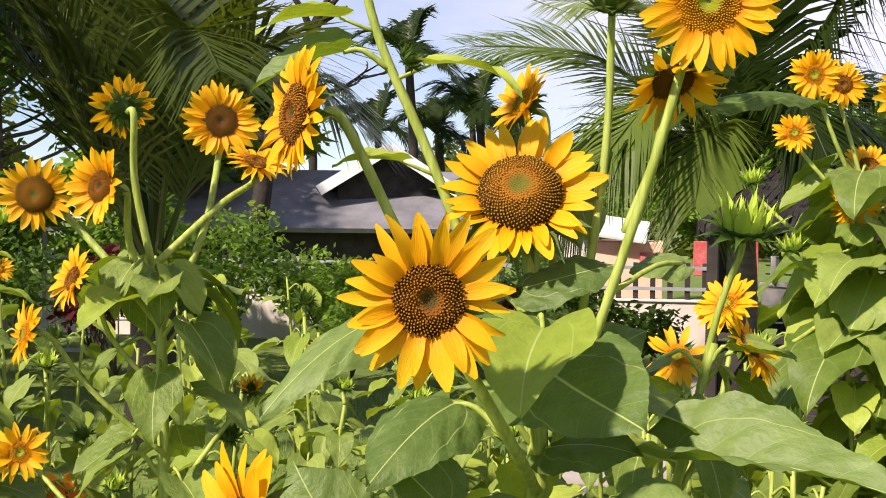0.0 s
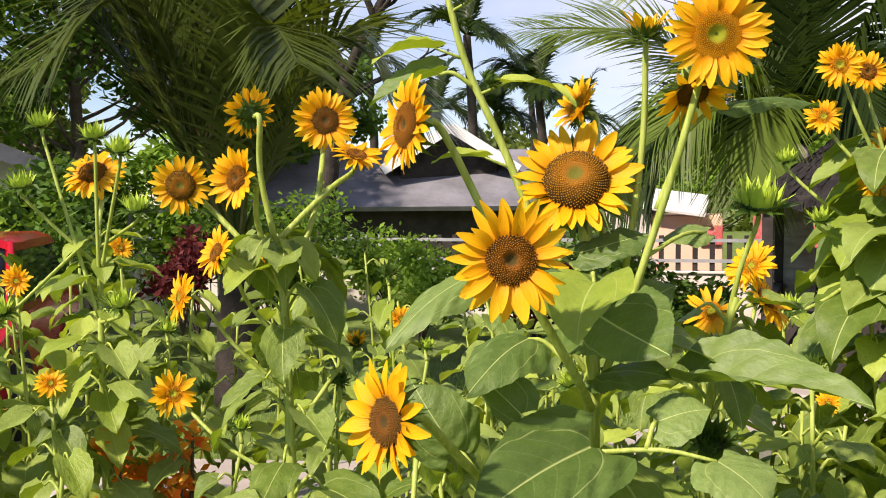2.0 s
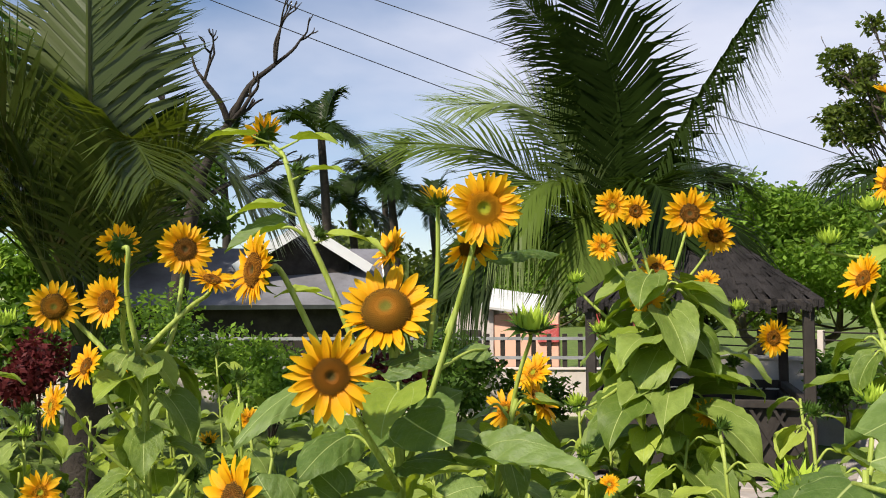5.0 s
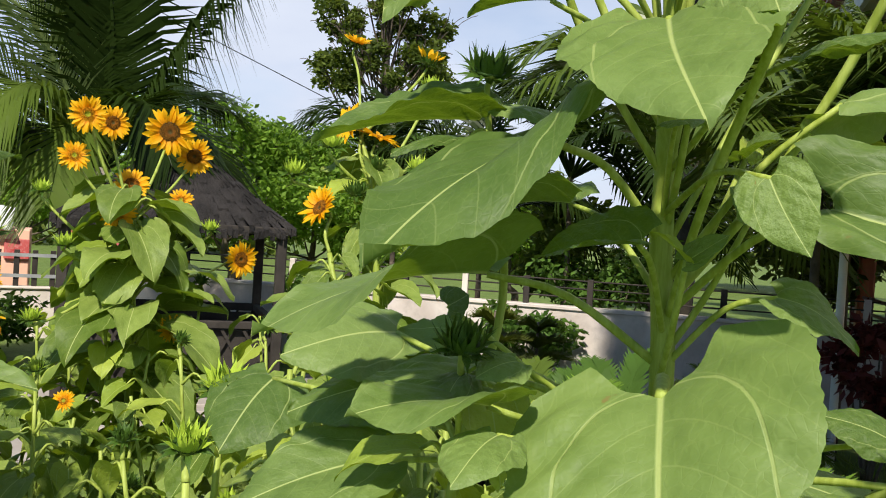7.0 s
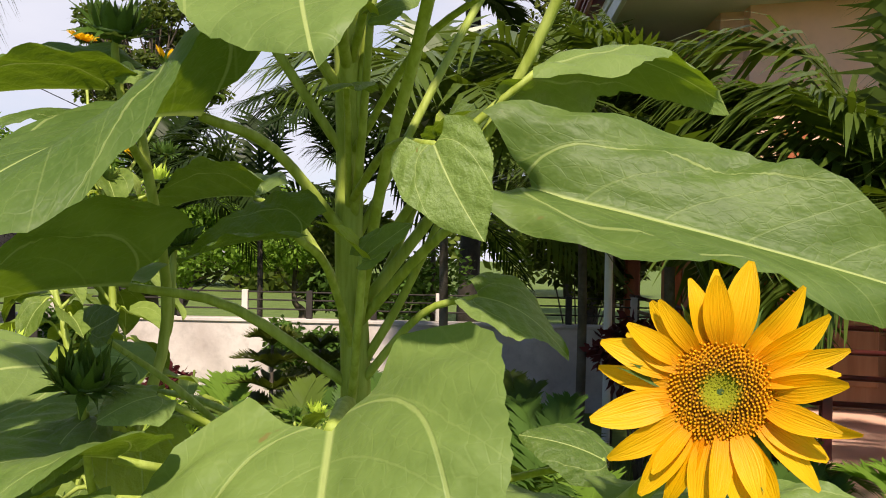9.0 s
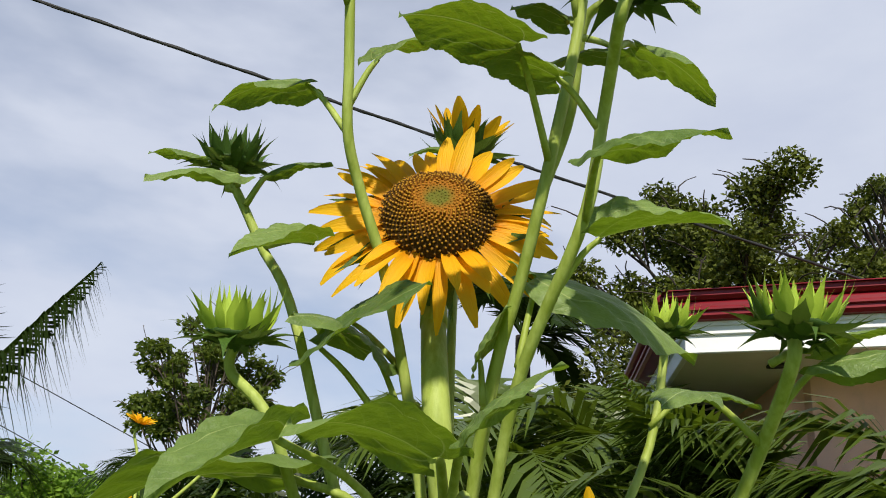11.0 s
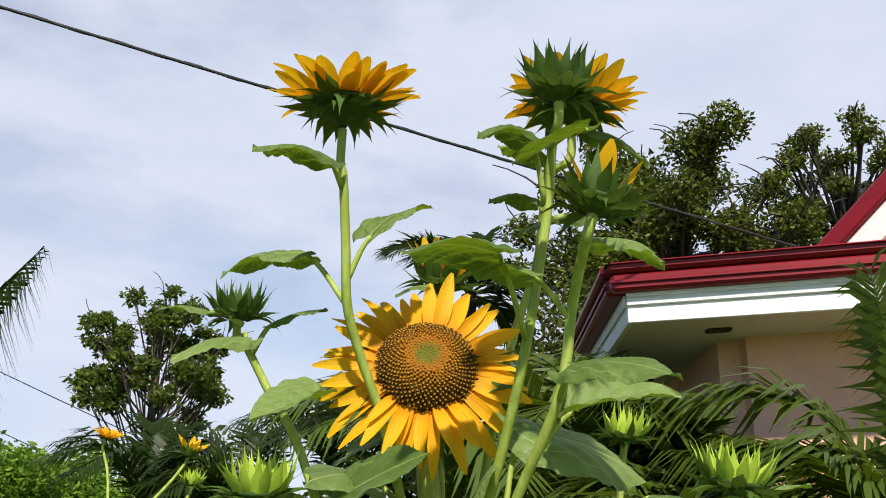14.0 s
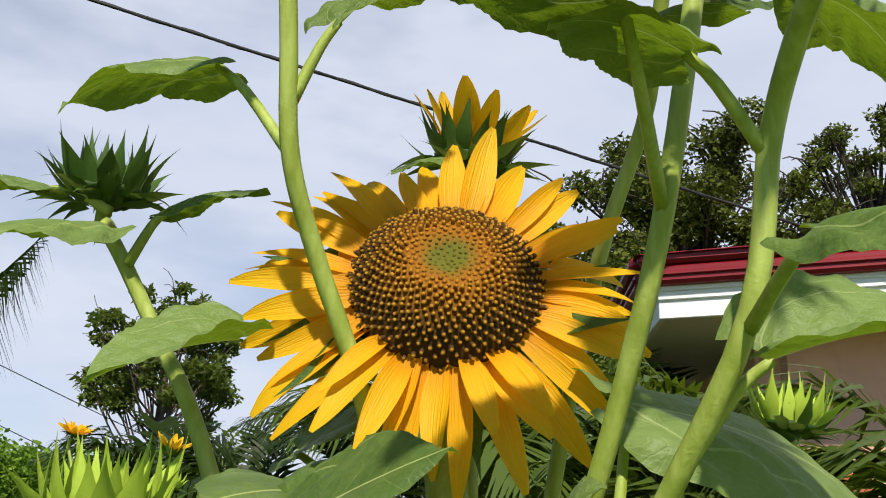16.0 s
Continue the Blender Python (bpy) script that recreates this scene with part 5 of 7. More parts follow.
tagged(bed, "dark bare soil of the sunflower bed", "ground", kind="structure")

WAY = smooth_line([(-3.2, 3.9, 0), (-0.6, 4.15, 0), (0.75, 5.1, 0), (1.9, 5.75, 0), (2.85, 6.55, 0), (4.4, 7.3, 0)], 46)
way = thing("path", (1.0, 5.2, 0), "pale worn concrete garden path across the lawn", "path", kind="structure")
for k in range(15):
    a, b = WAY[3 * k], WAY[3 * k + 3]
    d = (b - a)
    bm = boxes(((0.008, -0.33, -0.03), (d.length - 0.008, 0.33, 0.035)), m=Matrix.Translation(a) @ Matrix.Rotation(math.atan2(d.y, d.x), 4, "Z"), bevel=0.008)
    part("slab", bm, CONCRETE, way)

blades_v, blades_f = [], []
r = random.Random(5)
for k in range(26000):
    x, y = r.uniform(-3, 6.5), r.uniform(2.4, 7.5)
    if min((Vector((x, y, 0)) - q).length for q in WAY[::4]) < 0.42:
        continue
    a, h, w = r.uniform(0, 6.3), r.uniform(0.02, 0.055), 0.004
    s = len(blades_v)
    dx, dy = math.cos(a) * w, math.sin(a) * w
    blades_v += [(x - dx, y - dy, -0.02), (x + dx, y + dy, -0.02), (x + dy * 6, y - dx * 6, h)]
    blades_f.append((s, s + 1, s + 2))
grass = new("grass", mesh_of("grass", blades_v, blades_f, GRASS))
tagged(grass, "short green lawn grass", "grass", kind="stuff")


# ---- palms ----
def frond_data(base, tip, sag, leaflet, material, pairs=46, droop=0.5, up=(0, 0, 1), width=0.035, spread=0.9, seed=0, stalk=0.14, bend=(0, 0, 0)):
    """One feather leaf: a bent rib with folded leaflets down both sides."""
    r = random.Random(seed)
    b, t = Vector(base), Vector(tip)
    midp = b.lerp(t, 0.5) + Vector((0, 0, sag)) + Vector(bend)
    line = smooth_line([b, midp, t], 40)
    tu = Tubes().add([line[i] for i in (0, 10, 20, 30, 39)], 0.012 * (t - b).length + 0.004, 0.003, 6, 22)
    v, f = tu.v, tu.f
    size = (t - b).length
    for k in range(pairs):
        q = stalk + (1 - stalk) * k / (pairs - 1)
        i = min(38, int(q * 39))
        p = line[i].lerp(line[i + 1], q * 39 - i) if i < 38 else line[39]
        d = (line[min(39, i + 1)] - line[max(0, i - 1)]).normalized()
        s = d.cross(Vector(up)).normalized()
        n = s.cross(d)
        ln = leaflet * (0.45 + 1.1 * math.sin(math.pi * min(1, 0.12 + 0.86 * q)) ** 0.8) * 0.65 * r.uniform(0.85, 1.1)
        for sgn in (-1, 1):
            way_ = (s * sgn * spread + d * (0.75 + 0.6 * q) + n * r.uniform(0.05, 0.35)).normalized()
            dr = droop * r.uniform(0.6, 1.3)
            p1 = p + way_ * ln * 0.45 - Vector((0, 0, dr * ln * 0.10))
            p2 = p + way_ * ln * 0.92 - Vector((0, 0, dr * ln * 0.52))
            c = way_.cross(n).normalized() * width * ln * 0.75
            s0 = len(v)
            v += [p - c * 0.5, p + c * 0.5, p1 - c, p1 + c, p2]
            ring = 6 * min(21, int(q * 21))
            f += [(s0, s0 + 1, s0 + 3, s0 + 2), (s0 + 2, s0 + 3, s0 + 4), (ring + (0 if sgn < 0 else 3), s0, s0 + 1)]
    return mesh_of("frond", v, f, material, smooth=False)


def frond(parent, *a, **k):
    return part("frond", frond_data(*a, **k), None, parent)


def palm_crown(parent, top, count, length, leaflet, material, seed, rise=(0.2, 1.2), sag=0.25, **kw):
    r = random.Random(seed)
    for k in range(count):
        a = 2.4 * k + r.uniform(-0.3, 0.3)
        e = rise[0] + (rise[1] - rise[0]) * ((k * 0.618) % 1)
        ln = length * r.uniform(0.8, 1.1)
        d = Vector((math.cos(a) * math.cos(e), math.sin(a) * math.cos(e), math.sin(e)))
        tip = Vector(top) + d * ln - UP * ln * 0.25 * (1.3 - e * 0.5)
        frond(parent, top, tip, sag * ln, leaflet, material, seed=seed * 50 + k, **kw)


big_palm = thing("coconut_palm", (1.95, 8.1, 0), "young coconut palm with tall dark feathery fronds", "palm", "palms")
tu = Tubes().add([(1.95, 8.1, 0), (1.93, 8.05, 0.9), (1.88, 8.0, 1.9)], 0.16, 0.10, 12, 10)
part("trunk", tu.mesh("trunk", PALM_TRUNK), None, big_palm)
c0 = (1.88, 7.98, 1.85)
# frond colours hold light and shade: near-black copies shaded, paler ones sunlit
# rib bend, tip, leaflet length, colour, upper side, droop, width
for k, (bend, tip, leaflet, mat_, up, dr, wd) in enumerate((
    ((1.86, 7.70, 3.25), (1.42, 7.30, 4.60), 0.90, PALM_SHADED, (-0.1, -1.0, 0.1), 0.9, 0.020),
    ((1.58, 7.80, 3.45), (0.92, 7.62, 4.30), 0.52, PALM_SHADED, (-0.4, -0.8, 0.3), 0.7, 0.022),
    ((1.15, 7.60, 3.12), (0.24, 7.32, 3.20), 0.62, PALM_LIT, (-0.2, -0.6, 0.8), 0.4, 0.016),
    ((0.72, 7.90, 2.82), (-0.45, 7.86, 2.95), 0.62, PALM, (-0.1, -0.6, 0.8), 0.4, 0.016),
    ((2.50, 7.40, 3.22), (3.02, 6.90, 4.14), 0.42, PALM_SHADED, (0.3, -0.9, 0.3), 2.4, 0.030),
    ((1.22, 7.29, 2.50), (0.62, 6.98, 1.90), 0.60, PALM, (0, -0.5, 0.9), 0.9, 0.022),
    ((2.02, 7.15, 2.45), (2.20, 6.70, 1.90), 0.55, PALM_SHADED, (0, -0.5, 0.9), 0.9, 0.024),
    ((0.95, 7.54, 2.25), (0.25, 7.40, 1.45), 0.65, PALM_SHADED, (0, -0.5, 0.9), 0.9, 0.024),
    ((2.75, 8.6, 2.75), (3.35, 9.0, 2.70), 0.60, PALM_SHADED, (0, -0.3, 1), 0.9, 0.024),
    ((1.60, 8.6, 3.20), (1.5, 9.3, 3.90), 0.55, PALM_SHADED, (0, -0.5, 0.8), 0.8, 0.026),
    ((2.05, 8.7, 3.20), (1.95, 9.2, 3.90), 0.55, PALM_SHADED, (0, -0.8, 0.6), 0.8, 0.026),
    ((0.90, 8.3, 2.20), (0.10, 8.5, 1.60), 0.55, PALM_SHADED, (0, -0.4, 1), 0.9, 0.024),
    ((2.55, 7.45, 2.25), (2.95, 7.2, 1.75), 0.50, PALM_SHADED, (0, -0.3, 1), 0.9, 0.024),
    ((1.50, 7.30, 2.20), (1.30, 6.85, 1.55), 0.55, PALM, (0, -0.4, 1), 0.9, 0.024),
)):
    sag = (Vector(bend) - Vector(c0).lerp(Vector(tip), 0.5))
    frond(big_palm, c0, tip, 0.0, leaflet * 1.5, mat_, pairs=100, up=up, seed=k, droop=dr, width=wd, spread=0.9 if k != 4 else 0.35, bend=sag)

near_palm = thing("coconut_palm", (-2.3, 5.6, 0), "broad coconut palm with dark drooping fronds behind the bed", "palm", "palms")
tu = Tubes().add([(-2.3, 5.6, 0), (-2.28, 5.6, 0.6), (-2.26, 5.6, 1.15)], 0.17, 0.12, 12, 10)
part("trunk", tu.mesh("trunk", BARK_DARK), None, near_palm)
c1 = (-2.26, 5.6, 1.1)
# both leaf colours here carry the crown's own shade
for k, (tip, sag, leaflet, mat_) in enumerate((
    ((-2.25, 5.4, 4.4), 0.15, 1.0, PALM_DEEP_SHADE), ((-4.4, 5.2, 2.6), 1.25, 0.9, PALM_DEEP_SHADE), ((-5.0, 5.5, 1.9), 1.5, 0.9, PALM_SHADED),
    ((-0.9, 5.2, 2.0), 0.9, 0.7, PALM_DEEP_SHADE), ((-3.4, 5.0, 4.0), 0.6, 0.95, PALM_DEEP_SHADE),
    ((-3.0, 4.4, 2.2), 1.0, 0.8, PALM_DEEP_SHADE), ((-2.5, 6.9, 4.1), 0.6, 0.9, PALM_SHADED), ((-3.6, 6.9, 3.4), 0.8, 0.9, PALM_DEEP_SHADE),
    ((-1.5, 4.6, 2.2), 0.8, 0.7, PALM_DEEP_SHADE), ((-2.7, 6.9, 4.4), 0.3, 0.9, PALM_DEEP_SHADE), ((-4.2, 4.8, 3.4), 0.9, 0.9, PALM_DEEP_SHADE),
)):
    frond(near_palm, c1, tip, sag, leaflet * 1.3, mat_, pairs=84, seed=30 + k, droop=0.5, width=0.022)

for k, (x, y, z, ln) in enumerate(((-3.9, 30, 6.9, 2.6), (-3.2, 33, 4.6, 2.4), (-1.6, 31, 5.2, 2.6), (-5.6, 34, 4.9, 2.4), (-0.2, 36, 4.6, 2.4), (-8.0, 33, 6.6, 2.6), (-2.4, 40, 6.0, 2.6))):
    p = thing("coconut_palm", (x, y, 0), "tall distant coconut palm against the sky", "palm", "distant palms")
    part("trunk", Tubes().add([(x, y, 0), (x + 0.2, y, z * 0.5), (x, y, z)], 0.20, 0.13, 8, 10).mesh("trunk", BARK_DARK), None, p)
    palm_crown(p, (x, y, z), 15, ln, 0.75, PALM_SHADED, 70 + k, (-0.3, 1.3), pairs=26, width=0.09)


# ---- trees ----
def leaf_cloud(centres, count, size, r, squash=0.8, shell=0.45):
    """Many small leaf blades in clumps round the given centres (place, radius)."""
    v, f = [], []
    weights = [q[1] ** 2 for q in centres]
    for c, rad in r.choices(centres, weights, k=count):
        d = Vector((r.gauss(0, 1), r.gauss(0, 1), r.gauss(0, 1))).normalized() * rad * (r.random() ** shell)
        p = Vector(c) + Vector((d.x, d.y, d.z * squash))
        u = Vector((r.uniform(-1, 1), r.uniform(-1, 1), r.uniform(-0.9, 0.5))).normalized()
        w = u.orthogonal().normalized()
        w = Matrix.Rotation(r.uniform(0, 6.3), 3, u) @ w
        s, s0 = size * r.uniform(0.6, 1.25), len(v)
        v += [p, p + u * s * 0.5 + w * s * 0.24, p + u * s, p + u * s * 0.5 - w * s * 0.24]
        f.append((s0, s0 + 1, s0 + 2, s0 + 3))
    return v, f


def tree(base, height, crown_r, leaf_mat, bark, seed, label, leaves=9000, size=0.16, clumps=22, squash=0.85, lift=0.62, group="trees", limb=0.6, tight=1.0):
    r = random.Random(seed)
    x, y, z = base
    t = thing("tree", base, label, "tree", group)
    tu = Tubes()
    fork = Vector((x + r.uniform(-0.1, 0.1) * crown_r, y, z + height * (lift - 0.22)))
    crest = Vector((x + r.uniform(-0.15, 0.15) * crown_r, y, z + height - crown_r * 0.35))
    tu.add([base, (x + r.uniform(-0.2, 0.2), y, z + height * 0.2), fork, fork.lerp(crest, 0.5) + Vector((r.uniform(-0.1, 0.1) * crown_r, 0, 0)), crest], 0.030 * height, 0.005 * height, 9, 18)
    centres = []
    for k in range(clumps):
        a, e = 2.4 * k, r.uniform(-0.5, 1.3)
        q = Vector((math.cos(a) * math.cos(e), math.sin(a) * math.cos(e), math.sin(e) * squash)) * crown_r * r.uniform(0.45, 1.0)
        c = Vector((x, y, z + height - crown_r * squash)) + q
        centres.append((c, crown_r * r.uniform(0.20, 0.38) * tight))
        root = fork.lerp(crest, min(0.9, max(0.0, (c.z - fork.z) / max(0.1, crest.z - fork.z) - r.uniform(0.25, 0.5))))
        m = root.lerp(c, 0.5) + Vector((0, 0, -0.05 * height * r.random()))
        tu.add([root, m, c], 0.011 * height * limb, 0.002 * height, 5, 7)
        for j in range(2):
            e2 = c + Vector((r.uniform(-1, 1), r.uniform(-1, 1), r.uniform(-0.3, 0.8))) * crown_r * 0.3
            tu.add([m.lerp(c, 0.5), c.lerp(e2, 0.5), e2], 0.004 * height * limb, 0.001 * height, 4, 5)
    part("trunk", tu.mesh("trunk", bark), None, t)
    v, f = leaf_cloud(centres, leaves, size, r)
    part("crown", mesh_of("crown", v, f, leaf_mat, smooth=False), None, t)
    return t


tree((7.55, 13.4, 0), 6.0, 1.40, TREE_LEAF, BARK, 3, "open-crowned tree with sparse dark green leaves", 12500, 0.11, 60, lift=0.62, tight=0.50, limb=0.30, squash=1.15)
for k, (x, y, h, rr) in enumerate(((3.3, 14.0, 3.3, 1.5), (4.9, 13.2, 3.4, 1.6), (6.3, 13.6, 3.2, 1.5), (2.0, 15.5, 3.0, 1.5), (7.6, 12.4, 2.6, 1.3), (9.2, 11.6, 2.6, 1.3))):
    tree((x, y, 0), h, rr, BUSH_LEAF, BARK, 20 + k, "bushy bright green small tree", 15000, 0.11, 24, lift=0.5, group="bushes")
tree((15.6, 8.3, 0), 9.9, 3.3, TREE_DARK, BARK_DARK, 8, "large spreading dark green tree behind the house", 46000, 0.125, 64, lift=0.6, tight=0.52)
palm_b = thing("coconut_palm", (12.0, 10.4, 0), "tall coconut palm among the trees behind the house", "palm", "palms")
part("trunk", Tubes().add([(12.0, 10.4, 0), (12.1, 10.4, 3.2), (12.0, 10.4, 6.2)], 0.2, 0.13, 8, 10).mesh("trunk", BARK_DARK), None, palm_b)
palm_crown(palm_b, (12.0, 10.4, 6.2), 15, 2.0, 0.7, PALM_SHADED, 88, (-0.3, 1.2), pairs=34, width=0.07)
tree((19.2, 6.1, 0), 10.7, 1.9, TREE_DARK, BARK_DARK, 9, "tall thin-crowned tree behind the house roof", 9000, 0.12, 34, lift=0.62, tight=0.55)
tree((12.6, 8.2, 0), 5.6, 2.2, TREE_DARK, BARK_DARK, 10, "dense dark green tree beyond the wall", 30000, 0.12, 30, lift=0.6)
for k, (x, y, h, rr) in enumerate(((-8.5, 14, 6.5, 3.0), (-11.5, 11, 6.0, 2.8), (-6.0, 16, 5.0, 2.2))):
    tree((x, y, 0), h, rr, HEDGE_LEAF if k != 1 else BUSH_LEAF, BARK, 30 + k, "leafy garden tree behind the palms", 12000, 0.22, 26, lift=0.55)
for k, (x, y, h, rr) in enumerate(((-14, 42, 6, 5), (-4, 46, 5, 5), (4, 44, 5, 5), (12, 40, 5, 5), (22, 34, 6, 5), (30, 22, 7, 5), (34, 8, 8, 5), (-24, 34, 7, 5))):
    tree((x, y, 0), h, rr, TREE_LEAF, BARK_DARK, 40 + k, "distant dark green tree on the horizon", 7000, 0.5, 24, lift=0.5, group="distant trees")

dead = thing("bare_tree", (-3.3, 12, 0), "bare dead tree with dark crooked branches", "tree")
tu = Tubes()
r = random.Random(12)


def crooked(p, d, ln, rad, depth):
    q = p + d * ln * 0.5 + Vector((r.uniform(-1, 1), 0.5 * r.uniform(-1, 1), r.uniform(-0.6, 0.6))) * ln * 0.16
    e = p + d * ln
    tu.add([p, q, e], rad, rad * 0.62, 6, 7)
    if depth:
        for s in range(3 if depth > 2 else 2):
            nd = (d + Vector((r.uniform(-1, 1), r.uniform(-0.6, 0.6), r.uniform(-0.35, 0.8))) * 0.85).normalized()
            crooked(e, nd, ln * r.uniform(0.42, 0.66), rad * 0.64, depth - 1)


tu.add([(-3.60, 11.4, 0), (-3.35, 11.4, 1.4), (-3.22, 11.4, 2.3), (-3.02, 11.35, 3.1)], 0.15, 0.085, 9, 16)
for a, bends, rad in (((-3.02, 11.35, 3.1), ((-2.75, 11.25, 3.6), (-2.60, 11.2, 3.80)), 0.075), ((-2.60, 11.2, 3.80), ((-2.35, 11.15, 4.25), (-2.00, 11.14, 4.55)), 0.05),
                      ((-2.62, 11.2, 3.78), ((-2.72, 11.1, 4.05), (-2.90, 11.0, 4.30)), 0.05), ((-3.02, 11.35, 3.1), ((-3.35, 11.4, 3.65), (-3.55, 11.4, 4.10)), 0.06),
                      ((-3.12, 11.38, 2.7), ((-2.70, 11.5, 3.0), (-2.30, 11.6, 3.15)), 0.045), ((-3.20, 11.4, 2.4), ((-3.7, 11.3, 2.9), (-4.1, 11.2, 3.6)), 0.06)):
    tu.add([a, *bends], rad, rad * 0.6, 7, 9)
    p = Vector(bends[-1])
    for g in range(3):
        d = (p - Vector(bends[0])).normalized() + Vector((r.uniform(-1, 1), r.uniform(-0.5, 0.5), r.uniform(-0.2, 0.9))) * 0.9
        crooked(p, d.normalized(), r.uniform(0.28, 0.5), rad * 0.5, 2)
part("trunk", tu.mesh("trunk", BARK_DARK), None, dead)

# ---- nipa hut ----
hut = thing("nipa_hut", (2.38, 7.16, 0), "open garden hut with a dark weathered thatched hip roof", "hut")
HM = Matrix.Translation((2.38, 7.16, 0)) @ Matrix.Rotation(radians(-14), 4, "Z") @ Matrix.Diagonal((0.82, 0.82, 1, 1))


def thatch_roof(half, eave, apex, m, material, rows=9, per=30):
    """Layered thatch: overlapping ragged courses on four slopes."""
    r = random.Random(2)
    v, f = [], []
    for side in range(4):
        rot = m @ Matrix.Rotation(side * math.pi / 2, 4, "Z")
        for j in range(rows):
            f0, f1 = j / rows, (j + 1.35) / rows
            for k in range(per):
                a0, a1 = -1 + 2 * k / per, -1 + 2 * (k + 1) / per
                z0, z1 = eave + (apex - eave) * f0, eave + (apex - eave) * min(1, f1)
                h0, h1 = half * (1 - f0) + 0.06, half * max(0, 1 - f1) + 0.03
                dz, lf = r.uniform(-0.05, 0.01), 0.02
                q = [Vector((a0 * h0, -h0 + r.uniform(-0.02, 0.02), z0 + dz)), Vector((a1 * h0, -h0, z0 + dz + r.uniform(-0.02, 0.02))), Vector((a1 * h1, -h1, z1 + lf)), Vector((a0 * h1, -h1, z1 + lf))]
                s0 = len(v)
                v += [rot @ p for p in q]
                v += [rot @ (p - Vector((0, 0, 0.06))) for p in q[:2]]
                f += [(s0, s0 + 1, s0 + 2, s0 + 3), (s0 + 4, s0 + 5, s0 + 1, s0)]
    return mesh_of("roof", v, f, material, smooth=False)


part("roof", thatch_roof(1.06, 1.45, 2.16, HM, THATCH, 11, 44), None, hut)
part("ceiling_frame", boxes(((-1.1, -1.1, 1.39), (1.1, -1.0, 1.45)), ((-1.1, 1.0, 1.39), (1.1, 1.1, 1.45)), ((-1.1, -1.0, 1.39), (-1.0, 1.0, 1.45)), ((1.0, -1.0, 1.39), (1.1, 1.0, 1.45)), m=HM, bevel=0.006), DARK_WOOD, hut)
for sx in (-1, 1):
    for sy in (-1, 1):
        part("post", boxes(((sx * 1.0 - 0.05, sy * 1.0 - 0.05, -0.02), (sx * 1.0 + 0.05, sy * 1.0 + 0.05, 1.39)), m=HM, bevel=0.008), DARK_WOOD, hut)
for side in range(4):
    RM = HM @ Matrix.Rotation(side * math.pi / 2, 4, "Z")
    part("rail", boxes(((-0.95, -1.04, 0.62), (0.95, -0.96, 0.68)), ((-0.95, -1.04, 0.10), (0.95, -0.96, 0.15)), m=RM, bevel=0.005), DARK_WOOD, hut)
    part("half_wall", boxes(((-0.94, -0.955, 0.06), (0.94, -0.925, 0.60)), m=RM), DARK_WOOD, hut)
    for k in range(9):
        for s in (-1, 1):
            x = -0.84 + 0.21 * k
            tl = RM @ Matrix.Translation((x, -1.0 + 0.012 * s, 0.385)) @ Matrix.Rotation(s * 0.62, 4, "Y")
            part("lattice_slat", boxes(((-0.014, -0.005, -0.28), (0.014, 0.005, 0.28)), m=tl), DARK_WOOD, hut)
part("bench", boxes(((-0.95, 0.62, 0.36), (0.95, 1.02, 0.41)), ((-0.95, -0.95, 0.36), (-0.6, 0.6, 0.41)), m=HM, bevel=0.006), DARK_WOOD, hut)
part("floor_slab", boxes(((-1.3, -1.3, -0.02), (1.3, 1.3, 0.06)), m=HM, bevel=0.01), CONCRETE, hut)


# ---- boundary wall ----
def wall_between(name, a, b, h, thick, material, label, coping=0.04):
    a, b = Vector((*a, 0)), Vector((*b, 0))
    d = b - a
    m = Matrix.Translation(a) @ Matrix.Rotation(math.atan2(d.y, d.x), 4, "Z")
    w = thing(name, a, label, "wall", kind="structure")
    part("wall_body", boxes(((0, -thick / 2, -0.05), (d.length, thick / 2, h)), m=m), material, w)
    part("coping", boxes(((-0.02, -thick / 2 - 0.025, h), (d.length + 0.02, thick / 2 + 0.025, h + coping)), m=m, bevel=0.008), material, w)
    return w, m, d.length


wl_, wm, wlen = wall_between("wall_east", (2.6, 9.9), (8.6, 3.8), 0.80, 0.14, WALL_GREY, "stained pale plaster boundary wall with a rail on top")
for k in range(14):
    x = 0.1 + (wlen - 0.2) * k / 13
    part("post", boxes(((x - 0.03, -0.03, 0.84), (x + 0.03, 0.03, 1.12)), m=wm, bevel=0.004), PALE_WALL if k % 3 == 0 else DARK_WOOD, wl_)
for z in (0.93, 1.02, 1.10):
    part("rail", Tubes().add([wm @ Vector((0, 0, z)), wm @ Vector((wlen, 0, z))], 0.008, 0.008, 6, 4).mesh("rail", DARK_WOOD), None, wl_)
wl2, wm2, wlen2 = wall_between("wall_north", (-9.0, 11.5), (2.6, 10.6), 0.55, 0.14, PALE_WALL, "low pale wall along the back of the garden", 0.03)
for k in range(60):
    x = 0.1 + (wlen2 - 0.2) * k / 59
    part("picket", boxes(((x - 0.03, -0.012, 0.58), (x + 0.03, 0.012, 1.0)), m=wm2, bevel=0.004), GREY_STEEL if 27 < k < 34 else DARK_WOOD, wl2)
for z in (0.68, 0.92):
    part("rail", boxes(((0.05, -0.03, z), (wlen2 - 0.05, -0.014, z + 0.04)), m=wm2), GREY_STEEL, wl2)

gate = thing("metal_gate", (-4.6, 9.0, 0), "grey metal mesh gate in the garden fence", "gate")
GM = Matrix.Translation((-4.9, 9.0, 0)) @ Matrix.Rotation(radians(12), 4, "Z")
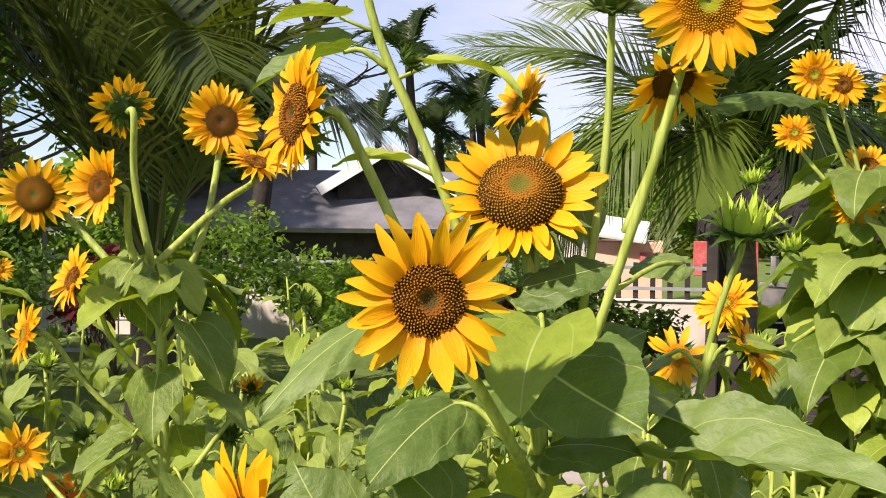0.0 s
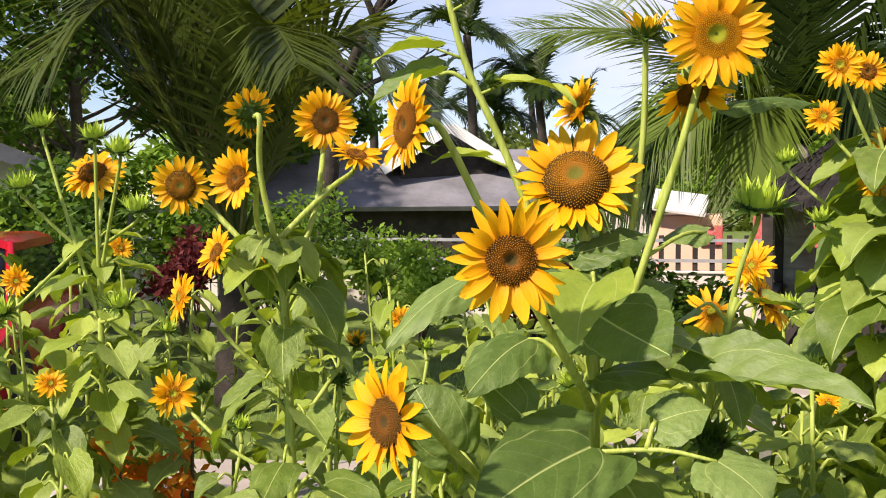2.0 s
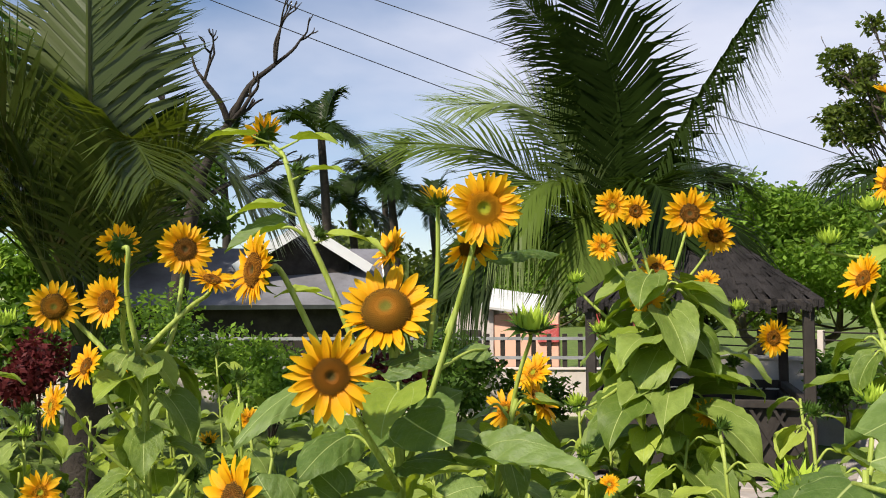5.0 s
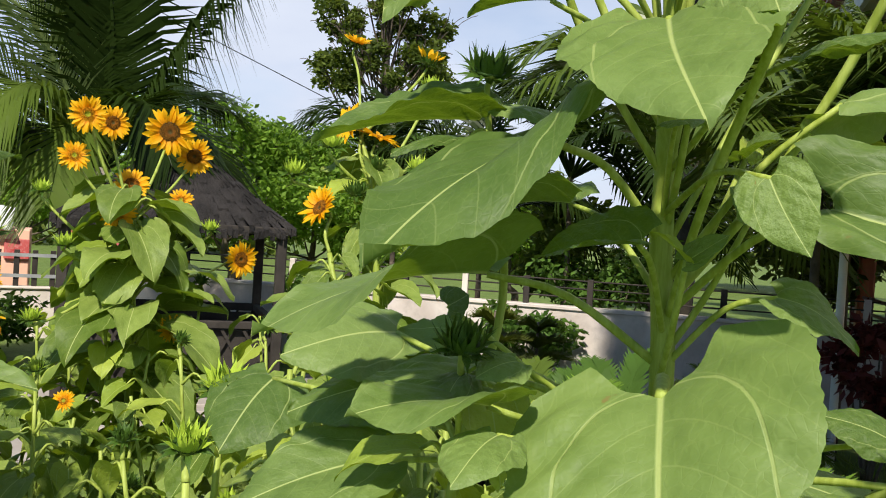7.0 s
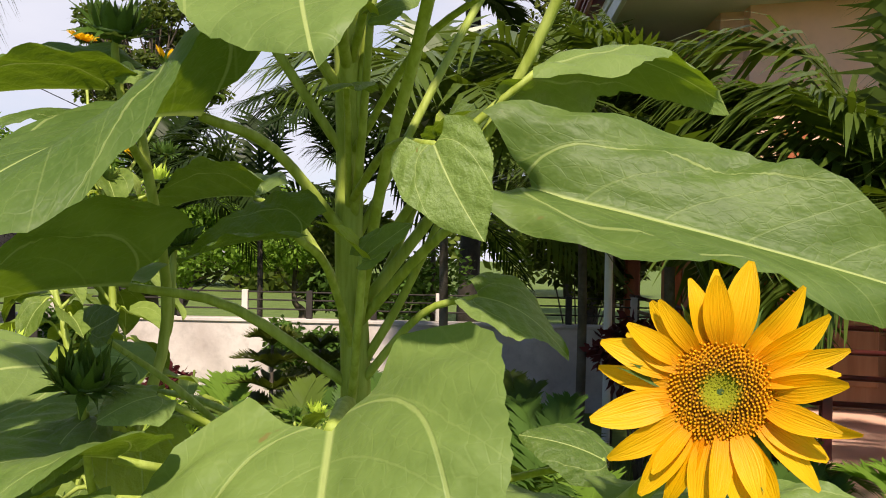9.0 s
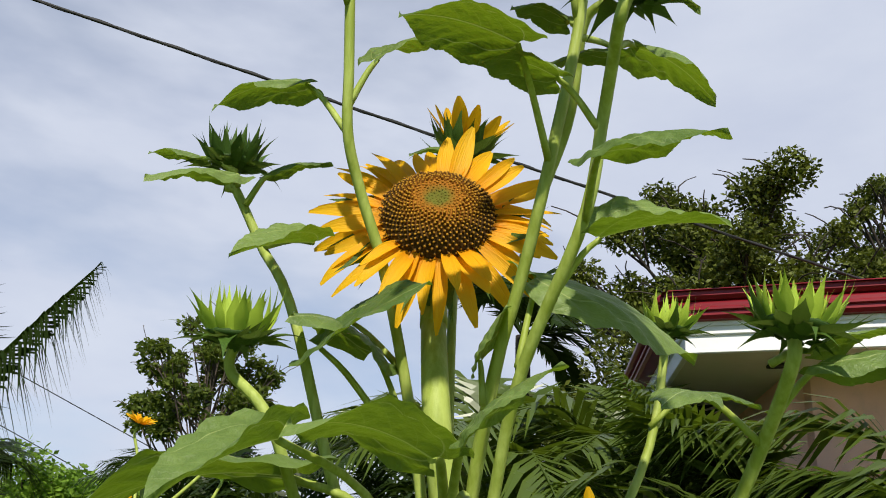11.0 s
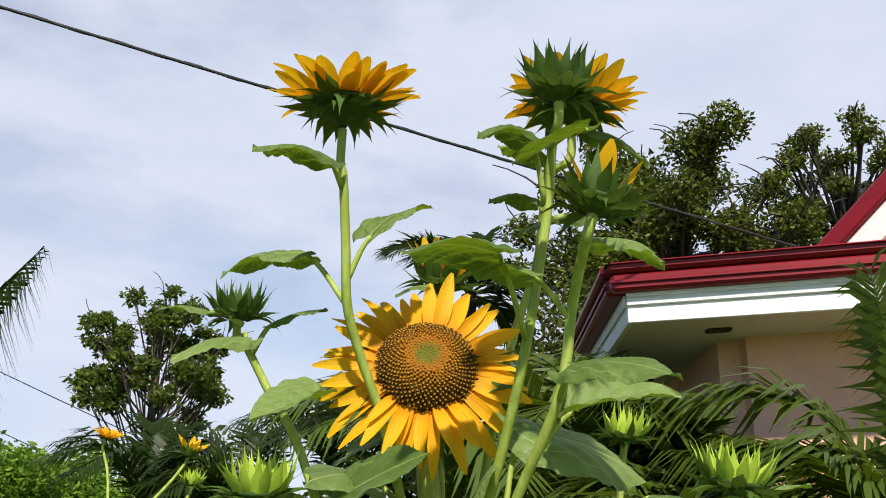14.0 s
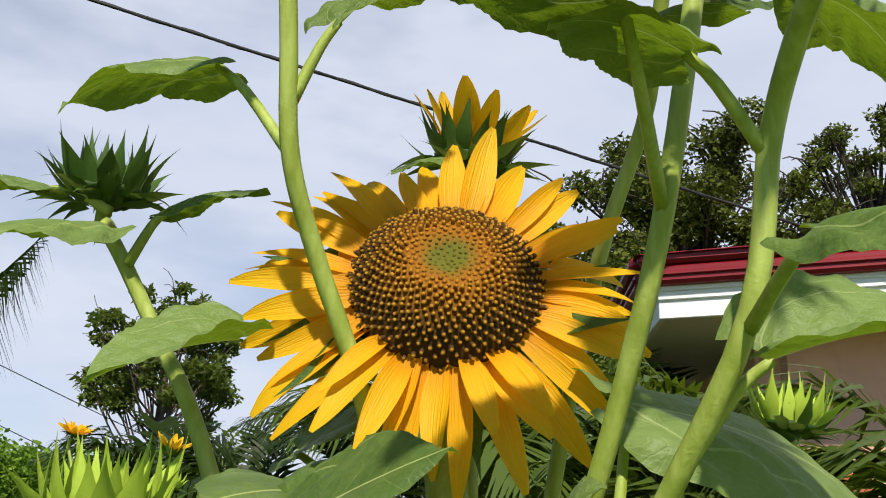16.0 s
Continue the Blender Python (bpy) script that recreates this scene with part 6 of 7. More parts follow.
part("gate_frame", boxes(((0, -0.02, 0.05), (0.04, 0.02, 1.35)), ((0.96, -0.02, 0.05), (1.0, 0.02, 1.35)), ((0.04, -0.02, 1.31), (0.96, 0.02, 1.35)), ((0.04, -0.02, 0.05), (0.96, 0.02, 0.09)), m=GM), GREY_STEEL, gate)
for k in range(7):
    part("bar", Tubes().add([GM @ Vector((0.12 + 0.127 * k, 0, 0.07)), GM @ Vector((0.12 + 0.127 * k, 0, 1.33))], 0.008, 0.008, 6, 3).mesh("bar", GREY_STEEL), None, gate)
    part("bar", Tubes().add([GM @ Vector((0.02, 0, 0.22 + 0.16 * k)), GM @ Vector((0.98, 0, 0.22 + 0.16 * k))], 0.007, 0.007, 6, 3).mesh("bar", GREY_STEEL), None, gate)


# ---- houses in the distance ----
def gable_house(place, w, d, eave, ridge, turn, wall_mat, roof_mat, label, over=0.35, windows=2, trim=None):
    h = thing("house", place, label, "house", "distant houses")
    m = Matrix.Translation(place) @ Matrix.Rotation(radians(turn), 4, "Z")
    bm = boxes(((-w / 2, -d / 2, -0.05), (w / 2, d / 2, eave)))
    for s in (-1, 1):
        vs = [bm.verts.new((-w / 2, s * d / 2, eave)), bm.verts.new((w / 2, s * d / 2, eave)), bm.verts.new((0, s * d / 2, ridge - 0.05))]
        bm.faces.new(vs)
    bmesh.ops.transform(bm, matrix=m, verts=bm.verts)
    part("wall", bm, wall_mat, h)
    for s in (-1, 1):
        run, rise = w / 2 + over, (ridge - eave) * (w / 2 + over) / (w / 2)
        sl = math.atan2(ridge - eave, w / 2)
        tl = m @ Matrix.Translation((0, 0, ridge)) @ Matrix.Rotation(s * sl, 4, "Y")
        x0, x1 = (0, s * math.hypot(run, rise))
        part("roof", boxes(((min(x0, x1), -d / 2 - over, 0.0), (max(x0, x1), d / 2 + over, 0.07)), m=tl, bevel=0.01), roof_mat, h)
        part("bargeboard", boxes(((min(x0, x1), -d / 2 - over - 0.03, -0.10), (max(x0, x1), -d / 2 - over - 0.002, 0.09)), m=tl), trim or WHITE, h)
    for k in range(windows):
        x = -w / 2 + w * (k + 0.5) / windows
        fr = part("window", boxes(((x - 0.35, -d / 2 - 0.04, 0.7), (x + 0.35, -d / 2 + 0.02, eave - 0.25)), m=m, bevel=0.01), WHITE, h)
        part("pane", boxes(((x - 0.29, -d / 2 - 0.05, 0.76), (x + 0.29, -d / 2 - 0.035, eave - 0.31)), m=m), GLASS, fr)
    return h


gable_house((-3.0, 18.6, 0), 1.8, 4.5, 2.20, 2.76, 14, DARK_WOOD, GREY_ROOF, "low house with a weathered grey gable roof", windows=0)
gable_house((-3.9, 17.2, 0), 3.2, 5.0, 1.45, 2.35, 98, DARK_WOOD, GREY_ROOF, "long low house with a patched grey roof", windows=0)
gable_house((-9.7, 10.1, 0), 5.2, 4.0, 1.75, 2.8, 40, WALL_GREY, GREY_ROOF, "beige house with a grey roof edge at the garden's side", windows=1, trim=GREY_ROOF)

shed = thing("shed", (1.3, 11.6, 0), "small block shed with a bright tin lean-to roof", "shed")
SM = Matrix.Translation((1.52, 11.9, 0)) @ Matrix.Rotation(radians(-8), 4, "Z")
part("wall", boxes(((-1.15, -0.6, 0), (-0.56, 0.9, 1.32)), m=SM, bevel=0.01), WALL_GREY, shed, "bare grey block wall")
part("wall", boxes(((-0.56, -0.58, 0), (0.3, 0.9, 1.22)), m=SM, bevel=0.01), PINK, shed, "pink painted wall under the tin roof")
part("roof", boxes(((-0.72, -0.8, -0.02), (0.12, 0.35, 0.02)), m=SM @ Matrix.Translation((0, 0, 1.40)) @ Matrix.Rotation(radians(8), 4, "Y") @ Matrix.Rotation(radians(12), 4, "X"), bevel=0.005), TIN, shed)
# solid near-black board that stands for the doorway's inner shade
part("door", boxes(((-1.0, -0.63, 0.0), (-0.74, -0.58, 1.02)), m=SM), DARK_WOOD, shed, "dark panel for the shade inside an open doorway")
part("sign", boxes(((0.02, -0.63, 0.86), (0.30, -0.59, 1.10)), m=SM, bevel=0.004), CLOTH_RED, shed, "faded red and white sign board")
for k, (x, mt) in enumerate(((0.75, CLOTH_RED), (1.0, CLOTH_BLUE), (1.25, CLOTH_RED))):
    cl = thing("laundry", SM @ Vector((x, -0.95, 0.7)), "faded coloured washing hung under the roof edge", "laundry", "washing")
    part("cloth", boxes(((x - 0.11, -0.96, 0.85), (x + 0.11, -0.94, 1.25)), m=SM, bevel=0.004), mt, cl)

# ---- the house with the red gutter ----
HU, HV = Vector((0.45, -0.893, 0)), Vector((0.73, 0.684, 0))
HC = Vector((5.06, 2.45, 0))
HO = Matrix(((HU.x, HV.x, 0, HC.x), (HU.y, HV.y, 0, HC.y), (0, 0, 1, 0), (0, 0, 0, 1)))
house = thing("house", HC, "pink plastered house with dark red gutters and a timber porch", "house")
EZ = 3.53
for name, lo, hi in (("gutter", (-0.06, -0.05, EZ - 0.17), (7, 0.045, EZ - 0.052)), ("gutter_lip", (-0.08, -0.075, EZ - 0.05), (7, 0.0, EZ + 0.02)), ("gutter_bead", (-0.07, -0.068, EZ - 0.125), (7, -0.052, EZ - 0.10)),
                     ("gutter", (-0.08, 0.06, EZ - 0.17), (0.06, 8, EZ - 0.052)), ("gutter_lip", (-0.12, 0.004, EZ - 0.05), (0.0, 8, EZ + 0.02)), ("gutter_bead", (-0.098, 0.06, EZ - 0.125), (-0.082, 8, EZ - 0.10))):
    part(name, boxes((lo, hi), m=HO, bevel=0.006 if name == "gutter_bead" else 0.02), RED_METAL, house)
for lo, hi in (((0.05, 0.05, EZ - 0.36), (7, 0.09, EZ - 0.17)), ((0.045, 0.03, EZ - 0.25), (7, 0.05, EZ - 0.17)), ((0.04, 0.015, EZ - 0.20), (7, 0.03, EZ - 0.17)), ((0.05, 0.09, EZ - 0.36), (0.09, 8, EZ - 0.17)), ((0.03, 0.09, EZ - 0.25), (0.05, 8, EZ - 0.17))):
    part("fascia", boxes((lo, hi), m=HO, bevel=0.004), WHITE, house)
part("soffit", boxes(((0.08, 0.08, EZ - 0.35), (7, 8, EZ - 0.32)), m=HO), SOFFIT, house)
part("downlight", boxes(((0.62, 0.40, EZ - 0.362), (0.78, 0.50, EZ - 0.345)), m=HO, bevel=0.02), DARK_WOOD, house)
bm = bmesh.new()
q = [HO @ Vector(p) for p in ((-0.1, -0.1, EZ), (9, -0.1, EZ), (9, 8, EZ), (-0.1, 8, EZ), (3.6, 3.6, EZ + 0.62), (9, 3.6, EZ + 0.62))]
vs = [bm.verts.new(p) for p in q]
for f in ((0, 1, 5, 4), (0, 4, 3), (3, 4, 5, 2)):
    bm.faces.new([vs[i] for i in f])
part("roof", bm, RED_METAL, house)
edge = Vector((8.82, 1.96, 5.06)) - Vector((8.80, 2.62, 4.52))
UG = Matrix.Translation((8.80, 2.62, 4.52)) @ edge.to_track_quat("X", "Z").to_matrix().to_4x4()
part("upper_roof_edge", boxes(((0, -0.08, -0.10), (4, 0.08, 0.08)), m=UG, bevel=0.02), RED_METAL, house)
part("upper_gable_board", boxes(((0, -0.02, -0.34), (4, 0.06, -0.10)), m=UG, bevel=0.006), WHITE, house)
part("upper_gable", boxes(((0.3, 0.06, -1.1), (4, 0.1, -0.30)), m=UG), PINK, house)
part("wall", boxes(((0.95, 0.75, 2.05), (7, 0.90, EZ - 0.34)), m=HO), PINK, house, "pink plaster wall over the porch")
part("wall", boxes(((0.80, 0.90, 2.35), (0.95, 8, EZ - 0.34)), m=HO), PINK, house)
part("beam", boxes(((0.78, 0.72, 2.0), (7, 0.95, 2.09)), m=HO, bevel=0.01), SOFFIT, house)
part("plinth", boxes(((0.75, 0.20, -0.05), (7, 8, 0.30)), m=HO, bevel=0.01), PINK, house)
part("porch_ceiling", boxes(((0.97, 0.97, 2.15), (7, 8, 2.2)), m=HO), SOFFIT, house)
part("back_wall", boxes(((0.95, 2.6, 0.30), (7, 2.7, 2.15)), m=HO), WOOD_PANEL, house, "brown timber wall at the back of the porch")
for k in range(12):
    part("panel", boxes(((1.1 + 0.48 * k, 2.56, 0.5), (1.52 + 0.48 * k, 2.6, 2.05)), m=HO, bevel=0.012), WOOD_PANEL, house)
for x, y in ((1.12, 0.42), (1.02, 0.84), (2.7, 0.42), (4.6, 0.42), (2.7, 0.84), (4.6, 0.84), (0.88, 2.7), (0.88, 4.8)):
    part("column", boxes(((x - 0.08, y - 0.08, 0.2), (x + 0.08, y + 0.08, 2.3)), m=HO, bevel=0.02), WOOD_RED, house, "red-brown timber column")
for z in (0.64, 0.80, 0.955, 1.10):
    part("rail", Tubes().add([HO @ Vector((1.0, 0.42, z)), HO @ Vector((6.9, 0.42, z))], 0.018, 0.018, 8, 3).mesh("rail", RAIL), None, house)
    part("rail", Tubes().add([HO @ Vector((0.86, 0.96, z)), HO @ Vector((0.86, 6.9, z))], 0.018, 0.018, 8, 3).mesh("rail", RAIL), None, house)
for k in range(6):
    part("rail_post", boxes(((1.3 + 0.95 * k, 0.39, 0.29), (1.36 + 0.95 * k, 0.45, 1.12)), m=HO, bevel=0.004), RAIL, house)
    part("rail_post", boxes(((0.83, 1.5 + 0.95 * k, 0.29), (0.89, 1.56 + 0.95 * k, 1.12)), m=HO, bevel=0.004), RAIL, house)
part("downpipe", Tubes().add([(5.85, 3.07, 3.25), (5.85, 3.07, 1.8), (5.85, 3.07, 0.0)], 0.03, 0.03, 9, 24).mesh("downpipe", WHITE), None, house)

# ---- palms and shrubs by the house ----
AX, AY, AZ = 4.63, 0.59, 1.40
areca = thing("manila_palm", (AX, AY, 0), "manila palm with a smooth green crownshaft beside the porch", "palm", "garden palms")
part("trunk", Tubes().add([(AX, AY, 0), (AX, AY, 0.3), (AX, AY, 0.52)], 0.076, 0.062, 14, 10).mesh("trunk", PALM_TRUNK), None, areca)
part("crownshaft", Tubes().add([(AX, AY, 0.52), (AX, AY, 0.9), (AX, AY, AZ)], 0.064, 0.040, 14, 10).mesh("crownshaft", CROWNSHAFT), None, areca)
# rib bend, tip, leaflet length
for k, (bend, tip, leaflet) in enumerate((
    ((4.50, 0.56, 2.00), (4.24, 0.51, 2.77), 0.55),
    ((4.33, 0.81, 1.83), (4.06, 1.06, 1.64), 0.60),
    ((4.51, 0.83, 2.06), (4.19, 1.31, 2.28), 0.60),
    ((4.66, 1.09, 2.44), (4.10, 1.84, 2.50), 0.60),
    ((4.58, 0.35, 1.88), (4.46, 0.07, 1.61), 0.55),
    ((4.73, 0.44, 2.15), (4.79, 0.22, 2.65), 0.60),
    ((4.28, 0.70, 1.59), (3.95, 0.83, 1.39), 0.50),
    ((4.26, 0.39, 1.85), (4.04, 0.22, 2.23), 0.55),
    ((4.28, 0.64, 1.86), (3.97, 0.78, 2.13), 0.55),
    ((4.14, 0.47, 1.73), (3.83, 0.45, 1.64), 0.45),
    ((4.55, 0.94, 2.18), (4.13, 1.52, 2.24), 0.60),
    ((4.38, 0.37, 1.67), (4.24, 0.15, 1.34), 0.50),
    ((4.33, 1.00, 2.00), (3.97, 1.31, 1.82), 0.50),
    ((4.73, 0.70, 2.29), (4.61, 0.75, 3.05), 0.60),
)):
    frond(areca, (AX, AY, AZ), tip, 0.0, leaflet * 1.15, PALM_GLOSSY, pairs=60, width=0.046, droop=1.1, seed=400 + k, bend=Vector(bend) - Vector((AX, AY, AZ)).lerp(Vector(tip), 0.5))
for k, (x, y, h, n, ln, mt) in enumerate(((4.6, 3.5, 1.85, 18, 1.6, PALM_GLOSSY), (7.3, 6.4, 1.7, 12, 1.9, PALM_SHADED), (6.0, 7.8, 1.7, 13, 1.8, PALM_SHADED), (5.3, 8.6, 1.9, 13, 1.7, PALM_SHADED), (6.7, 7.1, 2.2, 13, 1.8, PALM_SHADED), (4.75, 1.9, 1.45, 14, 1.35, PALM_GLOSSY), (4.3, 1.4, 1.35, 13, 1.15, PALM_GLOSSY), (6.2, 3.3, 1.9, 13, 1.5, PALM_SHADED), (5.6, -0.4, 1.6, 12, 1.4, PALM_GLOSSY), (5.3, 2.9, 1.9, 20, 1.6, PALM_GLOSSY))):
    p = thing("manila_palm", (x, y, 0), "arching garden palm with glossy feather leaves", "palm", "garden palms")
    part("trunk", Tubes().add([(x, y, 0), (x + 0.02, y, h * 0.5), (x, y, h)], 0.034, 0.028, 10, 8).mesh("trunk", BARK), None, p)
    palm_crown(p, (x, y, h), n, ln, 0.58, mt, 100 + k, (0.0, 1.4), 0.28, pairs=26, width=0.055, droop=0.8)
    if k == 5:
        tall = p
for k, (bend, tip) in enumerate((((4.62, 1.95, 2.35), (4.10, 2.10, 2.72)), ((4.75, 2.10, 2.45), (4.50, 2.45, 2.92)), ((4.80, 2.05, 2.40), (4.70, 2.30, 2.86)), ((4.50, 1.85, 2.25), (3.98, 1.92, 2.58)), ((4.60, 1.80, 2.20), (4.10, 1.75, 2.45)))):
    frond(tall, (4.75, 1.9, 1.45), tip, 0.0, 0.62, PALM_GLOSSY, pairs=56, width=0.046, droop=1.0, seed=450 + k, bend=Vector(bend) - Vector((4.75, 1.9, 1.45)).lerp(Vector(tip), 0.5))
for k, (x, y, ln) in enumerate(((3.9, 3.6, 0.7), (4.9, 3.1, 0.75), (3.7, 4.6, 0.6), (4.6, 1.0, 0.42), (5.5, 1.5, 0.42), (3.4, 2.6, 0.55), (3.1, 2.0, 0.5), (2.9, 3.1, 0.55), (3.6, 1.6, 0.5), (3.3, 3.9, 0.5), (4.2, 2.4, 0.5), (3.17, 2.59, 0.85), (3.5, 2.75, 0.9), (2.95, 2.85, 0.8), (3.2, 2.2, 0.75), (3.85, 2.0, 0.8), (3.55, 0.30, 0.62), (4.05, 0.28, 0.7), (3.95, 0.95, 0.6))):
    p = thing("cycad", (x, y, 0), "low sago cycad with stiff dark green fronds", "cycad", "cycads")
    part("trunk", Tubes().add([(x, y, 0), (x, y, 0.1), (x, y, 0.2)], 0.09, 0.07, 9, 6).mesh("trunk", BARK_DARK), None, p)
    palm_crown(p, (x, y, 0.2), 14, ln, 0.2, (HEDGE_LEAF, PALM, BUSH_LEAF)[k % 3], 130 + k, (0.15, 1.2), 0.2, pairs=30, width=0.10, droop=0.2)

for k, (x, y, h) in enumerate(((4.0, 4.55, 0.95), (4.9, 5.2, 0.8))):
    p = thing("norfolk_pine", (x, y, 0), "small dark norfolk pine with tiers of feathery branches", "conifer", "conifers")
    part("trunk", Tubes().add([(x, y, 0), (x, y, h * 0.5), (x, y, h)], 0.025, 0.008, 8, 6).mesh("trunk", BARK), None, p)
    for j in range(5):
        z = h * (0.25 + 0.16 * j)
        for i in range(6):
            a = i * math.pi / 3 + j * 0.5
            ln = 0.5 * (1 - 0.16 * j)
            part("branch", frond_data((x, y, z), (x + math.cos(a) * ln, y + math.sin(a) * ln, z + 0.06), 0.03, 0.13, TREE_DARK, pairs=22, droop=-0.3, width=0.16, seed=j * 9 + i, stalk=0.05), None, p)


def shrub(place, rad, h, material, label, count, size, seed, name="shrub", group="shrubs"):
    r = random.Random(seed)
    x, y = place
    p = thing(name, (x, y, 0), label, "shrub", group)
    tu = Tubes()
    cs = []
    for k in range(7):
        a = r.uniform(0, 6.3)
        c = Vector((x + math.cos(a) * rad * r.uniform(0.1, 0.8), y + math.sin(a) * rad * r.uniform(0.1, 0.8), h * r.uniform(0.45, 0.9)))
        cs.append((c, rad * r.uniform(0.3, 0.5)))
        tu.add([(x, y, 0), Vector((x, y, 0)).lerp(c, 0.5) + Vector((0, 0, 0.05)), c], 0.012, 0.005, 5, 6)
    part("stem", tu.mesh("stem", BARK), None, p)
    v, f = leaf_cloud(cs, count, size, r)
    part("foliage", mesh_of("foliage", v, f, material, smooth=False), None, p)


shrub((-1.30, 2.35), 0.24, 0.84, CROTON, "croton with orange and red leaves", 620, 0.05, 1)
shrub((-1.12, 2.28), 0.14, 0.78, CROTON, "croton with orange and yellow leaves", 260, 0.05, 2)
for k, (x, y, rd, h, mt) in enumerate(((-2.6, 7.5, 0.7, 1.0, HEDGE_LEAF), (-3.6, 7.9, 0.7, 1.1, PURPLE), (-1.5, 8.2, 0.7, 1.0, BUSH_LEAF), (-0.4, 8.4, 0.6, 0.8, PURPLE), (0.3, 8.8, 0.6, 0.9, HEDGE_LEAF), (-4.6, 7.4, 0.7, 1.2, HEDGE_LEAF), (-5.6, 7.2, 0.8, 1.3, BUSH_LEAF), (3.9, 6.2, 0.3, 0.5, PURPLE), (4.1, 8.0, 0.5, 0.9, HEDGE_LEAF), (5.6, 6.3, 0.5, 0.9, HEDGE_LEAF), (5.4, 2.5, 0.35, 1.3, PURPLE), (1.1, 8.9, 0.5, 0.6, HEDGE_LEAF), (3.6, 5.6, 0.3, 0.4, HEDGE_LEAF), (6.9, 6.6, 0.9, 1.6, HEDGE_LEAF), (8.6, 5.4, 1.0, 2.4, TREE_DARK), (-3.0, 8.6, 0.8, 1.4, HEDGE_LEAF), (-1.9, 9.2, 0.7, 0.95, BUSH_LEAF), (-0.7, 9.4, 0.7, 0.85, HEDGE_LEAF), (0.2, 9.8, 0.8, 1.1, HEDGE_LEAF), (-4.2, 8.8, 0.9, 1.5, HEDGE_LEAF), (7.4, 7.6, 1.0, 2.0, TREE_LEAF), (-2.2, 10.6, 0.8, 1.0, BUSH_LEAF), (-3.3, 9.9, 0.9, 1.5, BUSH_LEAF), (-4.6, 9.4, 1.0, 2.2, BUSH_LEAF), (-5.8, 8.8, 1.1, 2.3, HEDGE_LEAF))):
    shrub((x, y), rd, h, mt, "leafy garden shrub by the wall" if mt is not PURPLE else "shrub with dark wine-red leaves", 1500 if h < 2 else 4200, 0.09 if h < 2 else 0.13, 60 + k)

for k in range(40):
    rr = random.Random(k)
    x, y, s = (rr.uniform(2.6, 4.4), rr.uniform(5.6, 6.6), rr.uniform(0.05, 0.12)) if k % 2 else (rr.uniform(-1.3, 0.1), rr.uniform(1.9, 2.6), rr.uniform(0.04, 0.09))
    bm = bmesh.new()
    bmesh.ops.create_icosphere(bm, subdivisions=2, radius=s)
    for v in bm.verts:
        v.co *= 1 + 0.35 * noise.noise(v.co * 9 + Vector((k, 0, 0)))
        v.co.z *= 0.7
    me = bpy.data.meshes.new("stone")
    bm.to_mesh(me)
    bm.free()
    me.materials.append(STONE)
    ob = new("stone", me)
    ob.location = (x, y, s * 0.4)
    tagged(ob, "rounded pale garden stone on the soil", "stone", "garden stones")

# ---- red car ----
car = thing("car", (-4.36, 5.45, 0), "parked shiny red car with dark windows", "car")
CM = Matrix.Translation((-4.36, 5.45, 0)) @ Matrix.Rotation(radians(-68), 4, "Z") @ Matrix.Scale(0.77, 4)


def car_body(profile, half, inset, m):
    """A body from a side profile (x, z), its sides drawn in towards the top."""
    bm = bmesh.new()
    rows = []
    for s in (-1, -0.8, 0, 0.8, 1):
        rows.append([bm.verts.new(m @ Vector((x, s * (half - inset * max(0, z - 0.85)), z - (0.05 if abs(s) == 1 else 0)))) for x, z in profile])
    n = len(profile)
    for a, b in zip(rows, rows[1:]):
        for i in range(n):
            bm.faces.new((a[i], a[(i + 1) % n], b[(i + 1) % n], b[i]))
    bm.faces.new(rows[0])
    bm.faces.new(list(reversed(rows[-1])))
    bmesh.ops.recalc_face_normals(bm, faces=bm.faces)
    return bm


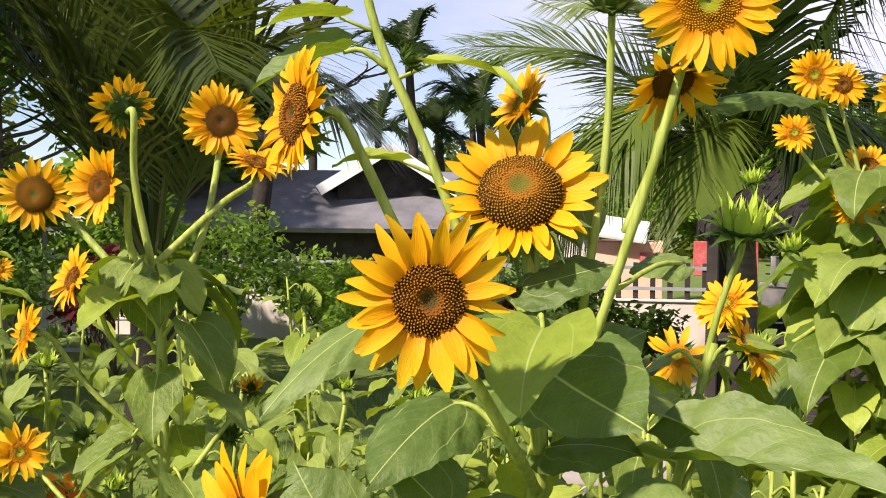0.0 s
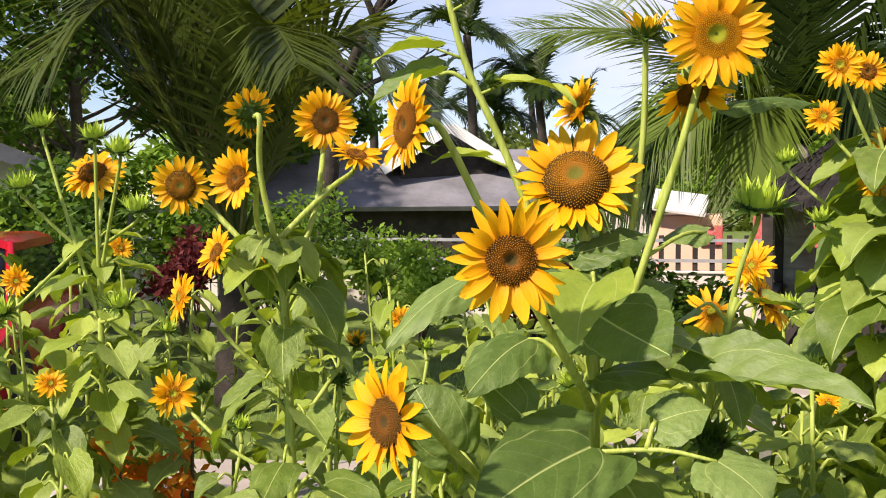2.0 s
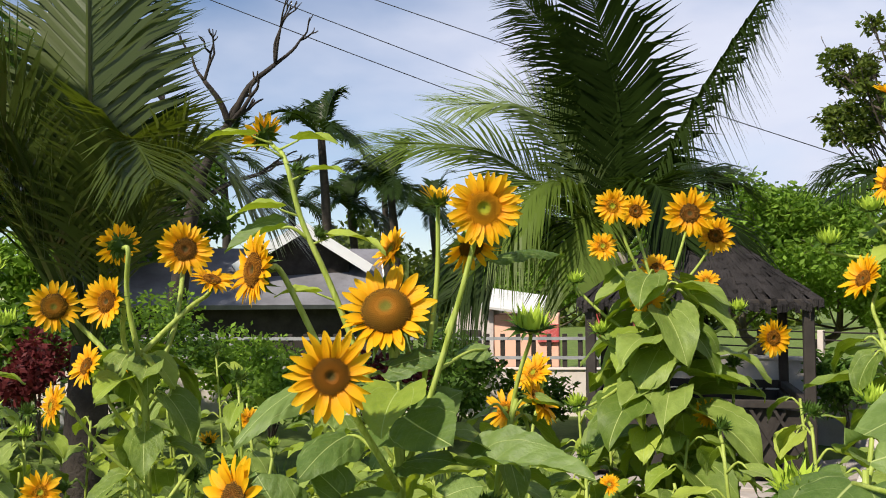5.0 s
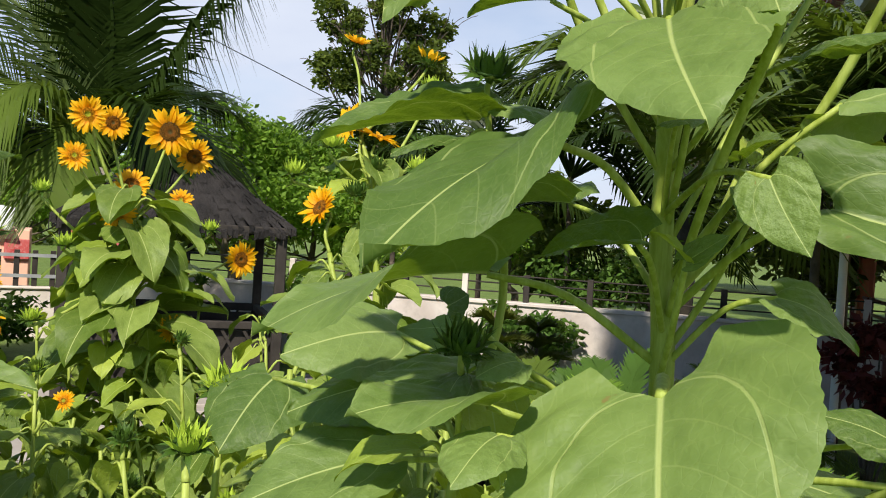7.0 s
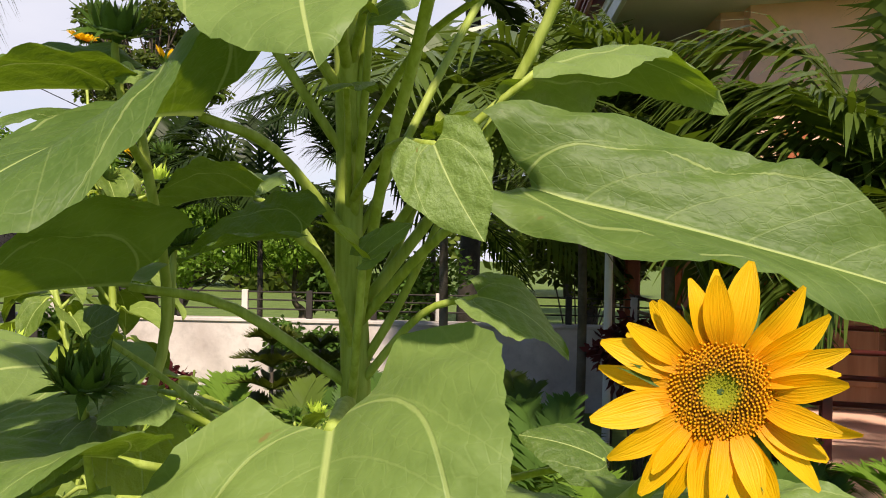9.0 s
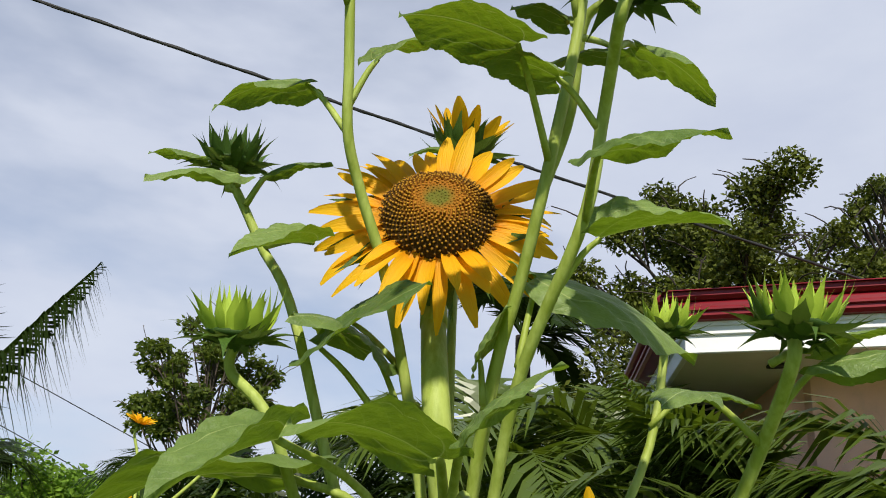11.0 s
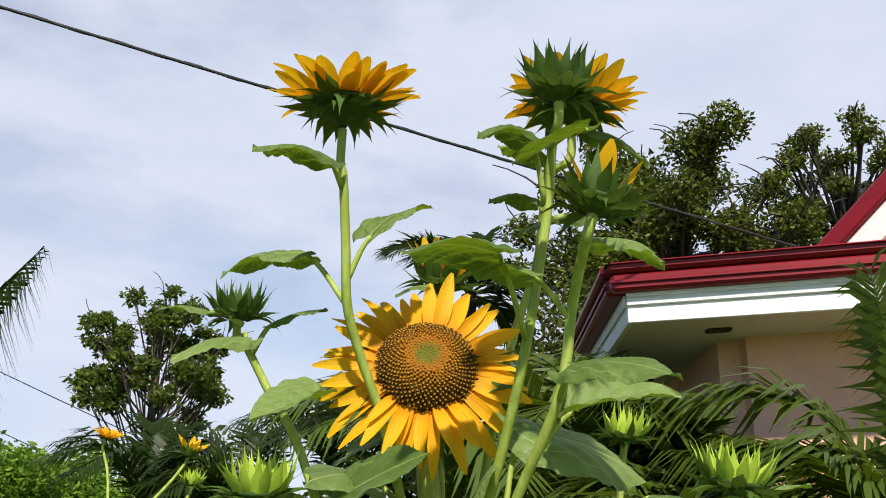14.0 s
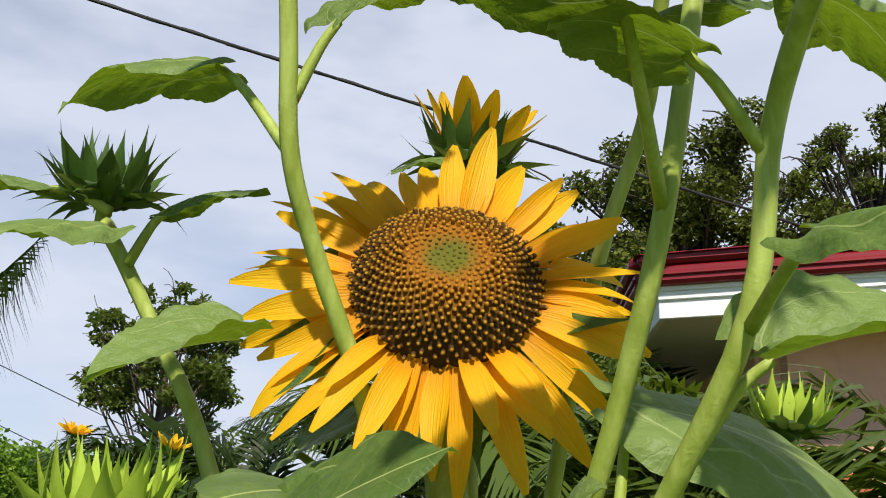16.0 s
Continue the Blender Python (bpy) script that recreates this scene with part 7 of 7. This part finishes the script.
part("body", car_body(((-1.9, 0.25), (1.85, 0.25), (1.95, 0.45), (1.9, 0.72), (1.75, 0.86), (1.05, 0.98), (-1.85, 0.98), (-1.95, 0.6)), 0.82, 0.1, CM), CAR_RED, car, smooth=False)
part("cabin", car_body(((-1.8, 0.97), (1.02, 0.97), (0.35, 1.50), (-1.55, 1.50)), 0.76, 0.28, CM), GLASS, car)
part("roof", car_body(((-1.58, 1.48), (0.38, 1.48), (0.28, 1.55), (-1.45, 1.56)), 0.80, 0.28, CM), CAR_RED, car)
for sy in (-1, 1):
    part("pillar", Tubes().add([CM @ Vector((1.02, sy * 0.74, 0.96)), CM @ Vector((0.34, sy * 0.60, 1.5))], 0.035, 0.03, 6, 4).mesh("pillar", CAR_RED), None, car)
    part("headlight", boxes(((1.72, sy * 0.62 - 0.14, 0.62), (1.93, sy * 0.62 + 0.14, 0.78)), m=CM, bevel=0.03), CHROME, car, "clear silver headlight")
    for sx in (-1.2, 1.2):
        tyre = part("tyre", Tubes().add([CM @ Vector((sx, sy * 0.86, 0.3)), CM @ Vector((sx, sy * 0.64, 0.3))], 0.3, 0.3, 20, 4).mesh("tyre", RUBBER), None, car)
        part("rim", Tubes().add([CM @ Vector((sx, sy * 0.872, 0.3)), CM @ Vector((sx, sy * 0.70, 0.3))], 0.19, 0.19, 14, 4).mesh("rim", CHROME), None, tyre)
part("bumper", boxes(((1.84, -0.8, 0.28), (2.0, 0.8, 0.46)), m=CM, bevel=0.03), CAR_RED, car)
part("grille", boxes(((1.90, -0.4, 0.5), (1.96, 0.4, 0.62)), m=CM, bevel=0.01), RUBBER, car)
part("number_plate", boxes(((1.995, -0.2, 0.32), (2.01, 0.2, 0.42)), m=CM), WHITE, car)

# ---- cables overhead ----
def wire(a, b, sag, rad, label, twist=False):
    w = thing("cable", a, label, "cable", "overhead cables")
    a, b = Vector(a), Vector(b)
    pts = [a.lerp(b, f) - UP * sag * 4 * f * (1 - f) for f in np.linspace(0, 1, 15)]
    part("line", Tubes().add(pts, rad, rad, 6, 60).mesh("line", CABLE), None, w)
    if twist:
        tw = [p + Vector((0, 0, 0.9 * rad * math.sin(i * 1.7))) + Vector((0.9 * rad * math.cos(i * 1.7), 0, 0)) for i, p in enumerate(smooth_line(pts, 160))]
        part("line", Tubes().add(tw, rad * 0.7, rad * 0.7, 5, 320).mesh("line", CABLE), None, w)


wire((-4.57, 5.89, 5.06), (10.77, -0.36, 3.10), 0.05, 0.0085, "thick twisted black service cable overhead", True)
wire((-12.05, 17.52, 10.55), (13.20, 21.72, 1.93), 0.2, 0.010, "thin black power line against the sky")
wire((-10.89, 18.00, 10.78), (14.39, 21.23, 1.86), 0.2, 0.010, "thin black power line against the sky")
wire((-8.91, 20.05, 11.11), (16.26, 17.45, 1.69), 0.2, 0.010, "thin black power line against the sky")
